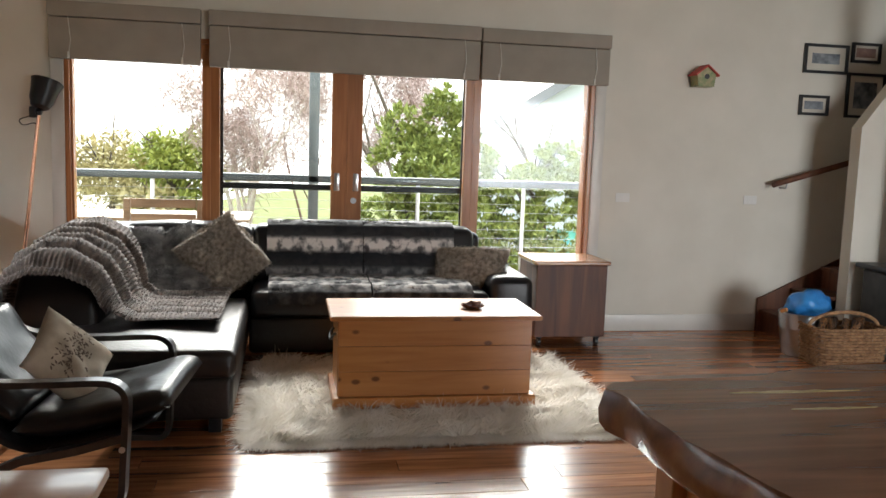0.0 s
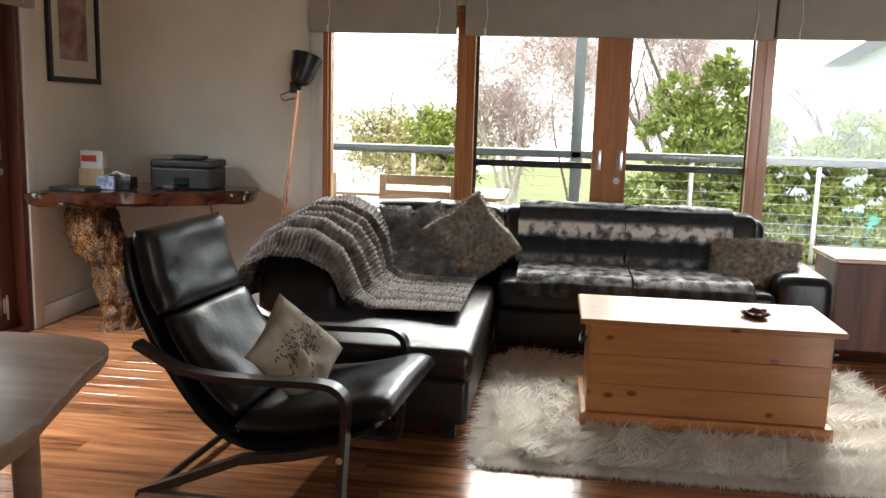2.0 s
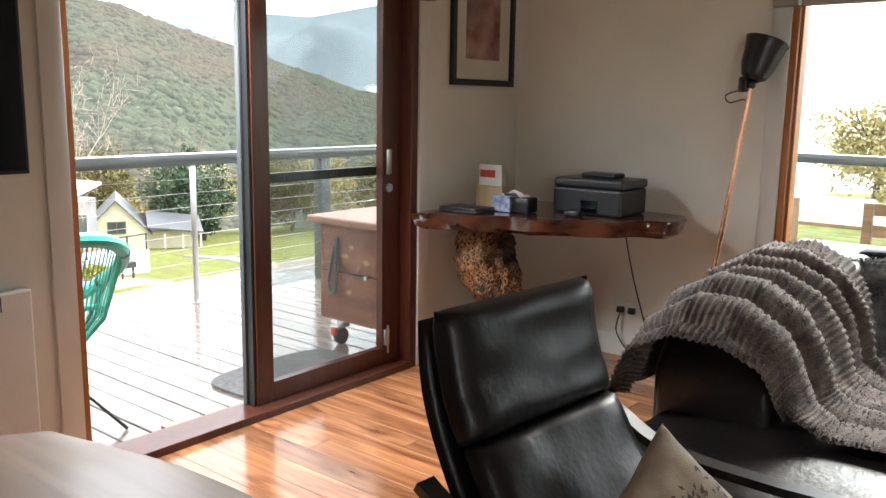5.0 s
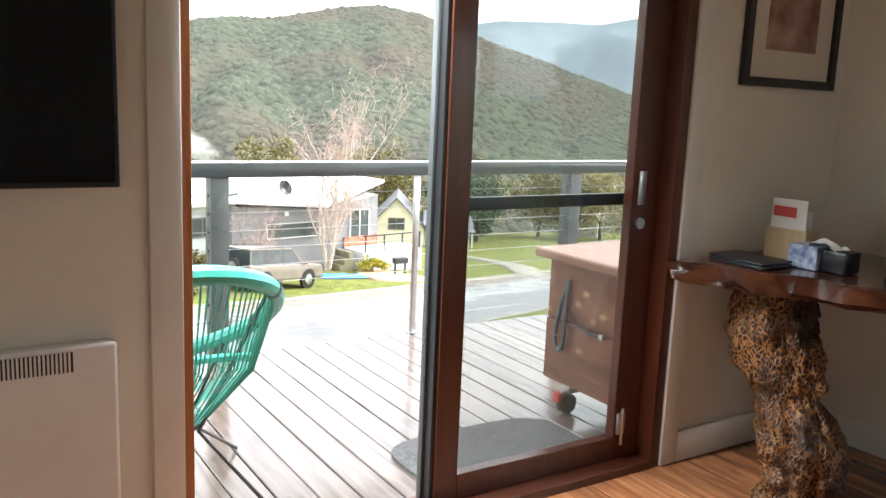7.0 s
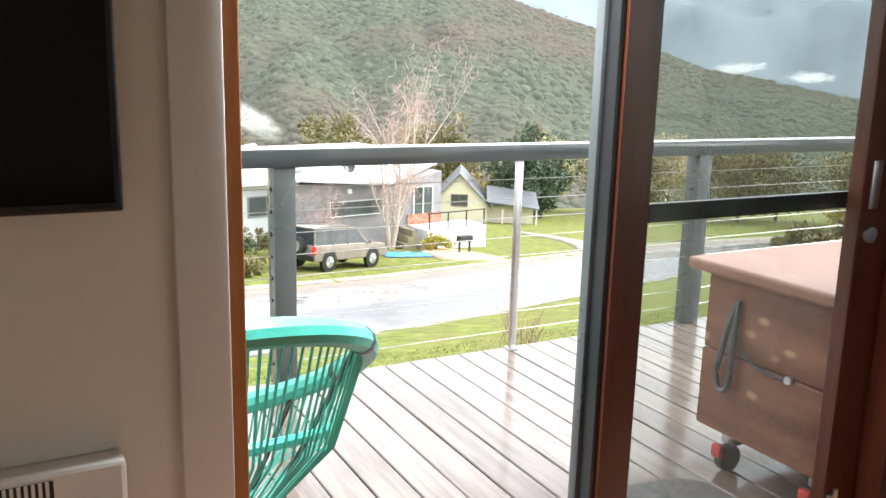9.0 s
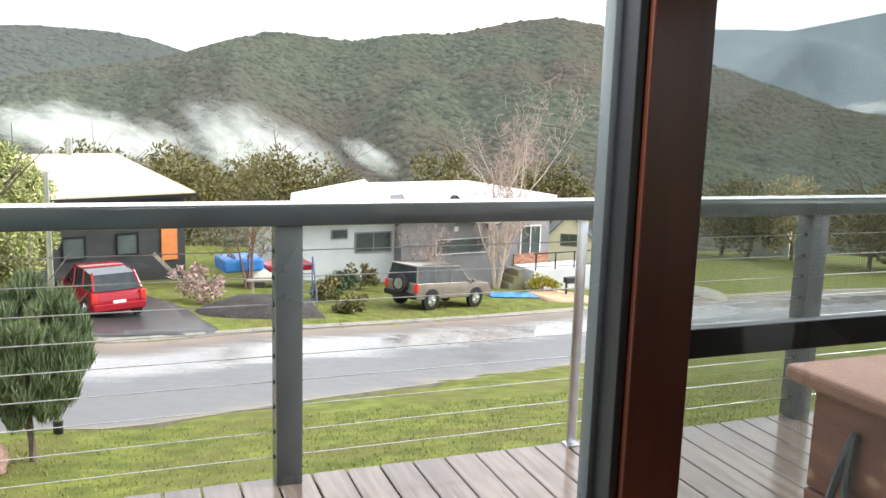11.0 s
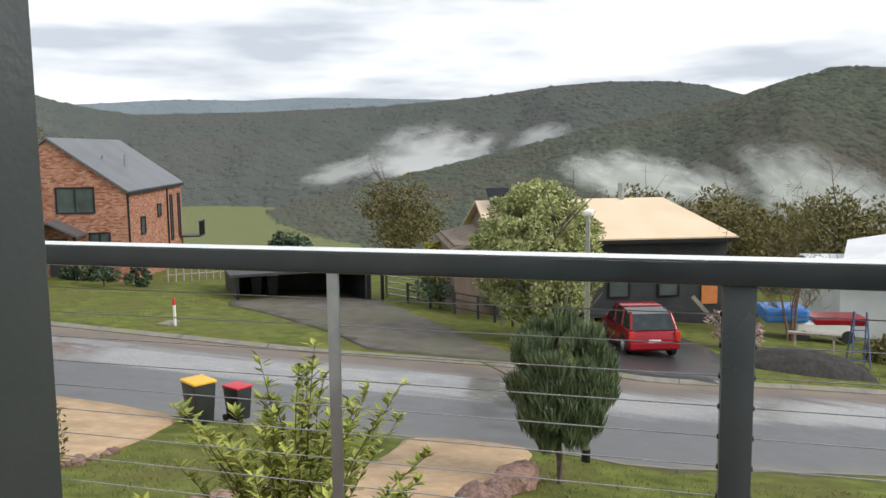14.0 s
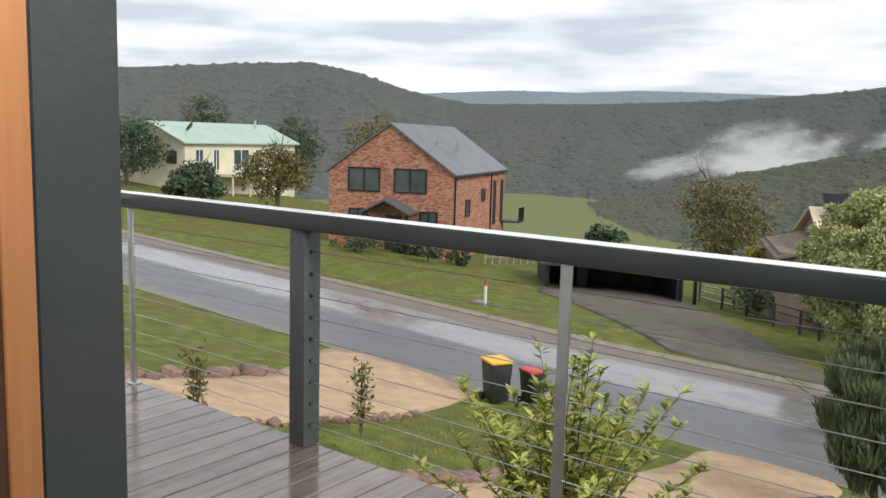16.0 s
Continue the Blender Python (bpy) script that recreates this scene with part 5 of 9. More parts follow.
# ---- television and heater ----
tv = thing("television", "wall-mounted black flat television, switched off", "television")
one_box("case", BLACK, tv, WEST + 0.03, WEST + 0.065, 3.2, 4.422, 1.178, 1.88, 0.004)
one_box("screen", SCREEN, tv, WEST + 0.0655, WEST + 0.068, 3.212, 4.41, 1.192, 1.868, 0)
one_box("bracket", BLACK, tv, WEST, WEST + 0.03, 3.6, 4.0, 1.35, 1.7, 0.003)
heater = thing("panel_heater", "white wall panel heater with a slotted top grille", "heater")
one_box("casing", WHITE, heater, WEST, WEST + 0.05, 3.2, 4.408, 0.06, 0.785, 0.008)
one_box("grille", BLACK, heater, WEST + 0.0505, WEST + 0.052, 3.3, 4.303, 0.72, 0.772, 0)
for k in range(104):
    one_box("slat", WHITE, heater, WEST + 0.0525, WEST + 0.056, 3.303 + k * 0.0096, 3.308 + k * 0.0096, 0.72, 0.772, 0)

# ---- slab bench ----
bench = thing("slab_bench", "thick live-edge timber bench top on pine legs", "bench table")
bm = bmesh.new()
outline = smooth_line([(1.51, 2.92), (1.56, 2.965), (1.75, 2.985), (1.95, 3.0), (2.1, 3.06), (2.35, 3.1), (2.8, 3.12), (3.3, 3.14), (3.35, 2.7), (3.35, 2.25), (2.6, 2.2), (1.9, 2.1), (1.63, 2.08), (1.585, 2.3), (1.56, 2.45), (1.535, 2.6), (1.53, 2.72), (1.53, 2.84)], 4)
n = len(outline)
rings = []
for z, k in ((0.885, 0.995), (0.878, 1.0), (0.84, 1.006), (0.81, 1.0), (0.79, 0.985)):
    rings.append([bm.verts.new((2.4 + (x - 2.4) * k + 0.008 * noise.noise((x * 11, y * 11, z * 20)), 2.7 + (y - 2.7) * k + 0.008 * noise.noise((x * 11, y * 11, z * 20 + 9)), z)) for x, y in outline])
for a, b in zip(rings, rings[1:]):
    for i in range(n):
        bm.faces.new((a[i], a[(i + 1) % n], b[(i + 1) % n], b[i]))
bm.faces.new(rings[0])
bm.faces.new(rings[-1])
bmesh.ops.triangulate(bm, faces=[f for f in bm.faces if len(f.verts) > 4])
bmesh.ops.recalc_face_normals(bm, faces=bm.faces[:])
part("slab", bm, SLAB, bench, "oiled red-brown slab with resin-filled cracks")
RESIN = coat_of("pale_resin", (0.6, 0.45, 0.2), (0.72, 0.58, 0.3), 12, 0.2, 0, 0.05, 40)
for x0, x1, y, w in ((1.78, 2.1, 2.86, 0.012), (1.85, 2.05, 2.74, 0.007)):
    bm = bmesh.new()
    top = [(x0 + (x1 - x0) * i / 9, y + w * math.sin(math.pi * i / 9) * (0.6 + 0.4 * math.sin(i * 2.3))) for i in range(10)]
    low = [(x0 + (x1 - x0) * i / 9, y - w * math.sin(math.pi * i / 9) * 0.6) for i in range(8, 0, -1)]
    prism(bm, top + low, "z", 0.8845, 0.8868)
    part("resin_fill", bm, RESIN, bench)
PINE_LEG = wood("orange_pine_leg", (0.55, 0.24, 0.08), (0.68, 0.33, 0.12), "z", 0.4, 8)
for x, y in ((1.64, 2.3), (1.64, 2.78), (3.2, 2.3), (3.2, 3.0)):
    one_box("leg", PINE_LEG, bench, x - 0.04, x + 0.04, y - 0.04, y + 0.04, 0.0, 0.79, 0.004)
one_box("apron", PINE_LEG, bench, 1.63, 1.66, 2.34, 2.74, 0.7, 0.788, 0.003)

# ---- grey-brown slab table ----
table = thing("slab_table", "grey-brown live-edge slab table with a rounded end", "table")
bm = bmesh.new()
outline = smooth_line([(-1.06, 3.9), (-0.8, 3.96), (-0.55, 3.985), (-0.38, 3.965), (-0.28, 3.88), (-0.24, 3.72), (-0.17, 3.45), (-0.12, 3.2), (-0.15, 2.4), (-0.6, 2.35), (-1.05, 2.4), (-1.1, 3.0), (-1.12, 3.6), (-1.11, 3.82)], 4)
n = len(outline)
rings = []
for z, k in ((0.742, 0.985), (0.737, 1.0), (0.715, 0.995), (0.69, 0.965)):
    rings.append([bm.verts.new((-0.6 + (x + 0.6) * k, 3.2 + (y - 3.2) * k, z + 0.003 * noise.noise((x * 6, y * 6, 1)))) for x, y in outline])
for a, b in zip(rings, rings[1:]):
    for i in range(n):
        bm.faces.new((a[i], a[(i + 1) % n], b[(i + 1) % n], b[i]))
bm.faces.new(rings[0])
bm.faces.new(rings[-1])
bmesh.ops.triangulate(bm, faces=[f for f in bm.faces if len(f.verts) > 4])
bmesh.ops.recalc_face_normals(bm, faces=bm.faces[:])
part("top", bm, GREYWOOD, table)
for x, y in ((-0.95, 3.7), (-0.42, 3.7), (-0.95, 2.55), (-0.3, 2.55)):
    bm = bmesh.new()
    rod(bm, (x, y, 0), (x, y, 0.69), 0.035, 12)
    part("leg", bm, GREYWOOD, table)

# ---- stool ----
stool = thing("stool", "low wooden stool with a rounded pinkish seat", "stool")
bm = bmesh.new()
box(bm, -0.03, 0.36, 3.2, 3.56, 0.465, 0.5, 0.012)
part("seat", bm, SEATWOOD, stool)
for x in (0.03, 0.3):
    for y in (3.26, 3.5):
        bm = bmesh.new()
        rod(bm, (x, y, 0), (x, y, 0.466), 0.018, 10)
        part("leg", bm, SEATWOOD, stool)

# ---- stair corner ----
stairs = thing("staircase", "dark red timber stair behind a white half wall", "stairs")
bm = bmesh.new()
prism(bm, [(4.62, 0.0), (4.62, 0.27), (4.7, 0.3), (6.6, 1.2), (6.6, 0.9), (5.0, 0.0)], "y", 7.385, 7.403)
part("stringer", bm, REDGUM, stairs)
for k in range(4):
    x = 4.66 + k * 0.26
    one_box("tread", REDGUM, stairs, x - 0.02, x + 0.27, 6.96, 7.384, 0.15 + k * 0.18, 0.18 + k * 0.18, 0.004)
    one_box("riser", REDGUM, stairs, x, x + 0.018, 6.96, 7.384, k * 0.18 + (0.0 if k == 0 else 0.001), 0.15 + k * 0.18, 0.002)
bm = bmesh.new()
prism(bm, [(5.02, -0.02), (5.02, 1.66), (5.35, 2.1), (5.9, 2.7), (EAST, 2.7), (EAST, -0.02)], "y", 6.84, 6.955)
setting("wall_stair", bm, WALL, "white half wall with a raked top beside the stair", "wall", 0)
handrail = thing("stair_handrail", "dark red round timber handrail on brackets", "handrail")
bm = bmesh.new()
rod(bm, (4.64, 7.33, 1.2), (6.2, 7.33, 1.66), 0.024, 14)
part("rail", bm, REDGUM, handrail)
for x in (4.76, 5.4):
    bm = bmesh.new()
    z = 1.2 + (x - 4.64) * 0.295
    tube(bm, [(x, 7.33, z - 0.02), (x, 7.34, z - 0.06), (x, 7.42, z - 0.06)], 0.007, 8)
    part("bracket", bm, STEEL, handrail)

# ---- firewood corner ----
bucket = thing("steel_bucket", "galvanised steel bucket with a wooden grip", "bucket")
bm = bmesh.new()
lathe(bm, [(0.0, 0.004), (0.12, 0.004), (0.13, 0.0), (0.16, 0.2), (0.162, 0.205), (0.165, 0.2), (0.168, 0.3), (0.174, 0.305), (0.168, 0.31), (0.16, 0.3), (0.12, 0.01)], 30, pose(4.52, 6.62, 0.002))
part("pail", bm, STEEL, bucket)
bm = bmesh.new()
rod(bm, (4.33, 6.6, 0.32), (4.345, 6.56, 0.34), 0.014, 10)
part("grip", bm, PINE_LEG, bucket)
BAG = coat_of("blue_plastic_bag", (0.02, 0.2, 0.62), (0.05, 0.32, 0.78), 7, 0.3, 0, 0.3, 25)
bm = bmesh.new()
ball(bm, (0, 0, 0), 0.15, 3, (1.05, 0.8, 0.7))
for v in bm.verts:
    v.co *= 1 + 0.35 * noise.noise(v.co * 14)
    v.co += Vector((4.56, 6.62, 0.37))
tagged(part("plastic_bag", bm, BAG, None, "", 3), "crumpled blue plastic bag stuffed in the bucket", "bag")
WICKER = coat_of("wicker", (0.2, 0.1, 0.045), (0.45, 0.26, 0.13), 30, 0.6, 0, 0.6, 50)
basket = thing("wicker_basket", "brown wicker log basket with an arched handle", "basket")
for k in range(13):
    z = 0.012 + k * 0.021
    w = 0.24 + 0.03 * k / 12
    bm = bmesh.new()
    pts = []
    for i in range(57):
        a = 2 * math.pi * i / 56
        c, s = math.cos(a), math.sin(a)
        q = (abs(c) ** 5 + abs(s) ** 5) ** -0.2
        o = 0.006 * (-1) ** (i + k)
        pts.append((4.66 + (w + o) * c * q, 6.36 + (0.16 + o) * s * q, z))
    tube(bm, pts, 0.0105, 5)
    part("cane", bm, WICKER, basket)
bm = bmesh.new()
tube(bm, [(4.66 + 0.27 * math.cos(a), 6.36, 0.26 + 0.1 * math.sin(a)) for a in np.linspace(0, math.pi, 15)], 0.013, 7)
part("handle", bm, WICKER, basket)
bm = bmesh.new()
for k in range(7):
    a = random.Random(k)
    rod(bm, (4.48 + 0.05 * k, 6.3 + a.uniform(0, 0.08), 0.18), (4.55 + 0.05 * k, 6.36 + a.uniform(-0.05, 0.1), 0.3), 0.025, 7)
tagged(part("kindling", bm, BARK), "rough bark kindling heaped in the basket", "firewood", "", "stuff")
stove = thing("wood_stove", "dark grey cast-iron wood stove with a glass door", "wood stove")
IRON = coat_of("grey_cast_iron", (0.05, 0.055, 0.06), (0.08, 0.085, 0.09), 10, 0.45, 0.3, 0.15, 120)
one_box("body", IRON, stove, 5.06, 5.6, 6.38, 6.74, 0.12, 0.62, 0.02)
one_box("top_plate", IRON, stove, 5.02, 5.64, 6.34, 6.78, 0.622, 0.66, 0.012)
one_box("base_plate", IRON, stove, 4.98, 5.66, 6.3, 6.78, 0.0, 0.05, 0.01)
one_box("door", IRON, stove, 5.1, 5.56, 6.355, 6.379, 0.18, 0.56, 0.012)
one_box("door_glass", SCREEN, stove, 5.15, 5.51, 6.35, 6.356, 0.24, 0.52, 0.004)
for x in (5.1, 5.56):
    for y in (6.42, 6.7):
        one_box("leg", IRON, stove, x - 0.02, x + 0.02, y - 0.02, y + 0.02, 0.05, 0.12, 0.004)
bm = bmesh.new()
rod(bm, (5.33, 6.62, 0.66), (5.33, 6.62, 2.74), 0.075, 20)
part("flue", bm, IRON, stove)

for ob in [o for o in bpy.data.objects if o.name.startswith("pile")]:
    tagged(ob, "soft tufted fur pile", "", "", "stuff")
# ---- materials outdoors ----
def foliage(name, a, b, rough=0.55):
    m, n, l, p = shader(name, rough, 0, 0.3)
    g = n.new("ShaderNodeNewGeometry")
    r = ramp_node(n, [(0.0, a), (1.0, b)])
    l.new(g.outputs["Random Per Island"], r.inputs["Fac"])
    l.new(r.outputs["Color"], p.inputs["Base Color"])
    return m


LEAF_BRIGHT = foliage("bright_green_leaves", (0.13, 0.17, 0.04), (0.32, 0.35, 0.09))
LEAF_LIME = foliage("lime_green_shrub_leaves", (0.15, 0.19, 0.03), (0.42, 0.44, 0.1))
LEAF_PALE = foliage("pale_olive_leaves", (0.25, 0.28, 0.11), (0.5, 0.52, 0.24))
LEAF_HAZE = foliage("thin_gold_olive_leaves", (0.28, 0.24, 0.1), (0.5, 0.42, 0.2))
LEAF_DARK = foliage("dark_blue_green_needles", (0.03, 0.055, 0.03), (0.09, 0.13, 0.07))
LEAF_NEEDLE = foliage("grey_green_needles", (0.06, 0.095, 0.05), (0.2, 0.25, 0.13))
LEAF_OLIVE = foliage("olive_brown_leaves", (0.08, 0.08, 0.025), (0.2, 0.17, 0.06))
LEAF_RED = foliage("russet_twigs", (0.3, 0.2, 0.175), (0.5, 0.38, 0.34))
LEAF_GOLD = foliage("golden_leaves", (0.22, 0.2, 0.02), (0.4, 0.36, 0.05))
TRUNK = coat_of("grey_brown_bark", (0.08, 0.06, 0.045), (0.18, 0.14, 0.11), 12, 0.9, 0, 0.6, 40)
BIRCH = coat_of("pale_birch_bark", (0.42, 0.34, 0.28), (0.62, 0.55, 0.48), 10, 0.8, 0, 0.4, 40)
TWIG = coat_of("reddish_twigs", (0.16, 0.09, 0.07), (0.24, 0.15, 0.12), 10, 0.9, 0, 0.2, 40)
GRAVEL = coat_of("orange_gravel", (0.4, 0.275, 0.165), (0.5, 0.355, 0.22), 4, 0.9, 0, 0.8, 25, dirt=(0.34, 0.235, 0.14))
GRAVEL_GREY = coat_of("grey_gravel", (0.075, 0.065, 0.055), (0.15, 0.13, 0.11), 1.5, 0.85, 0, 0.8, 45, dirt=(0.1, 0.1, 0.06))
CONCRETE = coat_of("wet_concrete_kerb", (0.15, 0.14, 0.12), (0.24, 0.22, 0.18), 3, 0.5, 0, 0.3, 60, dirt=(0.2, 0.19, 0.1))
ROCK = coat_of("red_brown_rock", (0.12, 0.07, 0.055), (0.32, 0.2, 0.16), 6, 0.75, 0, 0.7, 30, spread=0.35)
SOIL = coat_of("black_soil", (0.02, 0.019, 0.018), (0.045, 0.04, 0.037), 6, 0.9, 0, 0.9, 20)
BLACKTOP = coat_of("dark_driveway", (0.035, 0.036, 0.038), (0.06, 0.06, 0.062), 1.5, 0.3, 0, 0.3, 60)


def leaves(bm, centre, radii, count, size, rng, hollow=0.55, aspect=0.45, rise=0.0):
    """Leaf blades through an uneven clump."""
    c = Vector(centre)
    for _ in range(count):
        d = Vector((rng.gauss(0, 1), rng.gauss(0, 1), rng.gauss(0, 1))).normalized()
        k = hollow + (1 - hollow) * rng.random() ** 0.5
        p = c + Vector((d.x * radii[0], d.y * radii[1], d.z * radii[2])) * k
        s = size * rng.uniform(0.6, 1.3)
        t = (d * (1 - 0.5 * rise) + Vector((rng.uniform(-1, 1), rng.uniform(-1, 1), rng.uniform(-0.6, 1))) * (1 - 0.6 * rise) + Vector((0, 0, 1.6 * rise))).normalized()
        w = t.cross(Vector((rng.uniform(-1, 1), rng.uniform(-1, 1), rng.uniform(-1, 1)))).normalized() * s * aspect
        bm.faces.new([bm.verts.new(q) for q in (p - t * s * 0.5, p + w * 0.5, p + t * s * 0.5, p - w * 0.5)])


def limbs(bm, root, way, length, r, depth, rng, spread=0.55, tips=None, seg=5, lift=0.15):
    """A limb with its side limbs, tapering."""
    p, d = Vector(root), Vector(way).normalized()
    pts, rad = [p.copy()], [r]
    n = 4
    for i in range(n):
        d = (d + Vector((rng.uniform(-1, 1), rng.uniform(-1, 1), rng.uniform(-0.3, 1) * lift * 2)) * 0.14).normalized()
        p = p + d * length / n
        pts.append(p.copy())
        rad.append(r * (1 - 0.55 * (i + 1) / n))
    tube(bm, pts, rad, seg)
    if tips is not None:
        tips.append(p.copy())
    if depth > 0:
        for k in range(3 if depth > 1 else 4):
            i = rng.randint(1, n)
            side = Vector((rng.uniform(-1, 1), rng.uniform(-1, 1), rng.uniform(-0.1, 0.7))).normalized()
            limbs(bm, pts[i], (d + side * spread * 1.6).normalized(), length * rng.uniform(0.5, 0.75), rad[i] * 0.7, depth - 1, rng, spread, tips, max(3, seg - 1), lift)


def leafy_tree(name, label, x, y, height, crown, leaf, size, count, clumps, seed, trunk_h=0.3, bark=TRUNK, r=0.12, cone=0.0, z=None, cat="tree", aspect=0.45, rise=0.0, shell=False):
    """A tapered trunk with limbs, and a crown of many leaf clumps."""
    rng = random.Random(seed)
    z0 = ground_z(x, y) - 0.05 if z is None else z
    ob = thing(name, label, cat, at=pose(x, y, z0))
    bm = bmesh.new()
    tips = []
    limbs(bm, (0, 0, 0), (0.03, 0.02, 1), height * 0.72, r, 2, rng, 0.6, tips, 8)
    part("trunk", bm, bark, ob)
    bm = bmesh.new()
    cz = height * (trunk_h + (1 - trunk_h) / 2)
    rz = height * (1 - trunk_h) / 2
    for k in range(clumps):
        d = Vector((rng.gauss(0, 1), rng.gauss(0, 1), rng.gauss(0, 0.9)))
        d = d.normalized() * (rng.uniform(0.74, 0.93) if shell else rng.uniform(0.35, 0.95))
        taper = 1 - cone * max(0.0, (d.z + 0.3))
        c = Vector((d.x * crown * taper, d.y * crown * taper, cz + d.z * rz))
        q = crown * (rng.uniform(0.12, 0.21) if shell else rng.uniform(0.2, 0.36)) * (0.6 + 0.4 * taper)
        leaves(bm, c, (q, q, q * 0.8), count // clumps, size, rng, 0.3 if shell else 0.45, aspect, rise)
    part("crown", bm, leaf, ob, "", 0)
    return ob


def bare_tree(name, label, x, y, height, seed, bark, r=0.1, stems=1, depth=4, spread=0.5, z=None, haze=None, count=0):
    rng = random.Random(seed)
    z0 = ground_z(x, y) - 0.05 if z is None else z
    ob = thing(name, label, "tree", at=pose(x, y, z0))
    bm = bmesh.new()
    tips = []
    for k in range(stems):
        a = 2 * math.pi * k / max(1, stems) + 0.4
        lean = 0.22 if stems > 1 else 0.03
        limbs(bm, (0.1 * math.cos(a), 0.1 * math.sin(a), 0), (lean * math.cos(a), lean * math.sin(a), 1), height * 0.55, r, depth, rng, spread, tips, 6, 0.5)
    part("trunk", bm, bark, ob)
    if haze is not None:
        bm = bmesh.new()
        for _ in range(count):
            p = rng.choice(tips) + Vector((rng.gauss(0, 0.35), rng.gauss(0, 0.35), rng.gauss(0, 0.35)))
            t = Vector((rng.uniform(-1, 1), rng.uniform(-1, 1), rng.uniform(0, 1.4))).normalized() * height * 0.05
            w = t.cross(Vector((rng.uniform(-1, 1), rng.uniform(-1, 1), 0.1))).normalized() * 0.012
            bm.faces.new([bm.verts.new(q) for q in (p - t, p + w, p + t, p - w)])
        part("twig_spray", bm, haze, ob, "", 0)
    return ob


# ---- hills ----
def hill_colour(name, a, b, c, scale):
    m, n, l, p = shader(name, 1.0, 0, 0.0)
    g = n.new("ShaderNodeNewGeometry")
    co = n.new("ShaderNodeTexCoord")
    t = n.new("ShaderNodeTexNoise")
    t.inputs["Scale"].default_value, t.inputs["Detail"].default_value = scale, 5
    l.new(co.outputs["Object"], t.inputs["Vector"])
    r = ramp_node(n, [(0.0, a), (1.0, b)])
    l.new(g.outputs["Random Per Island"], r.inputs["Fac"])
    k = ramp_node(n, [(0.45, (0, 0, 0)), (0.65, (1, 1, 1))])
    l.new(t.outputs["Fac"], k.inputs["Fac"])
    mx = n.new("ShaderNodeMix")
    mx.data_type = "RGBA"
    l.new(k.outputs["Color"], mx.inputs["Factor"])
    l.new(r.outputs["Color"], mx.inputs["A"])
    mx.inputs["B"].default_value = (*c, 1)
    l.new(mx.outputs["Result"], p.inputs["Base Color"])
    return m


ico = bmesh.new()
bmesh.ops.create_icosphere(ico, subdivisions=1, radius=1.0)
ICO_V = np.array([v.co[:] for v in ico.verts])
ICO_F = np.array([[v.index for v in f.verts] for f in ico.faces])
ico.free()
EYE = (-1.9, 5.0, 1.4)


def ridge(name, label, profile, near, far, foot, material, crowns, size, seed, hollow=0.0):
    """A wooded hill. profile: heading and height of its crest in degrees; it rises from near to far metres away."""
    rs = np.random.RandomState(seed)
    heads = np.arange(profile[0][0], profile[-1][0] + 0.01, 0.5)
    crest = np.interp(heads, [p[0] for p in profile], [p[1] for p in profile])
    def spot(h, v):
        e = np.interp(h, heads, crest)
        d = near + (far - near) * v
        top = EYE[2] + far * math.tan(radians(e)) - size * 0.3
        s = v ** 0.8
        z = foot + (top - foot) * s
        z += (top - foot) * 0.1 * noise.noise((h * 0.16, v * 3.1, seed)) * math.sin(math.pi * v) * 2.2
        z += (top - foot) * 0.06 * noise.noise((h * 0.5, v * 7, seed + 5)) * math.sin(math.pi * v)
        a = radians(h)
        return Vector((EYE[0] - math.sin(a) * d, EYE[1] + math.cos(a) * d, z))
    bm = bmesh.new()
    grid_mesh(bm, len(heads), 26, lambda u, v: spot(heads[0] + (heads[-1] - heads[0]) * u, v * 1.0))
    bmesh.ops.recalc_face_normals(bm, faces=bm.faces[:])
    hill = tagged(part(name, bm, material, None, "", 3), label, "hill", "", "structure")
    n = crowns
    h = rs.uniform(heads[0], heads[-1], n)
    v = rs.uniform(0.02, 1.0, n) ** 0.9
    pos = np.array([spot(a, b)[:] for a, b in zip(h, v)])
    sc = size * rs.uniform(0.3, 1.0, (n, 1, 1)) ** 1.5 * 1.7 * np.array([1.0, 1.0, 0.75])
    jit = 1 + 0.16 * rs.uniform(-1, 1, (n, 12, 1))
    pos[:, 2] -= 0.42 * size
    verts = (ICO_V[None] * jit * sc + pos[:, None, :]).reshape(-1, 3)
    faces = (ICO_F[None] + 12 * np.arange(n)[:, None, None]).reshape(-1, 3)
    me = bpy.data.meshes.new("crowns")
    me.from_pydata(verts.tolist(), [], faces.tolist())
    me.materials.append(material)
    me.polygons.foreach_set("use_smooth", [True] * len(me.polygons))
    ob = new("forest", me)
    ob.parent = hill
    tagged(ob, "dense eucalypt forest", "", "", "stuff")
    return hill


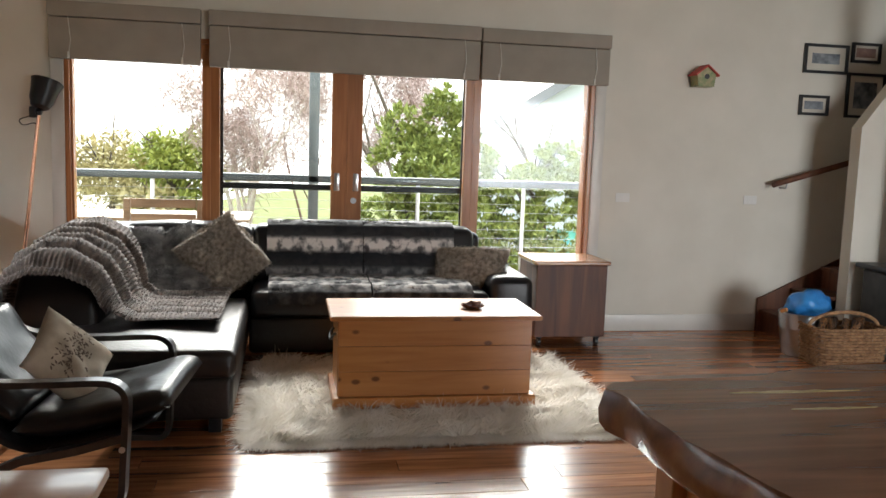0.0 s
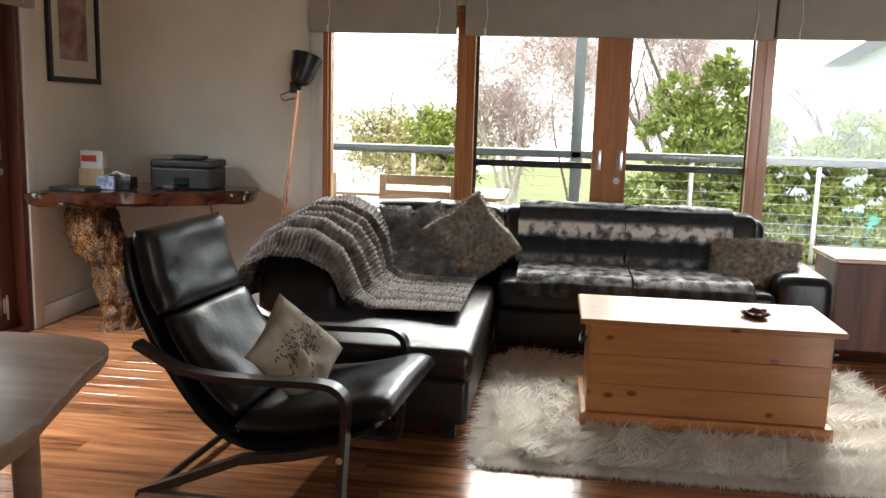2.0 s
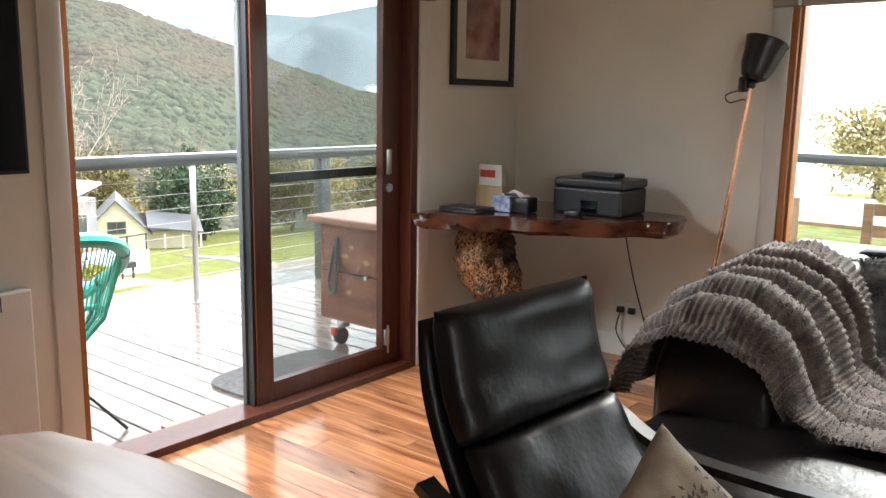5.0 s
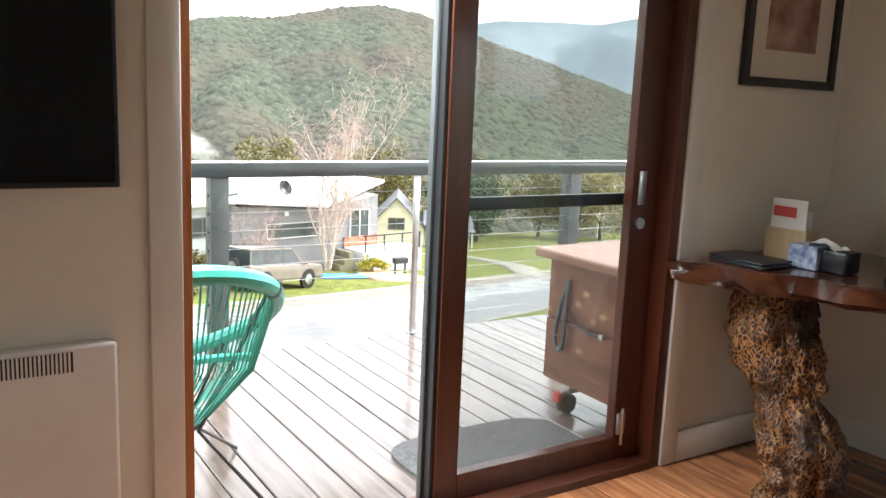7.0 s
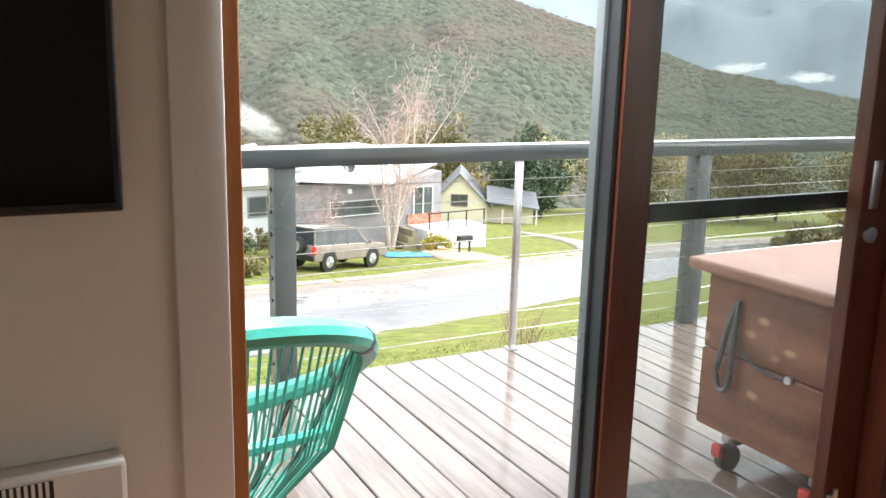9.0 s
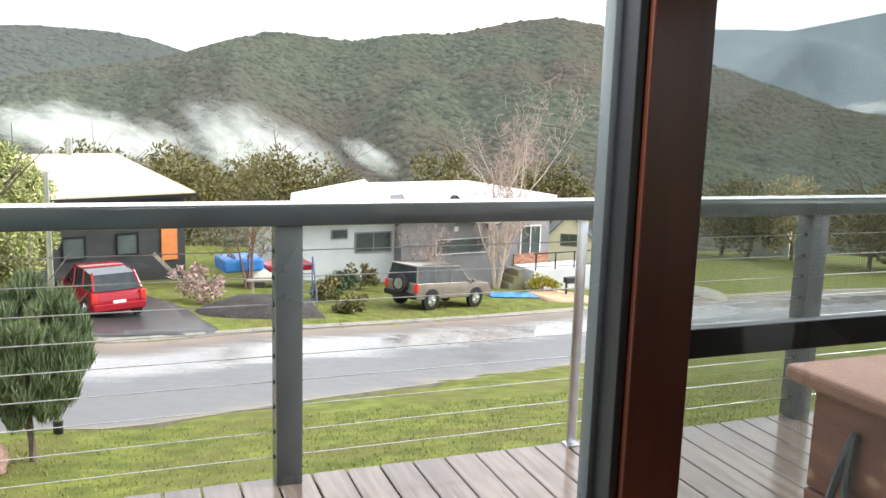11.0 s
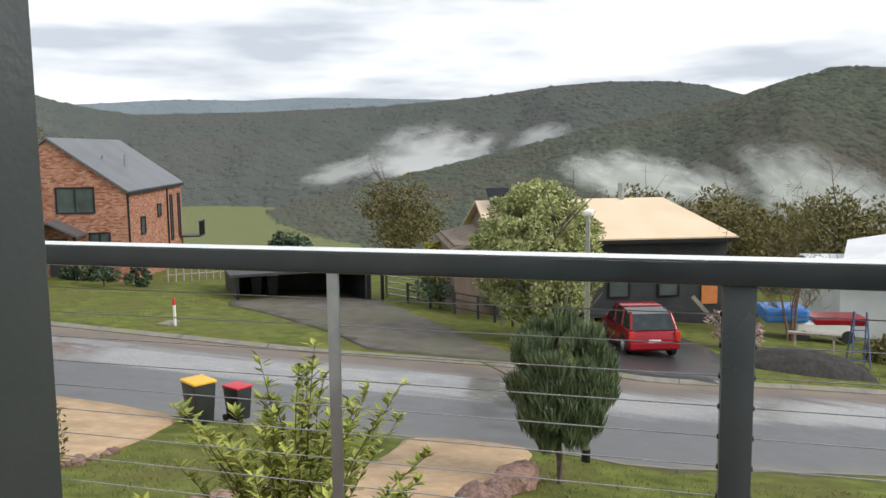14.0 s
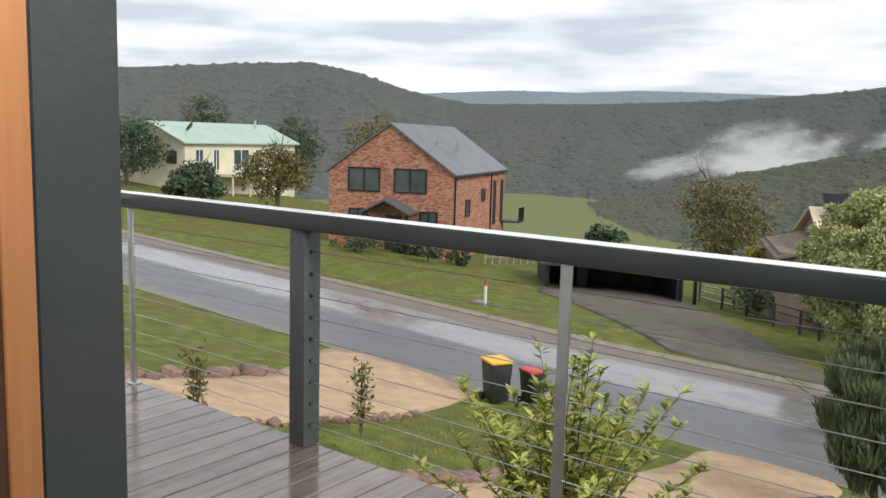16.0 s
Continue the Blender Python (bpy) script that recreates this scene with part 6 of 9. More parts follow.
NEAR_WOOD = hill_colour("near_forest", (0.04, 0.05, 0.034), (0.088, 0.098, 0.068), (0.078, 0.066, 0.05), 0.008)
MID_WOOD = hill_colour("middle_forest", (0.045, 0.056, 0.05), (0.088, 0.098, 0.085), (0.068, 0.07, 0.064), 0.004)
# distance haze on the far ridges is put into this blue base colour
FAR_WOOD_HAZED = hill_colour("far_forest_haze_tint", (0.15, 0.185, 0.21), (0.17, 0.205, 0.23), (0.16, 0.195, 0.22), 0.002)
ridge("hill_near", "steep dark green forested hill across the valley", [(28, -1.5), (36, -0.8), (42, 0.4), (44.7, 0.8), (52.6, 3.5), (57, 4.8), (59.5, 5.7), (62.3, 6.2), (65, 5.9), (69.2, 5.0), (72, 4.9), (76, 4.3), (79, 4.6), (81, 4.7), (83.5, 4.1), (87, 3.0), (90, 2.4), (94.7, 1.6), (101.4, -0.1), (109, -1.8), (118, -4.0)], 330, 820, -75, NEAR_WOOD, 42000, 2.7, 3)
ridge("hill_middle", "long grey-green forested ridge", [(76, 2.0), (86, 3.1), (88.5, 3.8), (91, 4.2), (95, 4.3), (98.4, 4.1), (103, 3.5), (110, 2.9), (117, 2.6), (126, 2.4), (128, 2.7), (130.5, 3.2), (134, 4.3), (137, 4.8), (142, 4.5), (149, 3.9), (156, 3.5), (170, 3.0)], 620, 1700, -110, MID_WOOD, 30000, 4.6, 7)
ridge("hill_far", "distant ridge coloured blue-grey for haze", [(98, 2.8), (106, 3.3), (115, 3.5), (119, 3.3), (123.5, 3.35), (129.5, 3.0), (136, 2.9)], 2400, 3200, 0, FAR_WOOD_HAZED, 5000, 5, 9)
ridge("hill_north", "mountain side with haze put into its blue colour", [(20, 0.0), (25, 3.5), (30, 6.6), (36, 6.9), (42.6, 6.4), (47.7, 5.4), (50, 5.5), (54, 5.5), (60, 4.5), (66, 3.5)], 900, 2200, -120, FAR_WOOD_HAZED, 80, 3.0, 11)

# ---- mist ----
def mist_of(name, share, scale):
    m, n, l, p = shader(name, 1.0, 0, 0)
    out = n["Material Output"]
    p.inputs["Base Color"].default_value = (0.9, 0.92, 0.93, 1)
    co = n.new("ShaderNodeTexCoord")
    t = n.new("ShaderNodeTexNoise")
    t.inputs["Scale"].default_value, t.inputs["Detail"].default_value, t.inputs["Roughness"].default_value = scale, 7, 0.55
    l.new(co.outputs["Object"], t.inputs["Vector"])
    g = n.new("ShaderNodeTexGradient")
    g.gradient_type = "SPHERICAL"
    l.new(co.outputs["Object"], g.inputs["Vector"])
    a = n.new("ShaderNodeMath")
    a.operation = "MULTIPLY_ADD"
    l.new(t.outputs["Fac"], a.inputs[0])
    a.inputs[1].default_value, a.inputs[2].default_value = 1.7, -1.0
    b = n.new("ShaderNodeMath")
    b.operation = "MULTIPLY_ADD"
    l.new(g.outputs["Fac"], b.inputs[0])
    b.inputs[1].default_value = 1.45
    l.new(a.outputs["Value"], b.inputs[2])
    r = n.new("ShaderNodeMapRange")
    r.inputs["From Min"].default_value, r.inputs["From Max"].default_value, r.inputs["To Max"].default_value = 0.0, 0.95, share
    l.new(b.outputs["Value"], r.inputs["Value"])
    e = n.new("ShaderNodeMath")
    e.operation = "MULTIPLY"
    e2 = n.new("ShaderNodeMapRange")
    e2.inputs["From Max"].default_value = 0.25
    l.new(g.outputs["Fac"], e2.inputs["Value"])
    l.new(r.outputs["Result"], e.inputs[0])
    l.new(e2.outputs["Result"], e.inputs[1])
    tr = n.new("ShaderNodeBsdfTransparent")
    mx = n.new("ShaderNodeMixShader")
    l.new(e.outputs["Value"], mx.inputs["Fac"])
    l.new(tr.outputs["BSDF"], mx.inputs[1])
    l.new(p.outputs["BSDF"], mx.inputs[2])
    l.new(mx.outputs["Shader"], out.inputs["Surface"])
    return m


MIST = mist_of("drifting_mist", 0.8, 2.6)
MIST_THIN = mist_of("thin_mist", 0.5, 1.6)


def mist(head, elev, dist, w, h, tilt, mat, seed):
    bm = bmesh.new()
    grid_mesh(bm, 20, 20, lambda u, v: (2 * u - 1, 0.25 * (2 * u - 1) ** 2 + 0.1 * noise.noise((u * 3, v * 3, seed)), 2 * v - 1))
    ob = part("mist_patch", bm, mat, None, "", 3)
    a = radians(head)
    x, y = EYE[0] - math.sin(a) * dist, EYE[1] + math.cos(a) * dist
    ob.matrix_world = Matrix.Translation((x, y, EYE[2] + dist * math.tan(radians(elev)))) @ pose(0, 0, 0, 0, tilt, head + seed * 0.01) @ Matrix.Diagonal((w, 12, h, 1))
    tagged(ob, "patch of white mist hanging over the forest", "mist", "mist patches")
    ob.visible_shadow = False


for q in ((107.0, -0.6, 860, 90, 40, -6, MIST, 1), (99.5, 0.7, 900, 45, 16, -14, MIST_THIN, 2), (92.5, -2.3, 300, 34, 12, 14, MIST, 3), (95.5, -2.0, 310, 20, 7, 20, MIST_THIN, 4), (82.0, -3.2, 310, 36, 17, 30, MIST, 5), (78.6, -3.4, 320, 24, 10, 35, MIST_THIN, 6), (74.5, -3.3, 330, 16, 6, 30, MIST_THIN, 7), (88, -2.6, 305, 18, 8, 25, MIST_THIN, 8), (43.0, 0.8, 900, 40, 9, -8, MIST, 9), (38.5, 0.4, 900, 30, 8, 0, MIST, 10), (113, -1.5, 850, 50, 14, -10, MIST_THIN, 12)):
    mist(*q)

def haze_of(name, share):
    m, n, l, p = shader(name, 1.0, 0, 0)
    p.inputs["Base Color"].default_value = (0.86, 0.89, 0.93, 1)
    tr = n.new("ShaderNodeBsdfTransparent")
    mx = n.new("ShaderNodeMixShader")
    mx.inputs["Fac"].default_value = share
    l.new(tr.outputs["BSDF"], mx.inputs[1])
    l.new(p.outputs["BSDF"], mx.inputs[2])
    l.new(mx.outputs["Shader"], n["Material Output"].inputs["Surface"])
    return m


# a pale see-through sheet added across the valley to wash out the hills like haze
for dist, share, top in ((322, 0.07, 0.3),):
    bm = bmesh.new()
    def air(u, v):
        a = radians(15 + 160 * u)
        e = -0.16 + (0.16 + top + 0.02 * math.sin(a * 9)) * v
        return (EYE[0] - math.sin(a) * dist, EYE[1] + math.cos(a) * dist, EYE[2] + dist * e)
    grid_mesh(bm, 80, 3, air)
    ob = part("valley_haze", bm, haze_of("haze_sheet", share), None, "", 3)
    tagged(ob, "pale see-through sheet added to imitate valley haze", "haze", "", "stuff")
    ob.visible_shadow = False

# ---- surfaces laid on the ground ----
def patch(name, label, pts, mat, lift=0.05, category="path", cell=0.8, drop=0.0):
    """A sheet of another surface that follows the slope inside an outline."""
    bm = bmesh.new()
    vs = [bm.verts.new((x, y, 0)) for x, y in smooth_line(pts + [pts[0]], 3)[:-1]]
    bm.faces.new(vs)
    x0, x1, y0, y1 = min(v.co.x for v in vs), max(v.co.x for v in vs), min(v.co.y for v in vs), max(v.co.y for v in vs)
    k = x0 + cell
    while k < x1:
        bmesh.ops.bisect_plane(bm, geom=bm.verts[:] + bm.edges[:] + bm.faces[:], plane_co=(k, 0, 0), plane_no=(1, 0, 0))
        k += cell
    k = y0 + cell
    while k < y1:
        bmesh.ops.bisect_plane(bm, geom=bm.verts[:] + bm.edges[:] + bm.faces[:], plane_co=(0, k, 0), plane_no=(0, 1, 0))
        k += cell
    for v in bm.verts:
        v.co.z = ground_z(v.co.x, v.co.y) + lift + 0.01 * noise.noise(v.co * 0.9)
    bmesh.ops.recalc_face_normals(bm, faces=bm.faces[:])
    if bm.faces[:][0].normal.z < 0:
        bmesh.ops.reverse_faces(bm, faces=bm.faces[:])
    rim = bmesh.ops.extrude_edge_only(bm, edges=[e for e in bm.edges if e.is_boundary])
    for v in rim["geom"]:
        if isinstance(v, bmesh.types.BMVert):
            v.co.z -= 0.3
    return tagged(part(name, bm, mat, None, "", 3), label, category, "", "structure")


patch("gravel_drive", "orange crushed gravel drive", [(-7, -7.6), (-10, -8.1), (-14, -8.7), (-18.3, -11.2), (-18.4, -6.6), (-17, -5.7), (-14.5, -5.1), (-11.4, -4.9), (-9.3, -5.2), (-7, -5.6)], GRAVEL, 0.06)
patch("gravel_path", "orange crushed gravel drive beside the lawn", [(-5.5, -1.2), (-9.3, -2.0), (-11.8, -1.4), (-14, -0.5), (-17, -0.4), (-18.8, -0.4), (-18.95, 2.0), (-17, 2.2), (-14, 1.9), (-11, 2.4), (-8, 3), (-5.5, 3)], GRAVEL, 0.06)
patch("driveway_carport", "grey gravel driveway to a carport", [(-26.3, -4.4), (-29, -7), (-32, -11), (-34.4, -14.2), (-40, -12), (-38.8, -8.6), (-33, -4), (-29, -1.2), (-26.3, 0.6)], GRAVEL_GREY, 0.06, "driveway")
patch("driveway_red_car", "dark asphalt driveway", [(-26.35, 2.7), (-30, 2.3), (-35, 1.2), (-37, 4), (-33, 6.2), (-29.5, 6.9), (-27.2, 7.1), (-26.6, 4.5)], BLACKTOP, 0.06, "driveway")
patch("path_far", "pale concrete footpath", [(-39, 34), (-44, 36.5), (-50, 37), (-50, 38), (-43, 38), (-38.6, 36)], CONCRETE, 0.08)
patch("verge_dirt", "brown dirt verge", [(-36.5, 23.5), (-41, 24.6), (-41, 26.5), (-36, 27)], GRAVEL, 0.05)
# kerbs: long concrete lips on both sides of the road
for side, nm in ((-1, "kerb_west"), (1, "kerb_east")):
    kerb = tagged(new(nm), "worn concrete kerb", "kerb", "", "structure")
    for i in range(40):
        y0, y1 = -62 + i * 3.2, -62 + i * 3.2 + 3.18
        bm = bmesh.new()
        prev = None
        for k in range(4):
            y = y0 + (y1 - y0) * k / 3
            x = bend(y) + side * 3.45
            z = road_z(y)
            row = [bm.verts.new(q) for q in ((x - 0.14, y, z - 0.2), (x - 0.13, y, z + 0.125 + (0.0 if side < 0 else -0.07)), (x + 0.13, y, z + 0.125 - (0.07 if side < 0 else 0.0)), (x + 0.14, y, z - 0.2))]
            if prev:
                for a in range(3):
                    bm.faces.new((prev[a], row[a], row[a + 1], prev[a + 1]))
            prev = row
        bmesh.ops.recalc_face_normals(bm, faces=bm.faces[:])
        part("kerb_stone", bm, CONCRETE, kerb, "", 0)

# ---- rocks ----
rng = random.Random(23)
rocks = []
for k in range(6):
    bm = bmesh.new()
    ball(bm, (0, 0, 0), 1.0, 2)
    for v in bm.verts:
        v.co = Vector((v.co.x, v.co.y * 0.75, v.co.z * 0.62)) * (1 + 0.35 * noise.noise(v.co * 1.7 + Vector((k * 9, 0, 0))))
    rocks.append(mesh_of("rock", bm, ROCK, 0.5))
def rock_row(label, pts, count, size, spread=0.25):
    row = thing("rock_border", label, "rock border")
    for i in range(count):
        t = (i + rng.uniform(0, 0.8)) / count * (len(pts) - 1)
        a, b = pts[min(int(t), len(pts) - 2)], pts[min(int(t), len(pts) - 2) + 1]
        u = t - min(int(t), len(pts) - 2)
        x, y = a[0] + (b[0] - a[0]) * u + rng.uniform(-spread, spread), a[1] + (b[1] - a[1]) * u + rng.uniform(-spread, spread)
        s = size * rng.uniform(0.6, 1.4)
        ob = new("rock", rocks[rng.randint(0, 5)])
        ob.parent = row
        ob.matrix_world = pose(x, y, ground_z(x, y) + s * 0.25, rng.uniform(-15, 15), rng.uniform(-15, 15), rng.uniform(0, 360)) @ Matrix.Diagonal((s, s, s, 1))
rock_row("border of rough red-brown rocks beside the gravel", [(-7.5, -8.3), (-10, -8.4), (-14.2, -8.9)], 62, 0.17, 0.3)
rock_row("low border of small broken rocks along the lawn", [(-8.5, -5.2), (-11.4, -4.8), (-14.9, -5.0)], 50, 0.11, 0.16)
rock_row("edging of large grey boulders by the gravel", [(-13.2, 2.3), (-15.5, 2.5), (-17.3, 2.5)], 9, 0.36, 0.15)
cap = thing("stone_edging", "long flat red-brown stones edging the lawn", "stone edging")
for k in range(11):
    t = k / 10
    x = -7.4 - 6.3 * t
    y = -2.35 + 0.35 * math.sin(t * 3) + 1.25 * t
    bm = bmesh.new()
    box(bm, -0.36, 0.36, -0.16, 0.16, -0.1, 0.13, 0.05)
    for v in bm.verts:
        v.co += Vector((noise.noise(v.co * 4 + Vector((k, 0, 0))), noise.noise(v.co * 4 + Vector((0, k, 0))), noise.noise(v.co * 4))) * 0.05
    ob = part("edging_stone", bm, ROCK, cap, "", 0.6)
    ob.matrix_world = pose(x, y, ground_z(x, y) + 0.04, 0, 4, 170 - 12 * math.cos(t * 3) + rng.uniform(-4, 4))

# ---- plants near the deck ----
leafy_tree("round_bush", "clipped round dark green bush on a short stem", -16.4, 3.15, 3.3, 0.98, LEAF_NEEDLE, 0.3, 26000, 190, 41, 0.2, TRUNK, 0.07, cat="bush", aspect=0.07, rise=0.85, shell=True)
bush = thing("leafy_shrub", "lime green leafy shrub growing below the deck", "shrub", at=pose(-8.7, 1.65, ground_z(-8.7, 1.65) - 0.05))
rng = random.Random(77)
bm = bmesh.new()
bl = bmesh.new()
for k in range(50):
    a, lean = rng.uniform(0, 6.28), rng.uniform(0.12, 1.0)
    h = rng.uniform(1.6, 2.65) * (1.05 - 0.35 * lean)
    pts = [Vector((0.08 * math.cos(a), 0.08 * math.sin(a), 0))]
    for i in range(1, 8):
        s = i / 7
        pts.append(Vector((math.cos(a) * lean * (s ** 1.2) * 1.45 + rng.uniform(-0.03, 0.03), math.sin(a) * lean * (s ** 1.2) * 1.45 + rng.uniform(-0.03, 0.03), h * s)))
    tube(bm, pts, [0.014 * (1 - 0.75 * i / 7) for i in range(8)], 4)
    for i in range(2, 8):
        for j in range(17):
            p = pts[i - 1].lerp(pts[i], rng.random())
            b = rng.uniform(0, 6.28)
            d = Vector((math.cos(b), math.sin(b), rng.uniform(0.1, 1.0))).normalized()
            ln, wd = rng.uniform(0.1, 0.17), 0.028
            w = d.cross(Vector((0, 0, 1))).normalized() * wd
            up = Vector((0, 0, 0.012))
            q = [p, p + d * ln * 0.45 + w + up, p + d * ln, p + d * ln * 0.45 - w + up]
            bl.faces.new([bl.verts.new(c) for c in q])
part("stem", bm, TRUNK, bush)
part("foliage", bl, LEAF_LIME, bush, "", 0)


def sapling(x, y, h, seed):
    rng = random.Random(seed)
    ob = thing("sapling", "young reddish-green sapling in the lawn", "sapling", "saplings", at=pose(x, y, ground_z(x, y) - 0.03))
    bm = bmesh.new()
    bl = bmesh.new()
    for k in range(5):
        a, lean = rng.uniform(0, 6.28), rng.uniform(0.02, 0.2)
        hh = h * rng.uniform(0.7, 1.0)
        tube(bm, [(math.cos(a) * lean * s, math.sin(a) * lean * s, hh * s) for s in (0, 0.35, 0.7, 1.0)], [0.014, 0.01, 0.007, 0.004], 4)
        for j in range(60):
            s = rng.uniform(0.25, 1.0)
            p = Vector((math.cos(a) * lean * s, math.sin(a) * lean * s, hh * s))
            leaves(bl, p, (0.16, 0.16, 0.1), 1, 0.12, rng, 0.2, 0.35)
    part("stem", bm, TRUNK, ob)
    part("leaves", bl, LEAF_OLIVE, ob, "", 0)


sapling(-9.3, -4.95, 1.35, 3)
sapling(-11.75, -3.85, 1.4, 5)
rng = random.Random(9)
dead = thing("dead_shrub", "bare brown stalks of a dead shrub", "shrub", at=pose(-14.6, 13.5, ground_z(-14.6, 13.5) - 0.05))
bm = bmesh.new()
for k in range(16):
    a = rng.uniform(0, 6.28)
    limbs(bm, (0.15 * math.cos(a), 0.15 * math.sin(a), 0), (0.4 * math.cos(a), 0.4 * math.sin(a), 1), 0.8, 0.012, 1, rng, 0.5, None, 4)
part("stalks", bm, TWIG, dead)

# ---- blades of grass on the slope below the deck ----
rs = np.random.RandomState(91)
gx, gy = rs.uniform(-19.0, -6.0, 60000), rs.uniform(-5.0, 26.0, 60000)
gx[40000:] = rs.uniform(-36.0, -26.5, 20000)
gy[40000:] = rs.uniform(-30.0, 22.0, 20000)
keep = [i for i in range(60000) if (gx[i] > -20 and not (gy[i] < 2.4 and gy[i] > -1.6)) and gx[i] > bend(gy[i]) + 3.7 or gx[i] < bend(gy[i]) - 3.7 and not (2.2 < gy[i] < 7.4 or -14.2 < gy[i] < 0.6)]
verts, faces = [], []
for i in keep:
    x, y = gx[i], gy[i]
    z, h, a = ground_z(x, y) - 0.01, rs.uniform(0.03, 0.085), rs.uniform(0, 6.28)
    w = rs.uniform(0.008, 0.018)
    c, s_ = math.cos(a) * w, math.sin(a) * w
    lx, ly = rs.uniform(-0.04, 0.04, 2)
    k = len(verts)
    verts += [(x - c, y - s_, z), (x + c, y + s_, z), (x + lx, y + ly, z + h)]
    faces.append((k, k + 1, k + 2))
me = bpy.data.meshes.new("grass")
me.from_pydata(verts, [], faces)
me.materials.append(foliage("grass_blades", (0.14, 0.16, 0.04), (0.25, 0.25, 0.08), 0.7))
tagged(new("grass", me), "short wet green grass with straw-coloured tufts", "grass", "", "stuff")
# ---- houses ----
def brick_of(name):
    m, n, l, p = shader(name, 0.85, 0, 0.2)
    co = n.new("ShaderNodeTexCoord")
    mp = n.new("ShaderNodeMapping")
    mp.inputs["Rotation"].default_value = (radians(90), 0, 0)
    l.new(co.outputs["Object"], mp.inputs["Vector"])
    b = n.new("ShaderNodeTexBrick")
    b.inputs["Scale"].default_value = 1.0
    b.inputs["Brick Width"].default_value, b.inputs["Row Height"].default_value, b.inputs["Mortar Size"].default_value = 0.24, 0.086, 0.007
    b.inputs["Color1"].default_value, b.inputs["Color2"].default_value = (0.24, 0.07, 0.04, 1), (0.5, 0.26, 0.17, 1)
    b.inputs["Mortar"].default_value = (0.3, 0.22, 0.17, 1)
    ad = n.new("ShaderNodeVectorMath")
    ad.operation = "ADD"
    sep = n.new("ShaderNodeSeparateXYZ")
    cmb = n.new("ShaderNodeCombineXYZ")
    sm = n.new("ShaderNodeMath")
    l.new(co.outputs["Object"], sep.inputs["Vector"])
    l.new(sep.outputs["X"], sm.inputs[0])
    l.new(sep.outputs["Y"], sm.inputs[1])
    l.new(sm.outputs["Value"], cmb.inputs["X"])
    l.new(sep.outputs["Z"], cmb.inputs["Y"])
    l.new(cmb.outputs["Vector"], b.inputs["Vector"])
    t = n.new("ShaderNodeTexNoise")
    t.inputs["Scale"].default_value, t.inputs["Detail"].default_value = 5.5, 5
    l.new(cmb.outputs["Vector"], t.inputs["Vector"])
    k = ramp_node(n, [(0.62, (0, 0, 0)), (0.72, (1, 1, 1))])
    l.new(t.outputs["Fac"], k.inputs["Fac"])
    mx = n.new("ShaderNodeMix")
    mx.data_type = "RGBA"
    l.new(k.outputs["Color"], mx.inputs["Factor"])
    l.new(b.outputs["Color"], mx.inputs["A"])
    mx.inputs["B"].default_value = (0.5, 0.38, 0.3, 1)
    l.new(mx.outputs["Result"], p.inputs["Base Color"])
    return m


BRICK = brick_of("recycled_red_brick")
SLATE = coat_of("dark_grey_metal_roof", (0.1, 0.108, 0.12), (0.14, 0.148, 0.16), 0.6, 0.4, 0.2, 0.02, 40)
TANROOF = coat_of("tan_metal_roof", (0.7, 0.53, 0.35), (0.78, 0.6, 0.41), 0.5, 0.35, 0.1, 0.02, 40)
WHITEROOF = coat_of("pale_metal_roof", (0.66, 0.67, 0.68), (0.76, 0.77, 0.78), 0.5, 0.35, 0.2, 0.02, 40)
GREENROOF = coat_of("pale_green_metal_roof", (0.32, 0.44, 0.36), (0.4, 0.5, 0.42), 0.5, 0.5, 0.1, 0.02, 40)
CREAM = coat_of("cream_weatherboard", (0.62, 0.57, 0.42), (0.7, 0.65, 0.5), 1, 0.7, 0, 0.1, 30)
OFFWHITE = coat_of("pale_grey_render", (0.55, 0.58, 0.6), (0.65, 0.67, 0.68), 0.8, 0.8, 0, 0.1, 30)
MIDGREY = coat_of("mid_grey_cladding", (0.2, 0.2, 0.215), (0.26, 0.26, 0.275), 0.8, 0.7, 0, 0.1, 30)
DARKWALL = coat_of("charcoal_cladding", (0.022, 0.024, 0.027), (0.04, 0.042, 0.046), 1, 0.6, 0, 0.1, 30)
BROWNWALL = coat_of("weathered_brown_boards", (0.14, 0.1, 0.075), (0.22, 0.17, 0.13), 2, 0.8, 0, 0.2, 30, stretch=(1, 1, 0.2))
PANE = coat_of("dark_reflecting_pane", (0.05, 0.065, 0.065), (0.1, 0.12, 0.12), 0.8, 0.08, 0, 0, 20)
ORANGE = coat_of("orange_panel", (0.55, 0.18, 0.05), (0.62, 0.22, 0.07), 3, 0.6)
PICKET = coat_of("weathered_grey_timber", (0.24, 0.21, 0.18), (0.36, 0.32, 0.27), 8, 0.85, 0, 0.3, 50)


def flat(name, mat, parent, pts, thick=(0, 0, 0.12), label=""):
    """A plate with the given corners, pulled out by thick."""
    bm = bmesh.new()
    a = [bm.verts.new(p) for p in pts]
    b = [bm.verts.new(Vector(p) + Vector(thick)) for p in pts]
    bm.faces.new(a)
    bm.faces.new(b)
    n = len(pts)
    for i in range(n):
        bm.faces.new((a[i], a[(i + 1) % n], b[(i + 1) % n], b[i]))
    bmesh.ops.recalc_face_normals(bm, faces=bm.faces[:])
    return part(name, bm, mat, parent, label, 0)


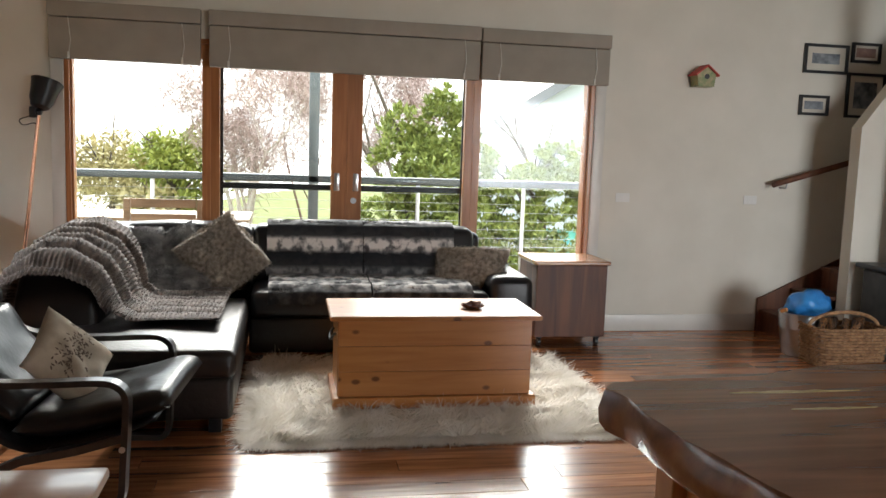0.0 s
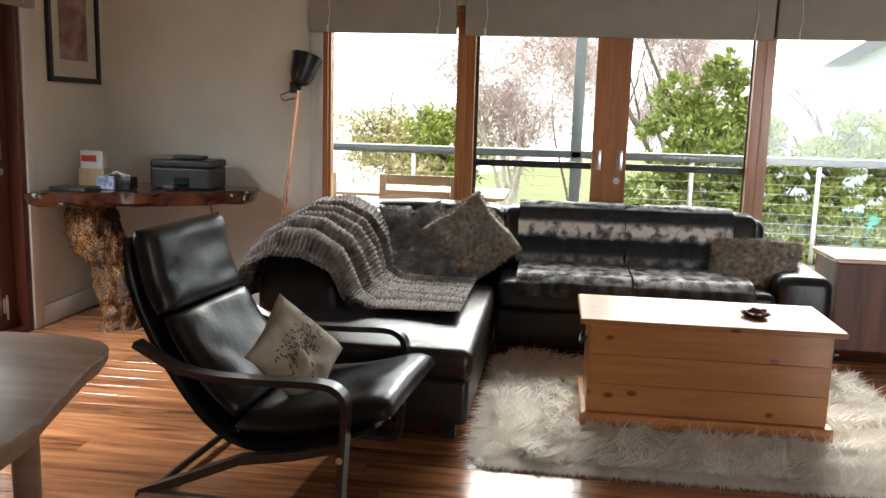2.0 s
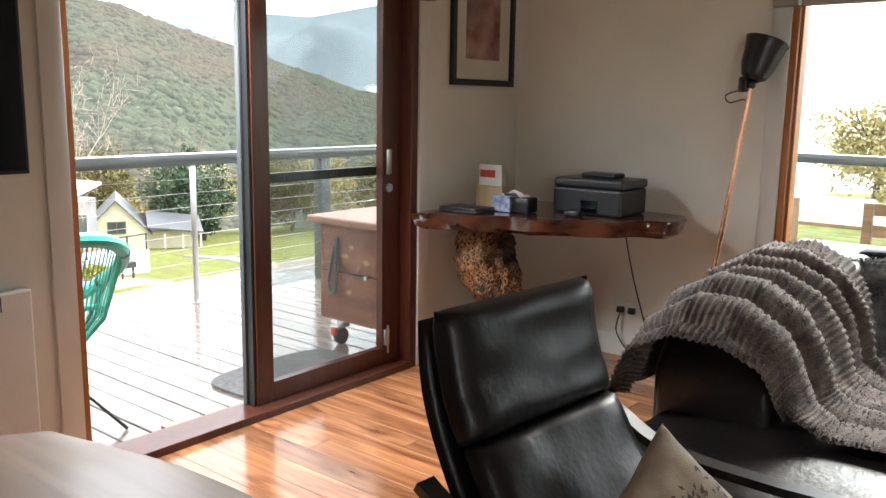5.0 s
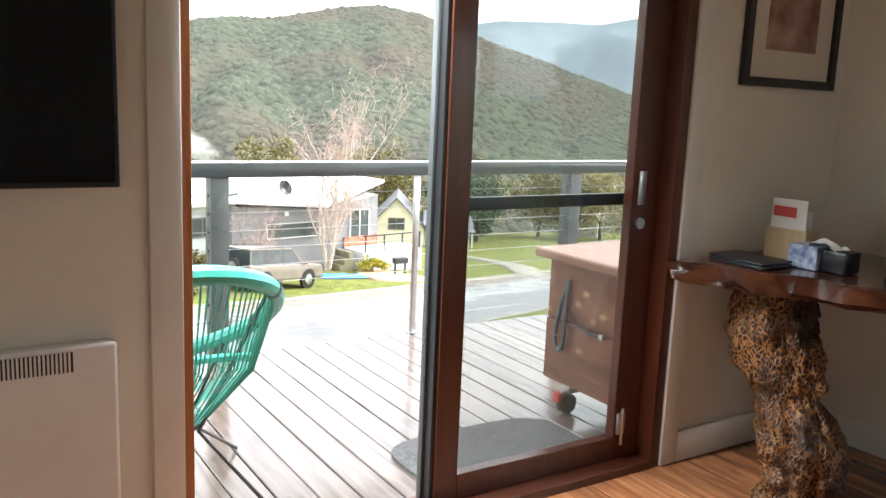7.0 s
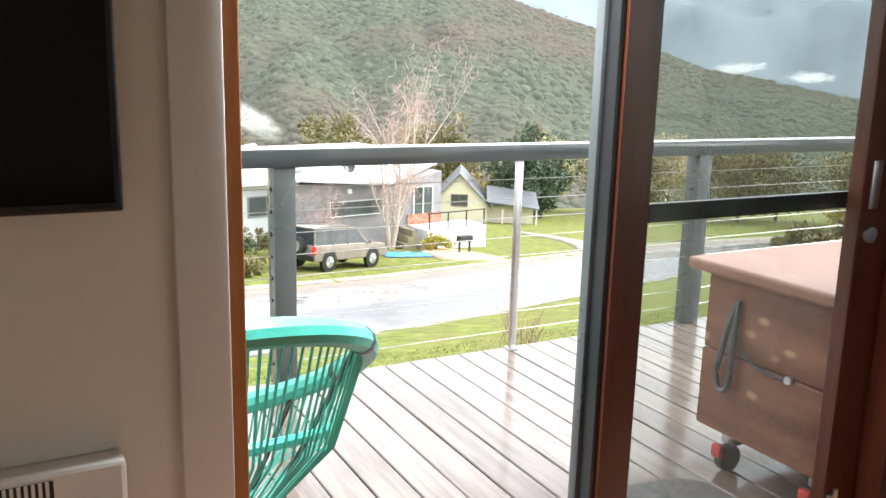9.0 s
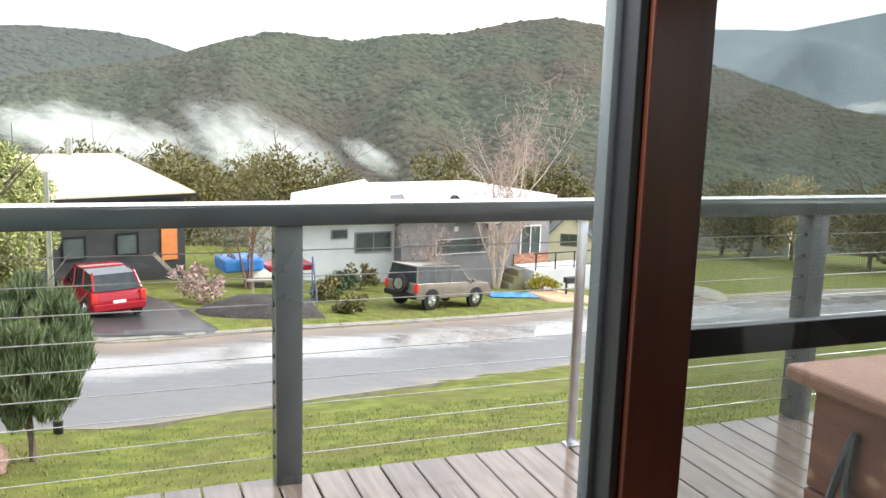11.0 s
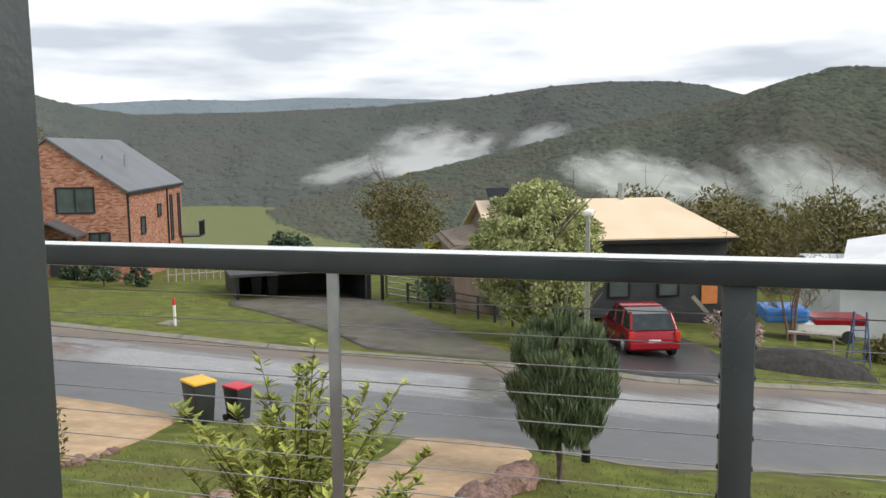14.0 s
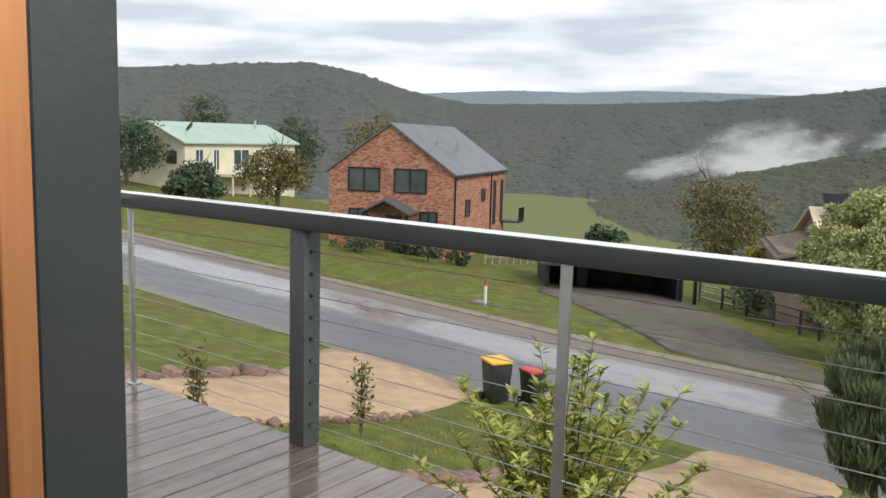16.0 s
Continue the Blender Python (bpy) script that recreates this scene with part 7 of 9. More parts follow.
def pane_in(house, axis, at, u0, u1, z0, z1, mat=None, bars=1, frame=0.07, out=1):
    """A window on a wall of the plane axis = at, standing proud by its frame."""
    w = new("window")
    w.parent = house
    def b(name, m, a0, a1, c0, c1, d0, d1):
        lo, hi = sorted((at + out * d0, at + out * d1))
        if axis == "y":
            one_box(name, m, w, a0, a1, lo, hi, c0, c1, 0)
        else:
            one_box(name, m, w, lo, hi, a0, a1, c0, c1, 0)
    dark = mat or BLACK
    b("pane", PANE, u0 + frame, u1 - frame, z0 + frame, z1 - frame, 0.003, 0.02)
    b("frame", dark, u0, u0 + frame, z0, z1, 0.003, 0.07)
    b("frame", dark, u1 - frame, u1, z0, z1, 0.003, 0.07)
    b("frame", dark, u0 + frame, u1 - frame, z0, z0 + frame, 0.003, 0.07)
    b("frame", dark, u0 + frame, u1 - frame, z1 - frame, z1, 0.003, 0.07)
    for k in range(bars):
        c = u0 + (u1 - u0) * (k + 1) / (bars + 1)
        b("mullion", dark, c - 0.03, c + 0.03, z0 + frame, z1 - frame, 0.004, 0.06)
    return w


def gabled(house, x0, x1, y0, y1, z0, eave, apex, wall, roof, along_axis="y", over=0.25):
    """Walls with two gables, and a roof of two plates with its ridge along an axis."""
    bm = bmesh.new()
    if along_axis == "y":
        prism(bm, [(x0, z0), (x1, z0), (x1, eave), ((x0 + x1) / 2, apex), (x0, eave)], "y", y0, y1)
    else:
        prism(bm, [(y0, z0), (y1, z0), (y1, eave), ((y0 + y1) / 2, apex), (y0, eave)], "x", x0, x1)
    part("wall", bm, wall, house, "", 0)
    a, b = (x0, x1) if along_axis == "y" else (y0, y1)
    c, d = (y0, y1) if along_axis == "y" else (x0, x1)
    m = (a + b) / 2
    k = (apex - eave) / (m - a)
    for s, e in ((a, -1), (b, 1)):
        q = [(m, c - over, apex + 0.02), (m, d + over, apex + 0.02), (s + e * over, d + over, eave - k * over + 0.02), (s + e * over, c - over, eave - k * over + 0.02)]
        if along_axis == "x":
            q = [(v, u, z) for u, v, z in q]
        flat("roof", roof, house, q)


# two-storey red brick house
bx, by = -39.4, -23.0
bz = ground_z(bx, by)
brick = thing("brick_house", "two-storey recycled red brick house with a dark gable roof", "house", at=pose(bx, by, bz, 0, 0, -69.7))
gabled(brick, 0, 7.7, -12.2, 0, -2.0, 4.72, 7.45, BRICK, SLATE, "y", 0.16)
for u in (1.5, 4.35):
    pane_in(brick, "y", 0, u + 0.1, u + 2.1, 3.6, 5.0)
pane_in(brick, "y", 0, 0.9, 2.0, 1.5, 2.6)
pane_in(brick, "y", 0, 5.2, 6.4, 1.5, 2.6)
for u, w, z0, z1 in ((-2.4, 0.9, 2.2, 3.2), (-6.0, 0.8, 2.9, 3.7), (-9.0, 0.6, 1.2, 4.1), (-11.0, 0.6, 1.2, 4.1)):
    pane_in(brick, "x", 0, u - w, u, z0, z1, None, 0, 0.06, -1)
porch = new("porch")
porch.parent = brick
flat("porch_roof", SLATE, porch, [(3.6, 1.5, 3.2), (3.6, 0, 3.2), (2.1, 0, 2.45), (2.1, 1.5, 2.45)])
flat("porch_roof", SLATE, porch, [(3.6, 1.5, 3.2), (3.6, 0, 3.2), (5.1, 0, 2.45), (5.1, 1.5, 2.45)])
for x in (2.3, 4.9):
    one_box("post", BLACK, porch, x - 0.06, x + 0.06, 1.3, 1.42, -1.0, 2.5, 0)
one_box("front_door", DARKWALL, brick, 3.1, 4.1, 0.003, 0.06, 0.1, 2.3, 0)
one_box("gutter", BLACK, brick, -0.2, -0.08, -12.3, 0.1, 4.55, 4.68, 0)
for y in (-0.12, -8.3):
    one_box("downpipe", BLACK, brick, -0.1, -0.02, y - 0.05, y + 0.05, -1.5, 4.6, 0)
for x, y in ((2.2, -3.6), (1.5, -5.4)):
    bm = bmesh.new()
    rod(bm, (x, y, 5.9), (x, y, 6.65), 0.09, 10)
    part("vent_pipe", bm, STEEL, brick)
balc = new("balcony")
balc.parent = brick
one_box("platform", DARKWALL, balc, -1.3, -0.01, -13.0, -11.4, 1.1, 1.2, 0)
for k in range(9):
    one_box("baluster", BLACK, balc, -1.3, -1.26, -13.0 + k * 0.2, -12.96 + k * 0.2, 1.2, 2.1, 0)
one_box("top_rail", BLACK, balc, -1.32, -1.24, -13.02, -11.38, 2.1, 2.17, 0)
bed = thing("garden_bed", "low brick garden bed with clipped green shrubs", "garden bed", at=pose(bx, by, bz, 0, 0, -69.7))
one_box("brick_edge", BRICK, bed, 4.4, 8.2, 1.8, 3.2, -1.6, 0.12, 0.01)
one_box("brick_edge", BRICK, bed, 0.2, 3.0, 0.5, 1.4, -1.6, 0.1, 0.01)
rng = random.Random(2)
bm = bmesh.new()
for k in range(12):
    x = rng.choice((rng.uniform(0.4, 2.9), rng.uniform(4.6, 8.0)))
    leaves(bm, (x, 1.0 if x < 3.5 else 2.5, 0.5), (0.4, 0.35, 0.5), 120, 0.2, rng)
part("planting", bm, LEAF_DARK, bed, "", 0)

# cream house with the pale green roof
gx, gy, gz = -46.4, -58.2, -3.75
green = thing("cream_house", "single-storey cream house with a pale green roof", "house", at=pose(gx, gy, gz, 0, 0, -81.5))
gabled(green, 0, 8.5, -15.0, 0, -3.0, 4.2, 5.9, CREAM, GREENROOF, "y", 0.4)
pane_in(green, "y", 0, 1.0, 2.2, 2.3, 3.4)
for u, w, z0 in ((-1.2, 1.0, 2.4), (-3.4, 0.8, 1.6), (-6.0, 2.2, 1.5), (-9.0, 1.0, 2.4)):
    pane_in(green, "x", 0, u - w, u, z0, 3.6, WHITE, 1, 0.07, -1)
dk = new("verandah")
dk.parent = green
one_box("platform", CREAM, dk, -2.2, -0.01, -8.6, -3.6, 1.1, 1.35, 0)
for y in (-8.5, -6.0, -3.7):
    one_box("post", CREAM, dk, -2.2, -2.08, y - 0.06, y + 0.06, -3.0, 1.1, 0)
for k in range(12):
    one_box("baluster", WHITE, dk, -2.2, -2.15, -8.6 + k * 0.45, -8.55 + k * 0.45, 1.35, 2.2, 0)
one_box("top_rail", WHITE, dk, -2.22, -2.12, -8.6, -3.6, 2.2, 2.28, 0)
bm = bmesh.new()
lathe(bm, [(0.0, 0.0), (0.3, 0.05), (0.5, 0.16)], 16, pose(0.9, -1.6, 5.5, -50, 30, 0))
part("satellite_dish", bm, BLACK, green)
bm = bmesh.new()
rod(bm, (3.2, -12.6, 5.0), (3.2, -12.6, 6.4), 0.12, 10)
part("flue", bm, STEEL, green)

# dark house with the tan roof
hx, hy = -37.55, -2.7
hz = -6.28
tan = thing("tan_roofed_house", "dark clad house with a tan metal roof", "house", at=pose(hx, hy, hz, 0, 0, 112))
E_, R_ = 3.53, 5.03
one_box("wall", DARKWALL, tan, 0, 10.6, 0.0, 8.6, -2.0, E_, 0)
for q in ([(-0.3, -0.5, E_), (10.92, -0.5, E_), (9.17, 4.3, R_), (-0.3, 4.3, R_)], [(-0.3, 9.1, E_), (10.92, 9.1, E_), (9.17, 4.3, R_), (-0.3, 4.3, R_)], [(10.92, -0.5, E_), (10.92, 9.1, E_), (9.17, 4.3, R_)]):
    flat("roof", TANROOF, tan, q, (0, 0, 0.1))
bm = bmesh.new()
prism(bm, [(0.05, E_ + 0.002), (8.55, E_ + 0.002), (4.3, R_ - 0.03)], "x", -0.02, 0.1)
part("gable", bm, BROWNWALL, tan, "weathered brown gable boards", 0)
one_box("gutter", BLACK, tan, -0.3, 10.97, -0.62, -0.5, E_ - 0.12, E_ + 0.04, 0)
one_box("lean_to", BROWNWALL, tan, -1.8, -0.05, 0.4, 7.0, -2.0, E_ - 0.1, 0)
flat("lean_to_roof", BROWNWALL, tan, [(-2.0, 0.1, E_ - 0.4), (-0.05, 0.1, E_ + 0.1), (-0.05, 7.3, E_ + 0.1), (-2.0, 7.3, E_ - 0.4)])
for u in (5.1, 7.4):
    pane_in(tan, "y", 0, u, u + 1.0, 0.9, 1.9, None, 0, 0.06, -1)
one_box("door", ORANGE, tan, 9.45, 10.2, -0.06, -0.003, 0.5, 2.1, 0)
one_box("deck", DARKWALL, tan, 3.6, 8.4, -1.6, -0.02, 0.35, 0.52, 0)
flat("stair_rail", PICKET, tan, [(8.3, -1.65, 1.1), (8.45, -1.65, 1.2), (9.8, -1.65, -0.3), (9.6, -1.65, -0.3)], (0, 0.06, 0))
bm = bmesh.new()
rod(bm, (7.0, 4.2, R_ - 0.2), (7.0, 4.2, R_ + 0.85), 0.16, 12)
part("flue", bm, STEEL, tan)
bm = bmesh.new()
rod(bm, (4.6, 4.3, R_), (4.6, 4.3, R_ + 1.5), 0.02, 6)
part("aerial", bm, BLACK, tan)
for x in (0.2, 2.0):
    flat("solar_panel", SCREEN, tan, [(x, 2.6, R_ - 0.1), (x + 1.6, 2.6, R_ - 0.1), (x + 1.6, 4.2, R_ + 0.65), (x, 4.2, R_ + 0.65)], (0, 0, 0.06))

# carport
cx, cy = -35.4, -14.4
carport = thing("carport", "low charcoal carport with an open front", "carport", at=pose(cx, cy, ground_z(-37, -12) - 0.45, 0, 0, 126))
one_box("back_wall", DARKWALL, carport, 0, 6.3, 5.0, 5.15, -0.5, 1.75, 0)
one_box("side_wall", DARKWALL, carport, 0.0, 0.15, 0.3, 4.98, -0.5, 1.75, 0)
one_box("side_wall", DARKWALL, carport, 6.15, 6.3, 0.3, 4.98, -0.5, 1.75, 0)
one_box("roof", DARKWALL, carport, -0.3, 6.6, -0.3, 5.3, 1.76, 1.88, 0)
for x in (0.05, 6.25, 6.9):
    one_box("post", BLACK, carport, x - 0.07, x + 0.07, -0.2, -0.06, -0.5, 1.75, 0)

# grey and white modern house
mx_, my_ = -42.6, 11.4
mz = -7.44
modern = thing("modern_house", "white and grey modern house with a skillion roof", "house", at=pose(mx_, my_, mz, 0, 0, 98))
one_box("white_wall", OFFWHITE, modern, 0.75, 6.6, 0, 7.2, -2, 3.0, 0)
flat("white_roof", WHITEROOF, modern, [(0.5, -0.7, 3.05), (6.9, -0.7, 3.05), (8.2, 7.9, 4.25), (3.5, 7.9, 3.5)], (0, 0, 0.18))
bm = bmesh.new()
prism(bm, [(6.65, -2.0), (16.0, -2.0), (16.0, 3.3), (12.5, 2.6), (6.65, 3.0)], "y", -0.9, 7.0)
part("grey_wall", bm, MIDGREY, modern, "", 0)
flat("grey_roof", WHITEROOF, modern, [(5.7, -1.5, 3.3), (12.1, -1.5, 2.75), (18.0, 1.2, 3.75), (15.2, 7.4, 4.15), (8.0, 7.4, 4.1)], (0, 0, 0.16))
pane_in(modern, "y", 0, 4.3, 6.4, 1.3, 2.4, MIDGREY, 1, 0.07, -1)
pane_in(modern, "y", 0, 3.0, 3.9, 2.1, 2.6, MIDGREY, 0, 0.06, -1)
pane_in(modern, "y", -0.9, 8.6, 12.0, 1.1, 1.95, OFFWHITE, 0, 0.05, -1)
pane_in(modern, "y", -0.9, 14.0, 15.4, 0.6, 2.5, WHITE, 1, 0.07, -1)
one_box("vent", WHITE, modern, 9.7, 9.95, -0.97, -0.903, 2.35, 2.6, 0)
one_box("corner_trim", MIDGREY, modern, 6.55, 6.75, -0.96, -0.903, -1.0, 3.1, 0)
bm = bmesh.new()
lathe(bm, [(0.0, 0.0), (0.25, 0.05), (0.45, 0.16)], 16, pose(10.4, 0.4, 3.7, 65, 20, 0))
part("satellite_dish", bm, BLACK, modern)
flat("roof_panel", SLATE, modern, [(6.0, -0.6, 3.45), (7.2, -0.4, 3.6), (8.2, 2.4, 4.0), (7.4, 2.4, 3.95)], (0, 0, 0.08))
terrace = new("terrace")
terrace.parent = modern
one_box("terrace_wall", OFFWHITE, terrace, 13.6, 17.8, -3.0, -1.0, -2.5, 0.3, 0)
one_box("brick_panel", BRICK, terrace, 13.6, 16.0, -0.98, -0.93, -0.2, 0.9, 0)
for k in range(4):
    one_box("rail_post", BLACK, terrace, 13.7 + k * 1.3, 13.76 + k * 1.3, -3.0, -2.94, 0.3, 1.2, 0)
one_box("hand_rail", BLACK, terrace, 13.6, 17.7, -3.0, -2.95, 1.2, 1.26, 0)
for k in range(5):
    one_box("step", CONCRETE, terrace, 11.4 + k * 0.3, 11.7 + k * 0.3, -3.0, -1.6, -2.0, -1.0 + k * 0.35, 0)

# cream gabled cottage further along
ax, ay = -60.5, 38
cottage = thing("cottage", "cream cottage with a steep grey gable roof", "house", at=pose(ax, ay, ground_z(ax, ay), 0, 0, -120))
gabled(cottage, -2.3, 2.3, -7, 0, -2, 1.5, 3.9, CREAM, SLATE, "y", 0.35)
pane_in(cottage, "y", 0, -0.7, 0.7, 1.3, 2.3, BROWNWALL)
flat("verandah_roof", SLATE, cottage, [(-2.3, 0.4, 1.7), (-6.6, 0.4, 1.2), (-6.6, -4, 2.0), (-2.3, -4, 2.5)])
one_box("wing", CREAM, cottage, -6.2, -2.31, -4, -0.8, -2, 1.3, 0)
for x in (-3.6, -5.0, -6.4):
    one_box("post", WHITE, cottage, x - 0.06, x + 0.06, 0.1, 0.22, -2, 1.2, 0)
far_shed = thing("far_cottage", "small pale house under trees", "house", at=pose(-78, 72, ground_z(-78, 72) + 0.3, 0, 0, 130))
gabled(far_shed, -2, 2, -4, 0, -2, 2.2, 3.6, OFFWHITE, WHITEROOF, "x", 0.3)

# white gable next door to the north
nz = ground_z(12, 24) - 0.3
gable = thing("white_house", "white weatherboard house with a grey barge board", "house", at=pose(5.6, 22.5, nz))
bm = bmesh.new()
prism(bm, [(0.0, -1), (12.0, -1), (12.0, 3.3), (6.0, 7.0), (0.0, 3.3)], "y", 0, 8)
part("wall", bm, OFFWHITE, gable, "", 0)
flat("barge_board", MIDGREY, gable, [(-0.4, -0.35, 3.1), (6.0, -0.35, 7.05), (6.0, -0.35, 7.35), (-0.4, -0.35, 3.4)], (0, 0.08, 0))
flat("roof", WHITEROOF, gable, [(-0.4, -0.3, 3.2), (6.0, -0.3, 7.15), (6.0, 8.3, 7.15), (-0.4, 8.3, 3.2)], (0, 0, 0.12))
flat("roof", WHITEROOF, gable, [(12.4, -0.3, 3.2), (6.0, -0.3, 7.15), (6.0, 8.3, 7.15), (12.4, 8.3, 3.2)], (0, 0, 0.12))
for k in range(16):
    one_box("weatherboard", OFFWHITE, gable, 0.02 + max(0, (k * 0.22 - 3.3)) * 1.6, 11.98, -0.02 - 0.002 * (k % 2), -0.002, -0.2 + k * 0.22, 0.005 + k * 0.22, 0)
low = thing("low_roofed_house", "low house with a pale wet roof beyond the railing", "house", at=pose(-10.5, 30, ground_z(-10, 30) - 0.4, 0, 0, 10))
gabled(low, -5, 6.5, -3, 4, -1, 0.6, 1.6, OFFWHITE, WHITEROOF, "x", 0.4)

# ---- vehicles ----
CARRED = coat_of("red_car_paint", (0.27, 0.008, 0.018), (0.33, 0.013, 0.024), 2, 0.16, 0.1, 0, 20)
CARTAN = coat_of("bronze_car_paint", (0.16, 0.14, 0.115), (0.2, 0.175, 0.145), 2, 0.2, 0.2, 0, 20)
TYRE = coat_of("tyre_rubber", (0.015, 0.015, 0.016), (0.03, 0.03, 0.03), 20, 0.8, 0, 0.3, 60)
TAIL = coat_of("red_tail_lamp", (0.5, 0.02, 0.02), (0.6, 0.05, 0.04), 10, 0.15)
CARGLASS = coat_of("dark_car_glass", (0.02, 0.026, 0.028), (0.04, 0.05, 0.052), 3, 0.05, 0, 0, 10)


def vehicle(name, label, x, y, head, length, width, body, cabin, wheel_r, wheel_x, paint, spare=False, clearance=0.2):
    """A car that points along local +x, its rear at x = 0. body: the side outline below the glass; cabin: the glasshouse."""
    tilt = math.degrees(math.atan2(ground_z(x + length * math.cos(radians(head)), y + length * math.sin(radians(head))) - ground_z(x, y), length))
    ob = thing(name, label, "car", at=pose(x, y, ground_z(x, y) + 0.05, 0, 0, head) @ pose(0, 0, 0, 0, -tilt, 0))
    bm = bmesh.new()
    prism(bm, body, "y", -width / 2, width / 2)
    for v in bm.verts:
        if v.co.z > 0.75:
            v.co.y *= 0.93
    bmesh.ops.bevel(bm, geom=bm.edges[:], offset=0.06 if spare else 0.1, segments=4, profile=0.5, affect="EDGES", clamp_overlap=True)
    part("body", bm, paint, ob, "", 1.0)
    bm = bmesh.new()
    prism(bm, cabin, "y", -width / 2 + 0.07, width / 2 - 0.07)
    top = max(p[1] for p in cabin)
    for v in bm.verts:
        if v.co.z > top - 0.25:
            v.co.y *= 0.86
    part("glasshouse", bm, CARGLASS, ob, "", 0)
    xs2 = [p[0] for p in cabin if p[1] > top - 0.12]
    bm = bmesh.new()
    box(bm, min(xs2) - 0.04, max(xs2) + 0.06, -(width / 2 - 0.07) * 0.87, (width / 2 - 0.07) * 0.87, top - 0.03, top + 0.035, 0.025)
    part("roof", bm, paint, ob)
    low = min(p[1] for p in cabin)
    mid = (min(p[0] for p in cabin) + max(p[0] for p in cabin)) / 2
    for s in (-1, 1):
        for k in (-0.55, 0.42):
            bm = bmesh.new()
            w0, w1 = s * (width / 2 - 0.068), s * (width / 2 - 0.07) * 0.86
            tube(bm, [(mid + k - 0.02, w0, low), (mid + k, w1 + s * 0.012, top - 0.02)], 0.04, 4)
            part("pillar", bm, paint, ob)
        bm = bmesh.new()
        tube(bm, [(cabin[0][0] + 0.03, s * (width / 2 - 0.1), low), (cabin[1][0] + 0.03, s * (width / 2 - 0.1) * 0.87, top - 0.06)], 0.045, 6)
        part("rear_pillar", bm, paint, ob)
        bm = bmesh.new()
        tube(bm, [(cabin[-1][0] - 0.03, s * (width / 2 - 0.09), low), (cabin[-2][0], s * (width / 2 - 0.09) * 0.87, top - 0.05)], 0.045, 6)
        part("front_pillar", bm, paint, ob)
        for wx in wheel_x:
            bm = bmesh.new()
            rod(bm, (wx, s * (width / 2 - 0.16), wheel_r + 0.02), (wx, s * (width / 2 + 0.004), wheel_r + 0.02), wheel_r + 0.075, 22)
            part("wheel_arch", bm, BLACK, ob)
        for wx in wheel_x:
            wh = new("wheel")
            wh.parent = ob
            yc = s * (width / 2 - 0.11)
            bm = bmesh.new()
            rod(bm, (wx, yc - 0.11, wheel_r), (wx, yc + 0.11, wheel_r), wheel_r, 24)
            bmesh.ops.bevel(bm, geom=[e for e in bm.edges if len(e.link_faces) == 2 and any(len(f.verts) > 4 for f in e.link_faces)], offset=0.03, segments=2, affect="EDGES")
            part("tyre", bm, TYRE, wh)
            bm = bmesh.new()
            rod(bm, (wx, yc + s * 0.09, wheel_r), (wx, yc + s * 0.125, wheel_r), wheel_r * 0.62, 20)
            for k in range(5):
                a = 2 * math.pi * k / 5
                rod(bm, (wx, yc + s * 0.128, wheel_r), (wx + wheel_r * 0.55 * math.cos(a), yc + s * 0.128, wheel_r + wheel_r * 0.55 * math.sin(a)), 0.03, 6)
            part("rim", bm, STEEL, wh)
        bm = bmesh.new()
        box(bm, -0.03, 0.1, s * (width / 2 - 0.09) - 0.09, s * (width / 2 - 0.09) + 0.09, low - 0.36, low - 0.02, 0.02)
        part("tail_light", bm, TAIL, ob)
        bm = bmesh.new()
        box(bm, length - 1.45, length - 1.3, s * (width / 2 + 0.02) - 0.06, s * (width / 2 + 0.02) + 0.06, low, low + 0.14, 0.03)
        part("side_mirror", bm, paint, ob)
    one_box("number_plate", WHITE, ob, -0.035, -0.005, -0.2, 0.2, low - 0.42, low - 0.3, 0.003)
    one_box("rear_bumper", paint if not spare else BLACK, ob, -0.08, 0.2, -width / 2 + 0.03, width / 2 - 0.03, clearance + 0.12, clearance + 0.34, 0.03)
    if spare:
        bm = bmesh.new()
        rod(bm, (-0.26, -0.1, 1.02), (-0.03, -0.1, 1.02), 0.36, 24)
        sp = part("spare_wheel", bm, TYRE, ob)
        bm = bmesh.new()
        rod(bm, (-0.3, -0.1, 1.02), (-0.26, -0.1, 1.02), 0.23, 20)
        part("rim", bm, STEEL, sp)
        for s in (-1, 1):
            one_box("roof_rail", BLACK, ob, 0.5, 2.4, s * 0.66 - 0.02, s * 0.66 + 0.02, top + 0.05, top + 0.085, 0.006)
    return ob


vehicle("suv", "bronze four-wheel drive with a spare wheel on its back", -33.6, 15.1, 118, 4.95, 1.86,
        [(0.0, 0.42), (0.0, 1.12), (3.35, 1.14), (4.75, 1.05), (4.95, 0.85), (4.95, 0.45)], [(0.02, 1.1), (0.09, 1.76), (2.75, 1.78), (3.45, 1.12)], 0.39, (0.95, 3.85), CARTAN, True, 0.35)
vehicle("hatchback", "red hatchback parked on a dark driveway", -29.5, 4.4, 199, 4.25, 1.72,
        [(0.1, 0.22), (0.0, 0.5), (0.03, 0.72), (0.16, 0.97), (3.1, 0.97), (3.95, 0.84), (4.22, 0.62), (4.25, 0.4), (4.15, 0.22)], [(0.1, 0.93), (0.48, 1.42), (1.5, 1.54), (2.35, 1.47), (3.3, 0.94)], 0.32, (0.75, 3.35), CARRED, False, 0.2)

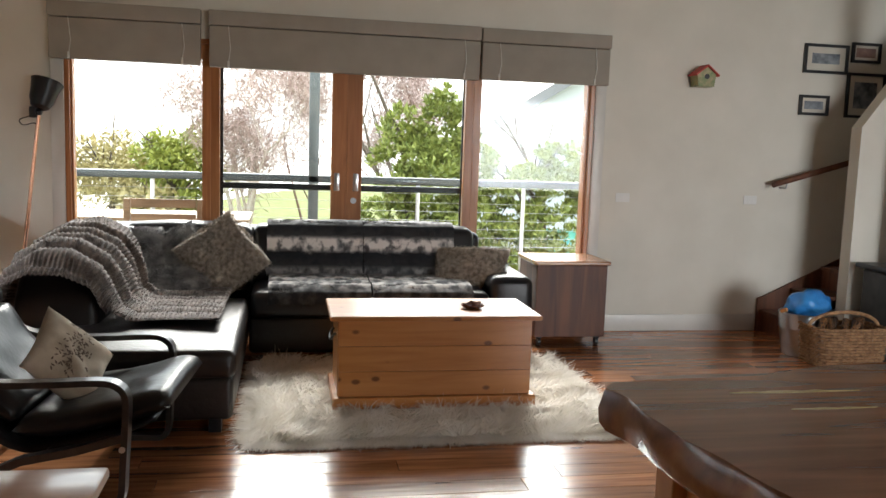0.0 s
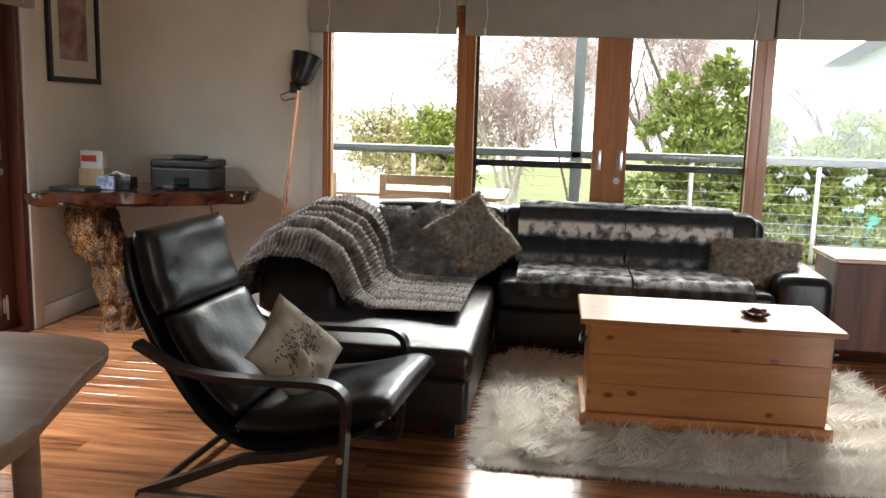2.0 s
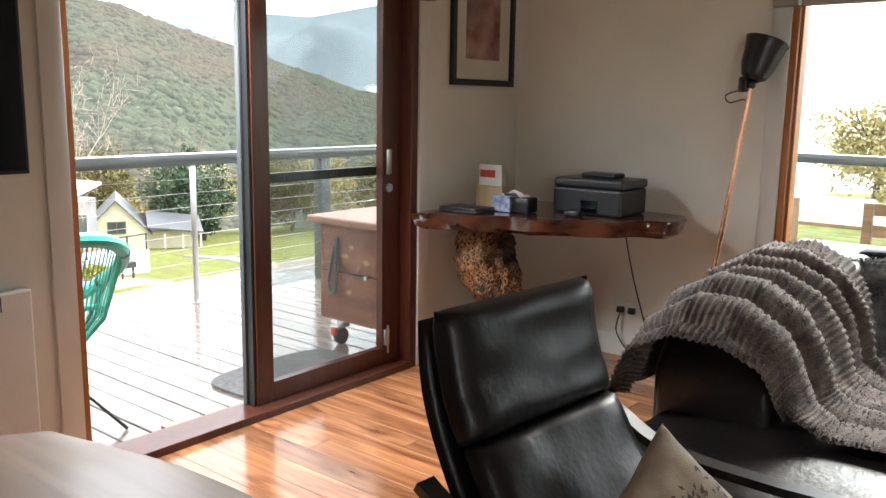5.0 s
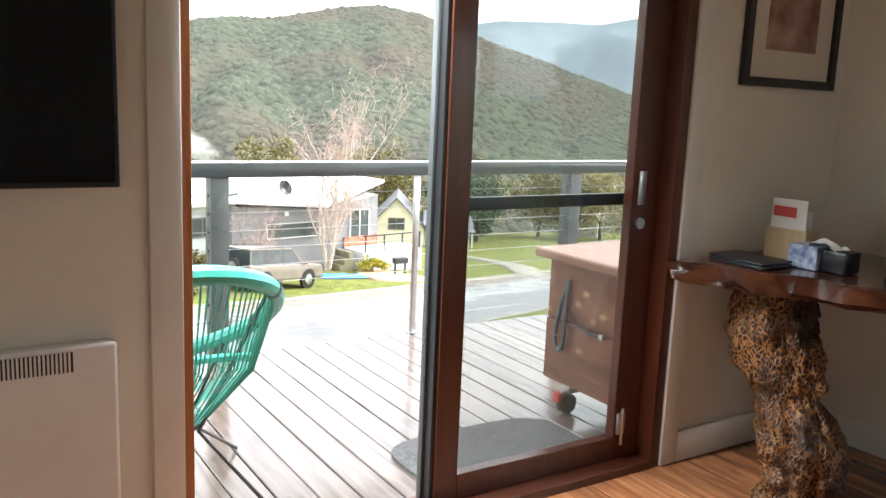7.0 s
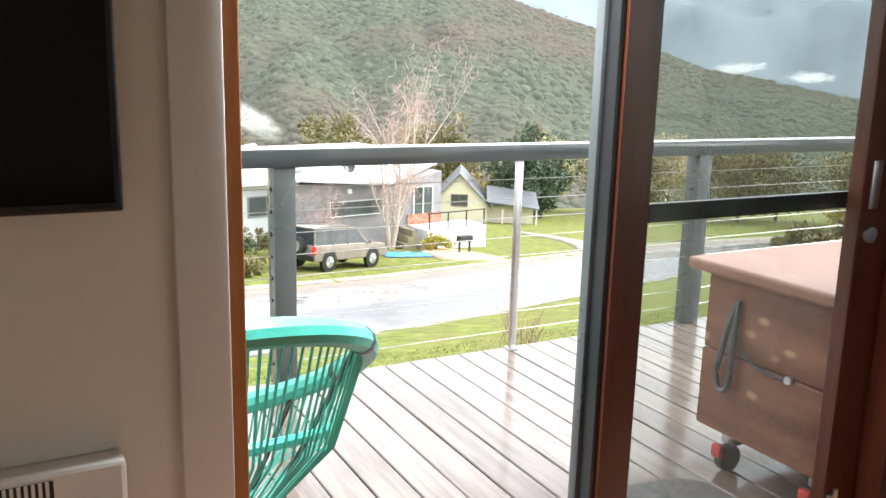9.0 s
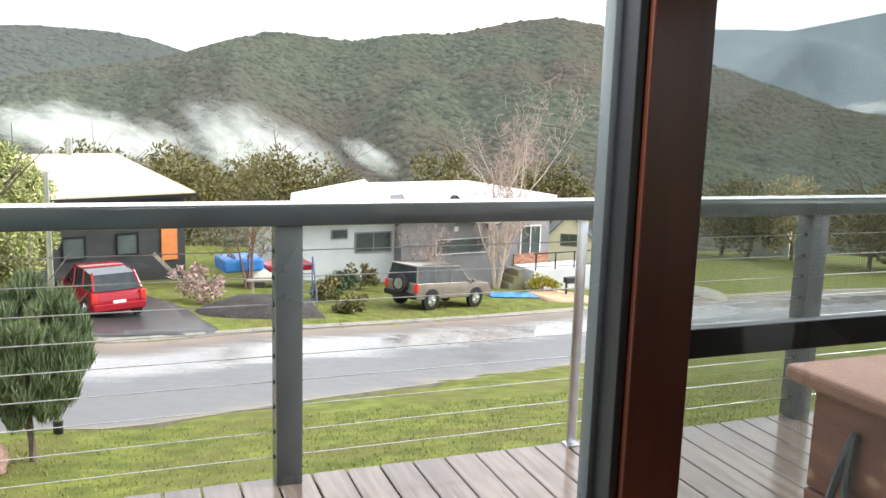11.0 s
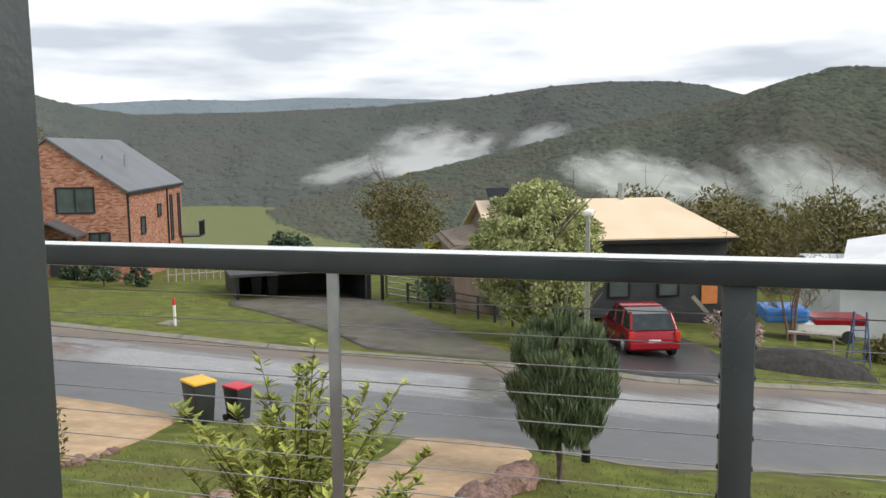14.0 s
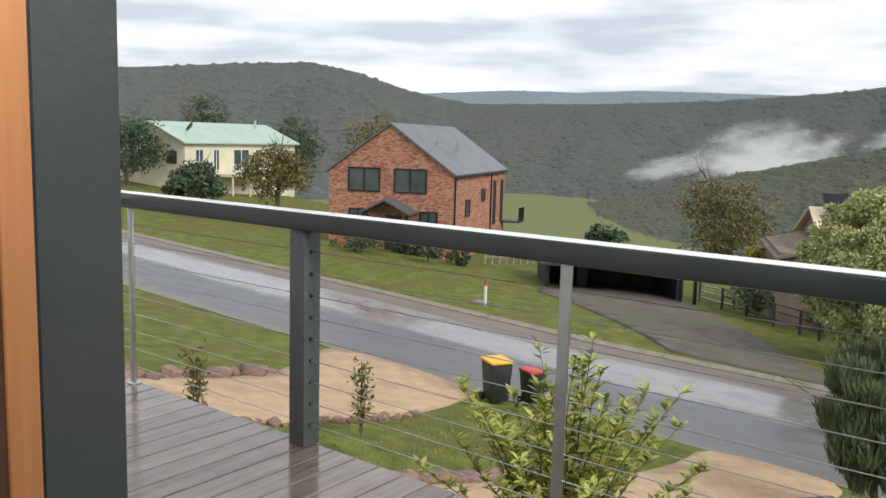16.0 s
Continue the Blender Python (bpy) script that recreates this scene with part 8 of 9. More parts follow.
# ---- wheelie bins ----
YELLOW = coat_of("yellow_bin_lid", (0.75, 0.42, 0.03), (0.85, 0.5, 0.05), 4, 0.45)
REDLID = coat_of("red_bin_lid", (0.5, 0.03, 0.05), (0.6, 0.05, 0.07), 4, 0.45)
BINGREEN = coat_of("black_green_bin_plastic", (0.012, 0.016, 0.015), (0.024, 0.028, 0.027), 4, 0.5)


def wheelie_bin(x, y, head, lid, label, s=1.0):
    ob = thing("wheelie_bin", label, "bin", "wheelie bins", at=pose(x, y, ground_z(x, y) + 0.02, 0, 0, head) @ Matrix.Diagonal((s, s, s, 1)))
    bm = bmesh.new()
    vs = box(bm, -0.27, 0.27, -0.3, 0.34, 0.06, 0.98, 0.03)
    for v in bm.verts:
        k = 0.78 + 0.22 * v.co.z / 0.98
        v.co.x *= k
        v.co.y *= k
    part("tub", bm, BINGREEN, ob)
    bm = bmesh.new()
    box(bm, -0.29, 0.29, -0.33, 0.37, 0.985, 1.05, 0.03)
    for v in bm.verts:
        if v.co.z > 1.02:
            v.co.z += 0.04 * (1 - (v.co.x / 0.29) ** 2)
    part("lid", bm, lid, ob)
    for sx in (-1, 1):
        bm = bmesh.new()
        rod(bm, (sx * 0.2, 0.3, 0.1), (sx * 0.27, 0.3, 0.1), 0.1, 16)
        part("wheel", bm, BLACK, ob)
    bm = bmesh.new()
    rod(bm, (-0.24, 0.38, 0.95), (0.24, 0.38, 0.95), 0.016, 8)
    part("handle", bm, BINGREEN, ob)


wheelie_bin(-17.95, -5.3, 150, YELLOW, "dark wheelie bin with a yellow lid beside the street")
wheelie_bin(-18.7, -4.75, 160, REDLID, "dark wheelie bin with a red lid beside the street", 0.82)
wheelie_bin(-37.6, -14.6, 126, REDLID, "dark wheelie bin with a red lid in the carport")
wheelie_bin(-38.1, -14.0, 126, YELLOW, "dark wheelie bin with a yellow lid in the carport")

# ---- street lamp ----
lx, ly = -18.7, 3.35
lz = ground_z(lx, ly)
light = thing("street_lamp", "slim grey street lamp post with a small head", "street lamp", at=pose(lx, ly, lz))
bm = bmesh.new()
tube(bm, [(0, 0, -0.1), (0, 0, 2.0), (0, 0, 5.2)], [0.075, 0.065, 0.045], 10)
part("post", bm, STEEL, light)
bm = bmesh.new()
rod(bm, (0, 0, -0.1), (0, 0, 0.28), 0.095, 12)
part("base_sleeve", bm, BLACK, light)
bm = bmesh.new()
box(bm, -0.42, 0.1, -0.1, 0.1, 5.15, 5.27, 0.04)
part("head", bm, WHITE, light)

# ---- fences, gate, garden clutter ----
def rail_fence(name, label, pts, posts, h=1.05, rails=(0.45, 0.95), mat=None):
    ob = thing(name, label, "fence")
    mat = mat or PICKET
    n = posts
    for i in range(n):
        t = i / (n - 1) * (len(pts) - 1)
        k = min(int(t), len(pts) - 2)
        x, y = pts[k][0] + (pts[k + 1][0] - pts[k][0]) * (t - k), pts[k][1] + (pts[k + 1][1] - pts[k][1]) * (t - k)
        z = ground_z(x, y)
        one_box("post", mat, ob, x - 0.05, x + 0.05, y - 0.05, y + 0.05, z - 0.2, z + h, 0.006)
        if i:
            for r in rails:
                bm = bmesh.new()
                tube(bm, [(px, py, pz + r), (x, y, z + r)], 0.03, 5)
                part("rail", bm, mat, ob)
        px, py, pz = x, y, z
    return ob


rail_fence("wire_fence", "dark wire fence on slim posts", [(-39.5, -7.5), (-36, -3.4), (-34, -1.0), (-32.5, 1.2)], 9, 1.0, (0.3, 0.65, 0.95), DARKWALL)
rail_fence("pot_stand", "short timber frame fence with a hanging pot", [(-33.6, -1.6), (-32.4, 0.0)], 2, 1.3, (1.2,))
rail_fence("gate", "silver metal farm gate", [(-41.2, -9.2), (-40.2, -7.2)], 2, 1.15, (0.2, 0.5, 0.8, 1.1), STEEL)
rail_fence("picket_fence", "weathered picket fence beside the brick house", [(-39.8, -21.0), (-44, -20.2), (-47, -19.6)], 16, 1.4, (0.4, 1.1))

STAKE = thing("marker_stake", "white stake with a red tip in the verge", "stake", at=pose(-27.3, -12.2, ground_z(-27.3, -12.2)))
one_box("stake", WHITE, STAKE, -0.04, 0.04, -0.04, 0.04, -0.1, 0.75, 0.005)
one_box("tip", RED, STAKE, -0.042, 0.042, -0.042, 0.042, 0.75, 1.0, 0.005)
one_box("pit_cover", CONCRETE, STAKE, -0.5, 0.25, -0.6, -0.1, -0.05, 0.09, 0.01)

heap = thing("soil_heap", "heap of black garden soil on the verge", "soil heap", at=pose(-31.2, 8.9, ground_z(-31.2, 8.9)))
bm = bmesh.new()
grid_mesh(bm, 40, 26, lambda u, v: ((2 * v - 1) * 1.5, (2 * u - 1) * 2.4, max(-0.35, 0.78 * max(0, 1 - (2 * u - 1) ** 2 - (2 * v - 1) ** 2) ** 0.8 - 0.12 + 0.09 * noise.noise((u * 9, v * 7, 2)))))
part("soil", bm, SOIL, heap, "", 3)
ladder = thing("step_ladder", "blue folding step ladder standing open", "ladder", at=pose(-33.7, 11.3, ground_z(-33.7, 11.3)))
LADDERBLUE = coat_of("blue_ladder_paint", (0.06, 0.09, 0.2), (0.1, 0.14, 0.27), 8, 0.5)
for s in (-1, 1):
    for k in (-0.55, 0.55):
        bm = bmesh.new()
        tube(bm, [(k, s * 0.3, 0), (k * 0.06, s * 0.2, 1.95)], 0.03, 5)
        part("leg", bm, LADDERBLUE, ladder)
for i in range(5):
    z = 0.3 + i * 0.34
    bm = bmesh.new()
    x = 0.55 * (1 - z / 2.0)
    rod(bm, (x, -0.28, z), (x, 0.28, z), 0.02, 6)
    part("rung", bm, LADDERBLUE, ladder)
horse = thing("saw_horse", "rough timber saw horse with boards", "saw horse", at=pose(-34.2, 9.9, ground_z(-34.2, 9.9), 0, 0, 80))
one_box("board", PICKET, horse, -0.9, 0.9, -0.15, 0.15, 0.85, 0.93, 0.005)
for x in (-0.65, 0.65):
    for s in (-1, 1):
        bm = bmesh.new()
        tube(bm, [(x, s * 0.35, 0), (x, s * 0.06, 0.85)], 0.04, 5)
        part("leg", bm, PICKET, horse)
TARPBLUE = coat_of("blue_tarpaulin", (0.03, 0.16, 0.5), (0.06, 0.26, 0.68), 3, 0.4, 0, 0.3, 12)
bm = bmesh.new()
grid_mesh(bm, 24, 12, lambda u, v: (-39.0 + 1.3 * v, 21.2 + 2.6 * u, ground_z(-39.0 + 1.3 * v, 21.2 + 2.6 * u) + 0.05 + 0.3 * max(0, noise.noise((u * 5, v * 3, 4)) + 0.35) * (1 - (2 * u - 1) ** 4) * (1 - (2 * v - 1) ** 4)))
tagged(part("tarpaulin", bm, TARPBLUE, None, "", 3), "crumpled blue tarpaulin lying on the grass", "tarpaulin")
trailer = thing("covered_trailer", "white and red vehicle under a blue cover", "vehicle", at=pose(-39.6, 10.6, ground_z(-39.6, 10.6), 0, 0, 100))
one_box("body", WHITE, trailer, -0.9, 1.3, -0.7, 0.7, 0.35, 0.9, 0.08)
one_box("bonnet", CARRED, trailer, -0.2, 2.0, -0.72, 0.72, 0.75, 1.1, 0.1)
one_box("cover", TARPBLUE, trailer, -2.2, -0.4, -0.85, 0.85, 0.9, 1.5, 0.12)
for x in (-0.6, 1.2):
    bm = bmesh.new()
    rod(bm, (x, -0.72, 0.28), (x, 0.72, 0.28), 0.28, 16)
    part("wheel", bm, TYRE, trailer)
box_ = thing("letter_box", "small dark letter box on posts", "letter box", at=pose(-39.3, 26.4, ground_z(-39.3, 26.4)))
one_box("box", DARKWALL, box_, -0.2, 0.2, -0.4, 0.4, 0.65, 0.95, 0.01)
one_box("post", DARKWALL, box_, -0.05, 0.05, -0.35, -0.27, -0.1, 0.65, 0)
one_box("post", DARKWALL, box_, -0.05, 0.05, 0.27, 0.35, -0.1, 0.65, 0)

# ---- trees along the street ----
leafy_tree("round_tree", "dense pale green round-headed tree", -31.2, 0.2, 5.9, 2.5, LEAF_PALE, 0.16, 56000, 330, 51, 0.1, TRUNK, 0.2, 0.16, shell=True)
bare_tree("birch_tree", "bare white-barked birch with several stems", -41.8, 23.2, 9.2, 61, BIRCH, 0.12, 4, 3, 0.42, None, LEAF_RED, 1700)
bare_tree("bare_tree", "bare reddish garden tree", -38.8, 18.2, 3.2, 62, TWIG, 0.05, 3, 3, 0.6, None, LEAF_RED, 900)
bare_tree("bare_tree", "bare brown garden tree beside the drive", -38.4, 9.6, 5.2, 64, TWIG, 0.07, 3, 3, 0.55, None, LEAF_OLIVE, 1600)
leafy_tree("willow_tree", "half-bare olive tree beyond the carport", -55, -13.0, 6.6, 3.2, LEAF_OLIVE, 0.24, 8000, 80, 65, 0.12, TRUNK, 0.2)
leafy_tree("yellow_bush", "golden-green bush behind the gate", -42.5, -6.6, 3.6, 1.5, LEAF_GOLD, 0.26, 2200, 30, 66, 0.1, TRUNK, 0.1, cat="bush")
for k, (x, y, h, c, lf) in enumerate(((-38.5, -5.6, 2.6, 1.6, LEAF_DARK), (-36.2, -2.2, 2.2, 1.3, LEAF_DARK), (-34.0, 7.4, 1.8, 1.2, LEAF_RED), (-37.5, 13.5, 1.2, 1.1, LEAF_DARK), (-39.5, 15.0, 1.3, 1.0, LEAF_OLIVE), (-35.5, 12.4, 1.0, 0.9, LEAF_OLIVE), (-40.6, 25.4, 0.9, 1.1, LEAF_GOLD), (-36.0, -22.0, 1.4, 0.9, LEAF_DARK), (-37.2, -20.8, 1.2, 0.7, LEAF_DARK), (-34.6, -25.6, 1.6, 1.2, LEAF_DARK), (-32.2, 12.8, 0.8, 0.8, LEAF_OLIVE))):
    leafy_tree("garden_shrub", "low garden shrub beside a house", x, y, h, c, lf, 0.2, 900, 14, 80 + k, 0.0, TRUNK, 0.05, cat="shrub")
for k, (x, y, h, c, lf) in enumerate(((-45.5, -45.0, 5.6, 3.0, LEAF_OLIVE), (-52.0, -41.5, 5.6, 2.0, LEAF_OLIVE), (-36.0, -42.5, 3.6, 2.0, LEAF_DARK), (-42.5, -61.0, 6.5, 3.4, LEAF_DARK), (-34.0, -60.0, 6.0, 3.0, LEAF_DARK), (-60.0, -74.0, 9.5, 3.4, LEAF_DARK), (-66.0, -66.0, 9.5, 3.4, LEAF_DARK), (-64.0, -50.0, 10.5, 4.5, LEAF_OLIVE))):
    leafy_tree("garden_tree", "leafy garden tree among the houses", x, y, h, c, lf, 0.32, 5200, 60, 100 + k, 0.12, TRUNK, 0.2)
for k, (x, y, h, c, lf) in enumerate(((-64, 46, 8, 3.4, LEAF_DARK), (-70, 52, 9, 4, LEAF_DARK), (-76, 44, 10, 4.5, LEAF_OLIVE), (-82, 36, 11, 5, LEAF_OLIVE), (-88, 48, 10, 5, LEAF_BRIGHT), (-72, 66, 9, 4, LEAF_OLIVE), (-60, 70, 9, 4.5, LEAF_OLIVE), (-50, 76, 9, 5, LEAF_OLIVE), (-40, 62, 6, 3.2, LEAF_GOLD), (-36, 55, 3.4, 2.4, LEAF_OLIVE), (-33, 46, 2.2, 2.0, LEAF_OLIVE), (-66, 8, 8, 4.5, LEAF_OLIVE), (-74, 2, 9, 5, LEAF_OLIVE), (-70, 16, 9, 5, LEAF_OLIVE), (-80, 22, 9, 5, LEAF_OLIVE), (-62, 30, 7, 3.4, LEAF_OLIVE), (-90, 10, 11, 6, LEAF_OLIVE))):
    leafy_tree("street_tree", "rounded tree beyond the houses", x, y, h, c, lf, 0.4, 7000, 60, 140 + k, 0.06, TRUNK, 0.22)
rng = random.Random(3)
pad_bm = bmesh.new()
for k in range(46):
    x, y = rng.uniform(-150, -85), rng.uniform(-80, -25)
    leaves(pad_bm, (x, y, ground_z(x, y) + 0.4), (rng.uniform(1.0, 3.2), rng.uniform(1.0, 3.0), 0.8), 90, 0.6, rng)
tagged(part("paddock_scrub", pad_bm, LEAF_DARK, None, "", 0), "scattered dark scrub across the paddock", "scrub", "", "stuff")
leafy_tree("paddock_tree", "single round dark tree in the paddock", -98, -43, 5.5, 3.0, LEAF_DARK, 0.6, 1600, 26, 170, 0.05, TRUNK, 0.2)

for k, (x, y, h, c, lf) in enumerate(((-80, 59, 9.5, 5.5, LEAF_HAZE), (-75, 65, 9.0, 5.0, LEAF_OLIVE), (-70, 70, 9.5, 5.0, LEAF_HAZE), (-66, 50, 6.4, 2.6, LEAF_DARK), (-70, 47, 4.8, 2.4, LEAF_HAZE), (-86, 50, 9.0, 5.5, LEAF_OLIVE), (-92, 42, 9.5, 5.0, LEAF_HAZE), (-62, 78, 9.0, 5.0, LEAF_OLIVE), (-55, 84, 9.0, 5.0, LEAF_HAZE))):
    leafy_tree("valley_tree", "tall olive-brown tree beyond the houses", x, y, h, c, lf, 0.4, 4200, 50, 240 + k, 0.08, TRUNK, 0.22)

# ---- trees to the north ----
def lobed_tree(name, label, x, y, lobes, leaf, size, per, seed):
    """A many-lobed evergreen: each lobe (dx, dy, height, radius, tallness) is a cloud of small leaf sprays."""
    rng = random.Random(seed)
    ob = thing(name, label, "tree", at=pose(x, y, ground_z(x, y) - 0.05))
    bm = bmesh.new()
    top = max(q[2] for q in lobes)
    limbs(bm, (0, 0, 0), (0.02, 0.02, 1), top * 0.85, 0.12, 2, rng, 0.6, None, 8)
    part("trunk", bm, TRUNK, ob)
    bm = bmesh.new()
    for dx, dy, h, r, tall in lobes:
        for k in range(max(6, int(per * r * r * tall))):
            d = Vector((rng.gauss(0, 1), rng.gauss(0, 1), rng.gauss(0, 1))).normalized() * rng.uniform(0.55, 1.0)
            q = rng.uniform(0.1, 0.2)
            leaves(bm, (dx + d.x * r, dy + d.y * r, h + d.z * r * tall), (q, q, q * 0.7), 44, size, rng, 0.1, 0.4, 0.25)
    part("crown", bm, leaf, ob, "", 0)
    return ob


lobed_tree("conifer", "bright yellow-green feathery conifer", 3.3, 16.2, ((0.25, 0, 3.95, 0.4, 1.0), (0.3, 0.1, 3.4, 0.6, 1.0), (-0.5, 0, 3.6, 0.38, 1.0), (0.75, 0.1, 3.0, 0.6, 0.9), (-0.35, 0, 2.8, 0.7, 0.9), (0.3, -0.2, 2.5, 0.9, 0.9), (-0.8, 0, 1.9, 0.6, 1.0), (0.9, 0, 1.9, 0.75, 1.0), (0.1, -0.2, 1.2, 1.2, 0.8), (-0.9, 0.1, 0.8, 0.7, 1.0)), LEAF_BRIGHT, 0.115, 170, 201)
lobed_tree("bush", "low yellow-green feathery bush", 4.3, 15.6, ((0, 0, 0.9, 0.9, 0.9), (0.5, 0, 1.5, 0.6, 0.9), (-0.4, 0, 1.7, 0.5, 0.8)), LEAF_BRIGHT, 0.115, 170, 202)
lobed_tree("bush", "broad yellow-green feathery bush", 5.7, 15.8, ((0, 0, 2.9, 0.5, 0.9), (0.7, 0, 2.5, 0.6, 0.9), (-0.7, 0, 2.4, 0.6, 0.9), (0.1, -0.1, 1.5, 0.95, 0.9), (-0.5, 0, 0.8, 0.7, 0.9), (0.6, 0, 0.8, 0.7, 0.9)), LEAF_BRIGHT, 0.115, 170, 203)
bare_tree("birch_tree", "bare white-barked birch by the fence", -0.5, 28, 5.4, 210, BIRCH, 0.09, 4, 3, 0.45, None, LEAF_RED, 5200)
bare_tree("bare_tree", "tall bare russet tree", 1.6, 33, 6.4, 212, TWIG, 0.06, 2, 4, 0.45, None, LEAF_RED, 5200)
bare_tree("bare_tree", "tall bare russet tree", 5.0, 30, 7.4, 213, TWIG, 0.06, 2, 4, 0.5, None, LEAF_RED, 7000)
leafy_tree("golden_tree", "thin half-bare olive-gold garden tree", -5.4, 33, 3.7, 2.2, LEAF_HAZE, 0.18, 8000, 70, 214, 0.1)
leafy_tree("green_tree", "rounded bright green tree", -2.7, 31, 4.0, 1.7, LEAF_LIME, 0.2, 7000, 60, 215, 0.1)
leafy_tree("green_tree", "low olive green bush", -3.6, 30, 1.7, 1.6, LEAF_HAZE, 0.25, 1800, 24, 216, 0.0)
timber = thing("timber_pile", "pile of old boards in the garden", "timber pile")
rng = random.Random(6)
for k in range(12):
    x, y = 6.4 + rng.uniform(-0.5, 0.6), 19.2 + rng.uniform(-0.4, 0.4)
    bm = bmesh.new()
    box(bm, -1.1, 1.1, -0.09, 0.09, -0.025, 0.025, 0.004)
    ob = part("board", bm, PICKET if k % 2 else LR, timber)
    ob.matrix_world = pose(x, y, ground_z(x, y) + 0.05 + 0.035 * k, rng.uniform(-8, 8), rng.uniform(-9, 9), rng.uniform(-35, 35))
sheet = coat_of("green_tarpaulin", (0.08, 0.38, 0.3), (0.14, 0.48, 0.38), 3, 0.5)
bm = bmesh.new()
grid_mesh(bm, 16, 8, lambda u, v: (6.6 + 2.6 * u, 21.4 + 0.1 * math.sin(u * 9), ground_z(7.5, 21.4) + 0.02 + 1.0 * v + 0.06 * noise.noise((u * 4, v * 3, 1))))
tagged(part("green_sheet", bm, sheet, None, "", 3), "green shade cloth hung along the house wall", "shade cloth")

# ---- things on the deck ----
TEAL = coat_of("teal_plastic_cord", (0.05, 0.37, 0.3), (0.09, 0.46, 0.37), 9, 0.35, 0, 0.1, 40)
string = thing("string_chair", "teal cord egg-shaped chair on black steel legs", "chair")
C = Vector((-2.8, 4.63, 0.66))
def rim_at(a):
    return C + Vector((0.4, 0, 0.24)) * math.cos(a) + Vector((0.0, 0.4, 0)) * math.sin(a)
H0 = Vector((-2.9, 4.66, 0.26))
def hub_at(a):
    return H0 + Vector((0.13 * math.cos(a), 0.16 * math.sin(a), 0.02 * math.cos(a)))
bm = bmesh.new()
tube(bm, [rim_at(2 * math.pi * i / 48) for i in range(49)], 0.03, 10)
part("rim", bm, TEAL, string)
for a in (0.95, 1.75, 2.75, 3.9, 5.0):
    bm = bmesh.new()
    tube(bm, [rim_at(a - 0.03), rim_at(a), rim_at(a + 0.03)], 0.0315, 10)
    part("rim_band", bm, BLACK, string, "narrow black gap in the wrapped rim")
bm = bmesh.new()
tube(bm, [hub_at(2 * math.pi * i / 24) for i in range(25)], 0.012, 7)
part("seat_ring", bm, BENTWOOD, string)
for i in range(100):
    a = 2 * math.pi * i / 100
    p, q = rim_at(a), hub_at(a + 0.12 * math.sin(i))
    m_ = p.lerp(q, 0.5) + Vector((math.cos(a) * 0.05, math.sin(a) * 0.05, -0.03))
    bm = bmesh.new()
    tube(bm, [p, m_, q], 0.0036, 4)
    part("cord", bm, TEAL, string)
bm = bmesh.new()
tube(bm, [C.lerp(H0, 0.45) + Vector((0.3 * math.cos(t), 0.32 * math.sin(t), 0.12 * math.cos(t))) for t in np.linspace(-1.4, 1.4, 16)], 0.014, 7)
part("band", bm, TEAL, string)
for fx, fy, a in ((-3.24, 5.06, 2.2), (-2.68, 5.0, 0.9), (-3.2, 4.28, 4.0), (-2.68, 4.28, 5.4)):
    bm = bmesh.new()
    tube(bm, [rim_at(a), hub_at(a) + Vector((0, 0, -0.02)), (fx, fy, -0.025)], 0.008, 7)
    part("leg", bm, BENTWOOD, string)

ESKY = wood("weathered_red_box_timber", (0.12, 0.04, 0.022), (0.27, 0.11, 0.06), "x", 0.5, 6, 0.2, 0.12, 0.1, knots=(0.42, 0.27, 0.15))
ESKYTOP = coat_of("worn_brown_lid_paint", (0.3, 0.14, 0.095), (0.38, 0.2, 0.14), 3, 0.35, 0, 0.1, 40, dirt=(0.24, 0.1, 0.065))
chestbox = thing("deck_box", "weathered red timber cool box on castors", "timber box")
one_box("lid", ESKYTOP, chestbox, -3.12, -2.44, 6.475, 7.38, 0.715, 0.76, 0.012)
for k, (z0, z1) in enumerate(((0.135, 0.43), (0.434, 0.712))):
    one_box("side_board", ESKY, chestbox, -3.05, -2.47, 6.515 + 0.006 * k, 6.54, z0, z1, 0.006)
    one_box("end_board", ESKY, chestbox, -3.06, -3.035, 6.542, 7.32, z0, z1, 0.006)
    one_box("end_board", ESKY, chestbox, -2.485, -2.46, 6.542, 7.32, z0, z1, 0.006)
    one_box("side_board", ESKY, chestbox, -3.05, -2.47, 7.322, 7.345, z0, z1, 0.006)
bm = bmesh.new()
tube(bm, smooth_line([(-2.9, 6.512, 0.64), (-2.915, 6.495, 0.56), (-2.95, 6.49, 0.38), (-2.93, 6.488, 0.31), (-2.89, 6.488, 0.34), (-2.895, 6.495, 0.52), (-2.9, 6.512, 0.64)]), 0.011, 6)
part("strap", bm, RAILGREY, chestbox, "grey webbing strap")
bm = bmesh.new()
tube(bm, smooth_line([(-2.86, 6.508, 0.47), (-2.8, 6.5, 0.44), (-2.72, 6.5, 0.425), (-2.66, 6.508, 0.43)]), 0.006, 6)
part("rope", bm, BLACK, chestbox)
bm = bmesh.new()
rod(bm, (-2.66, 6.514, 0.43), (-2.66, 6.5, 0.43), 0.014, 10)
part("knob", bm, STEEL, chestbox)
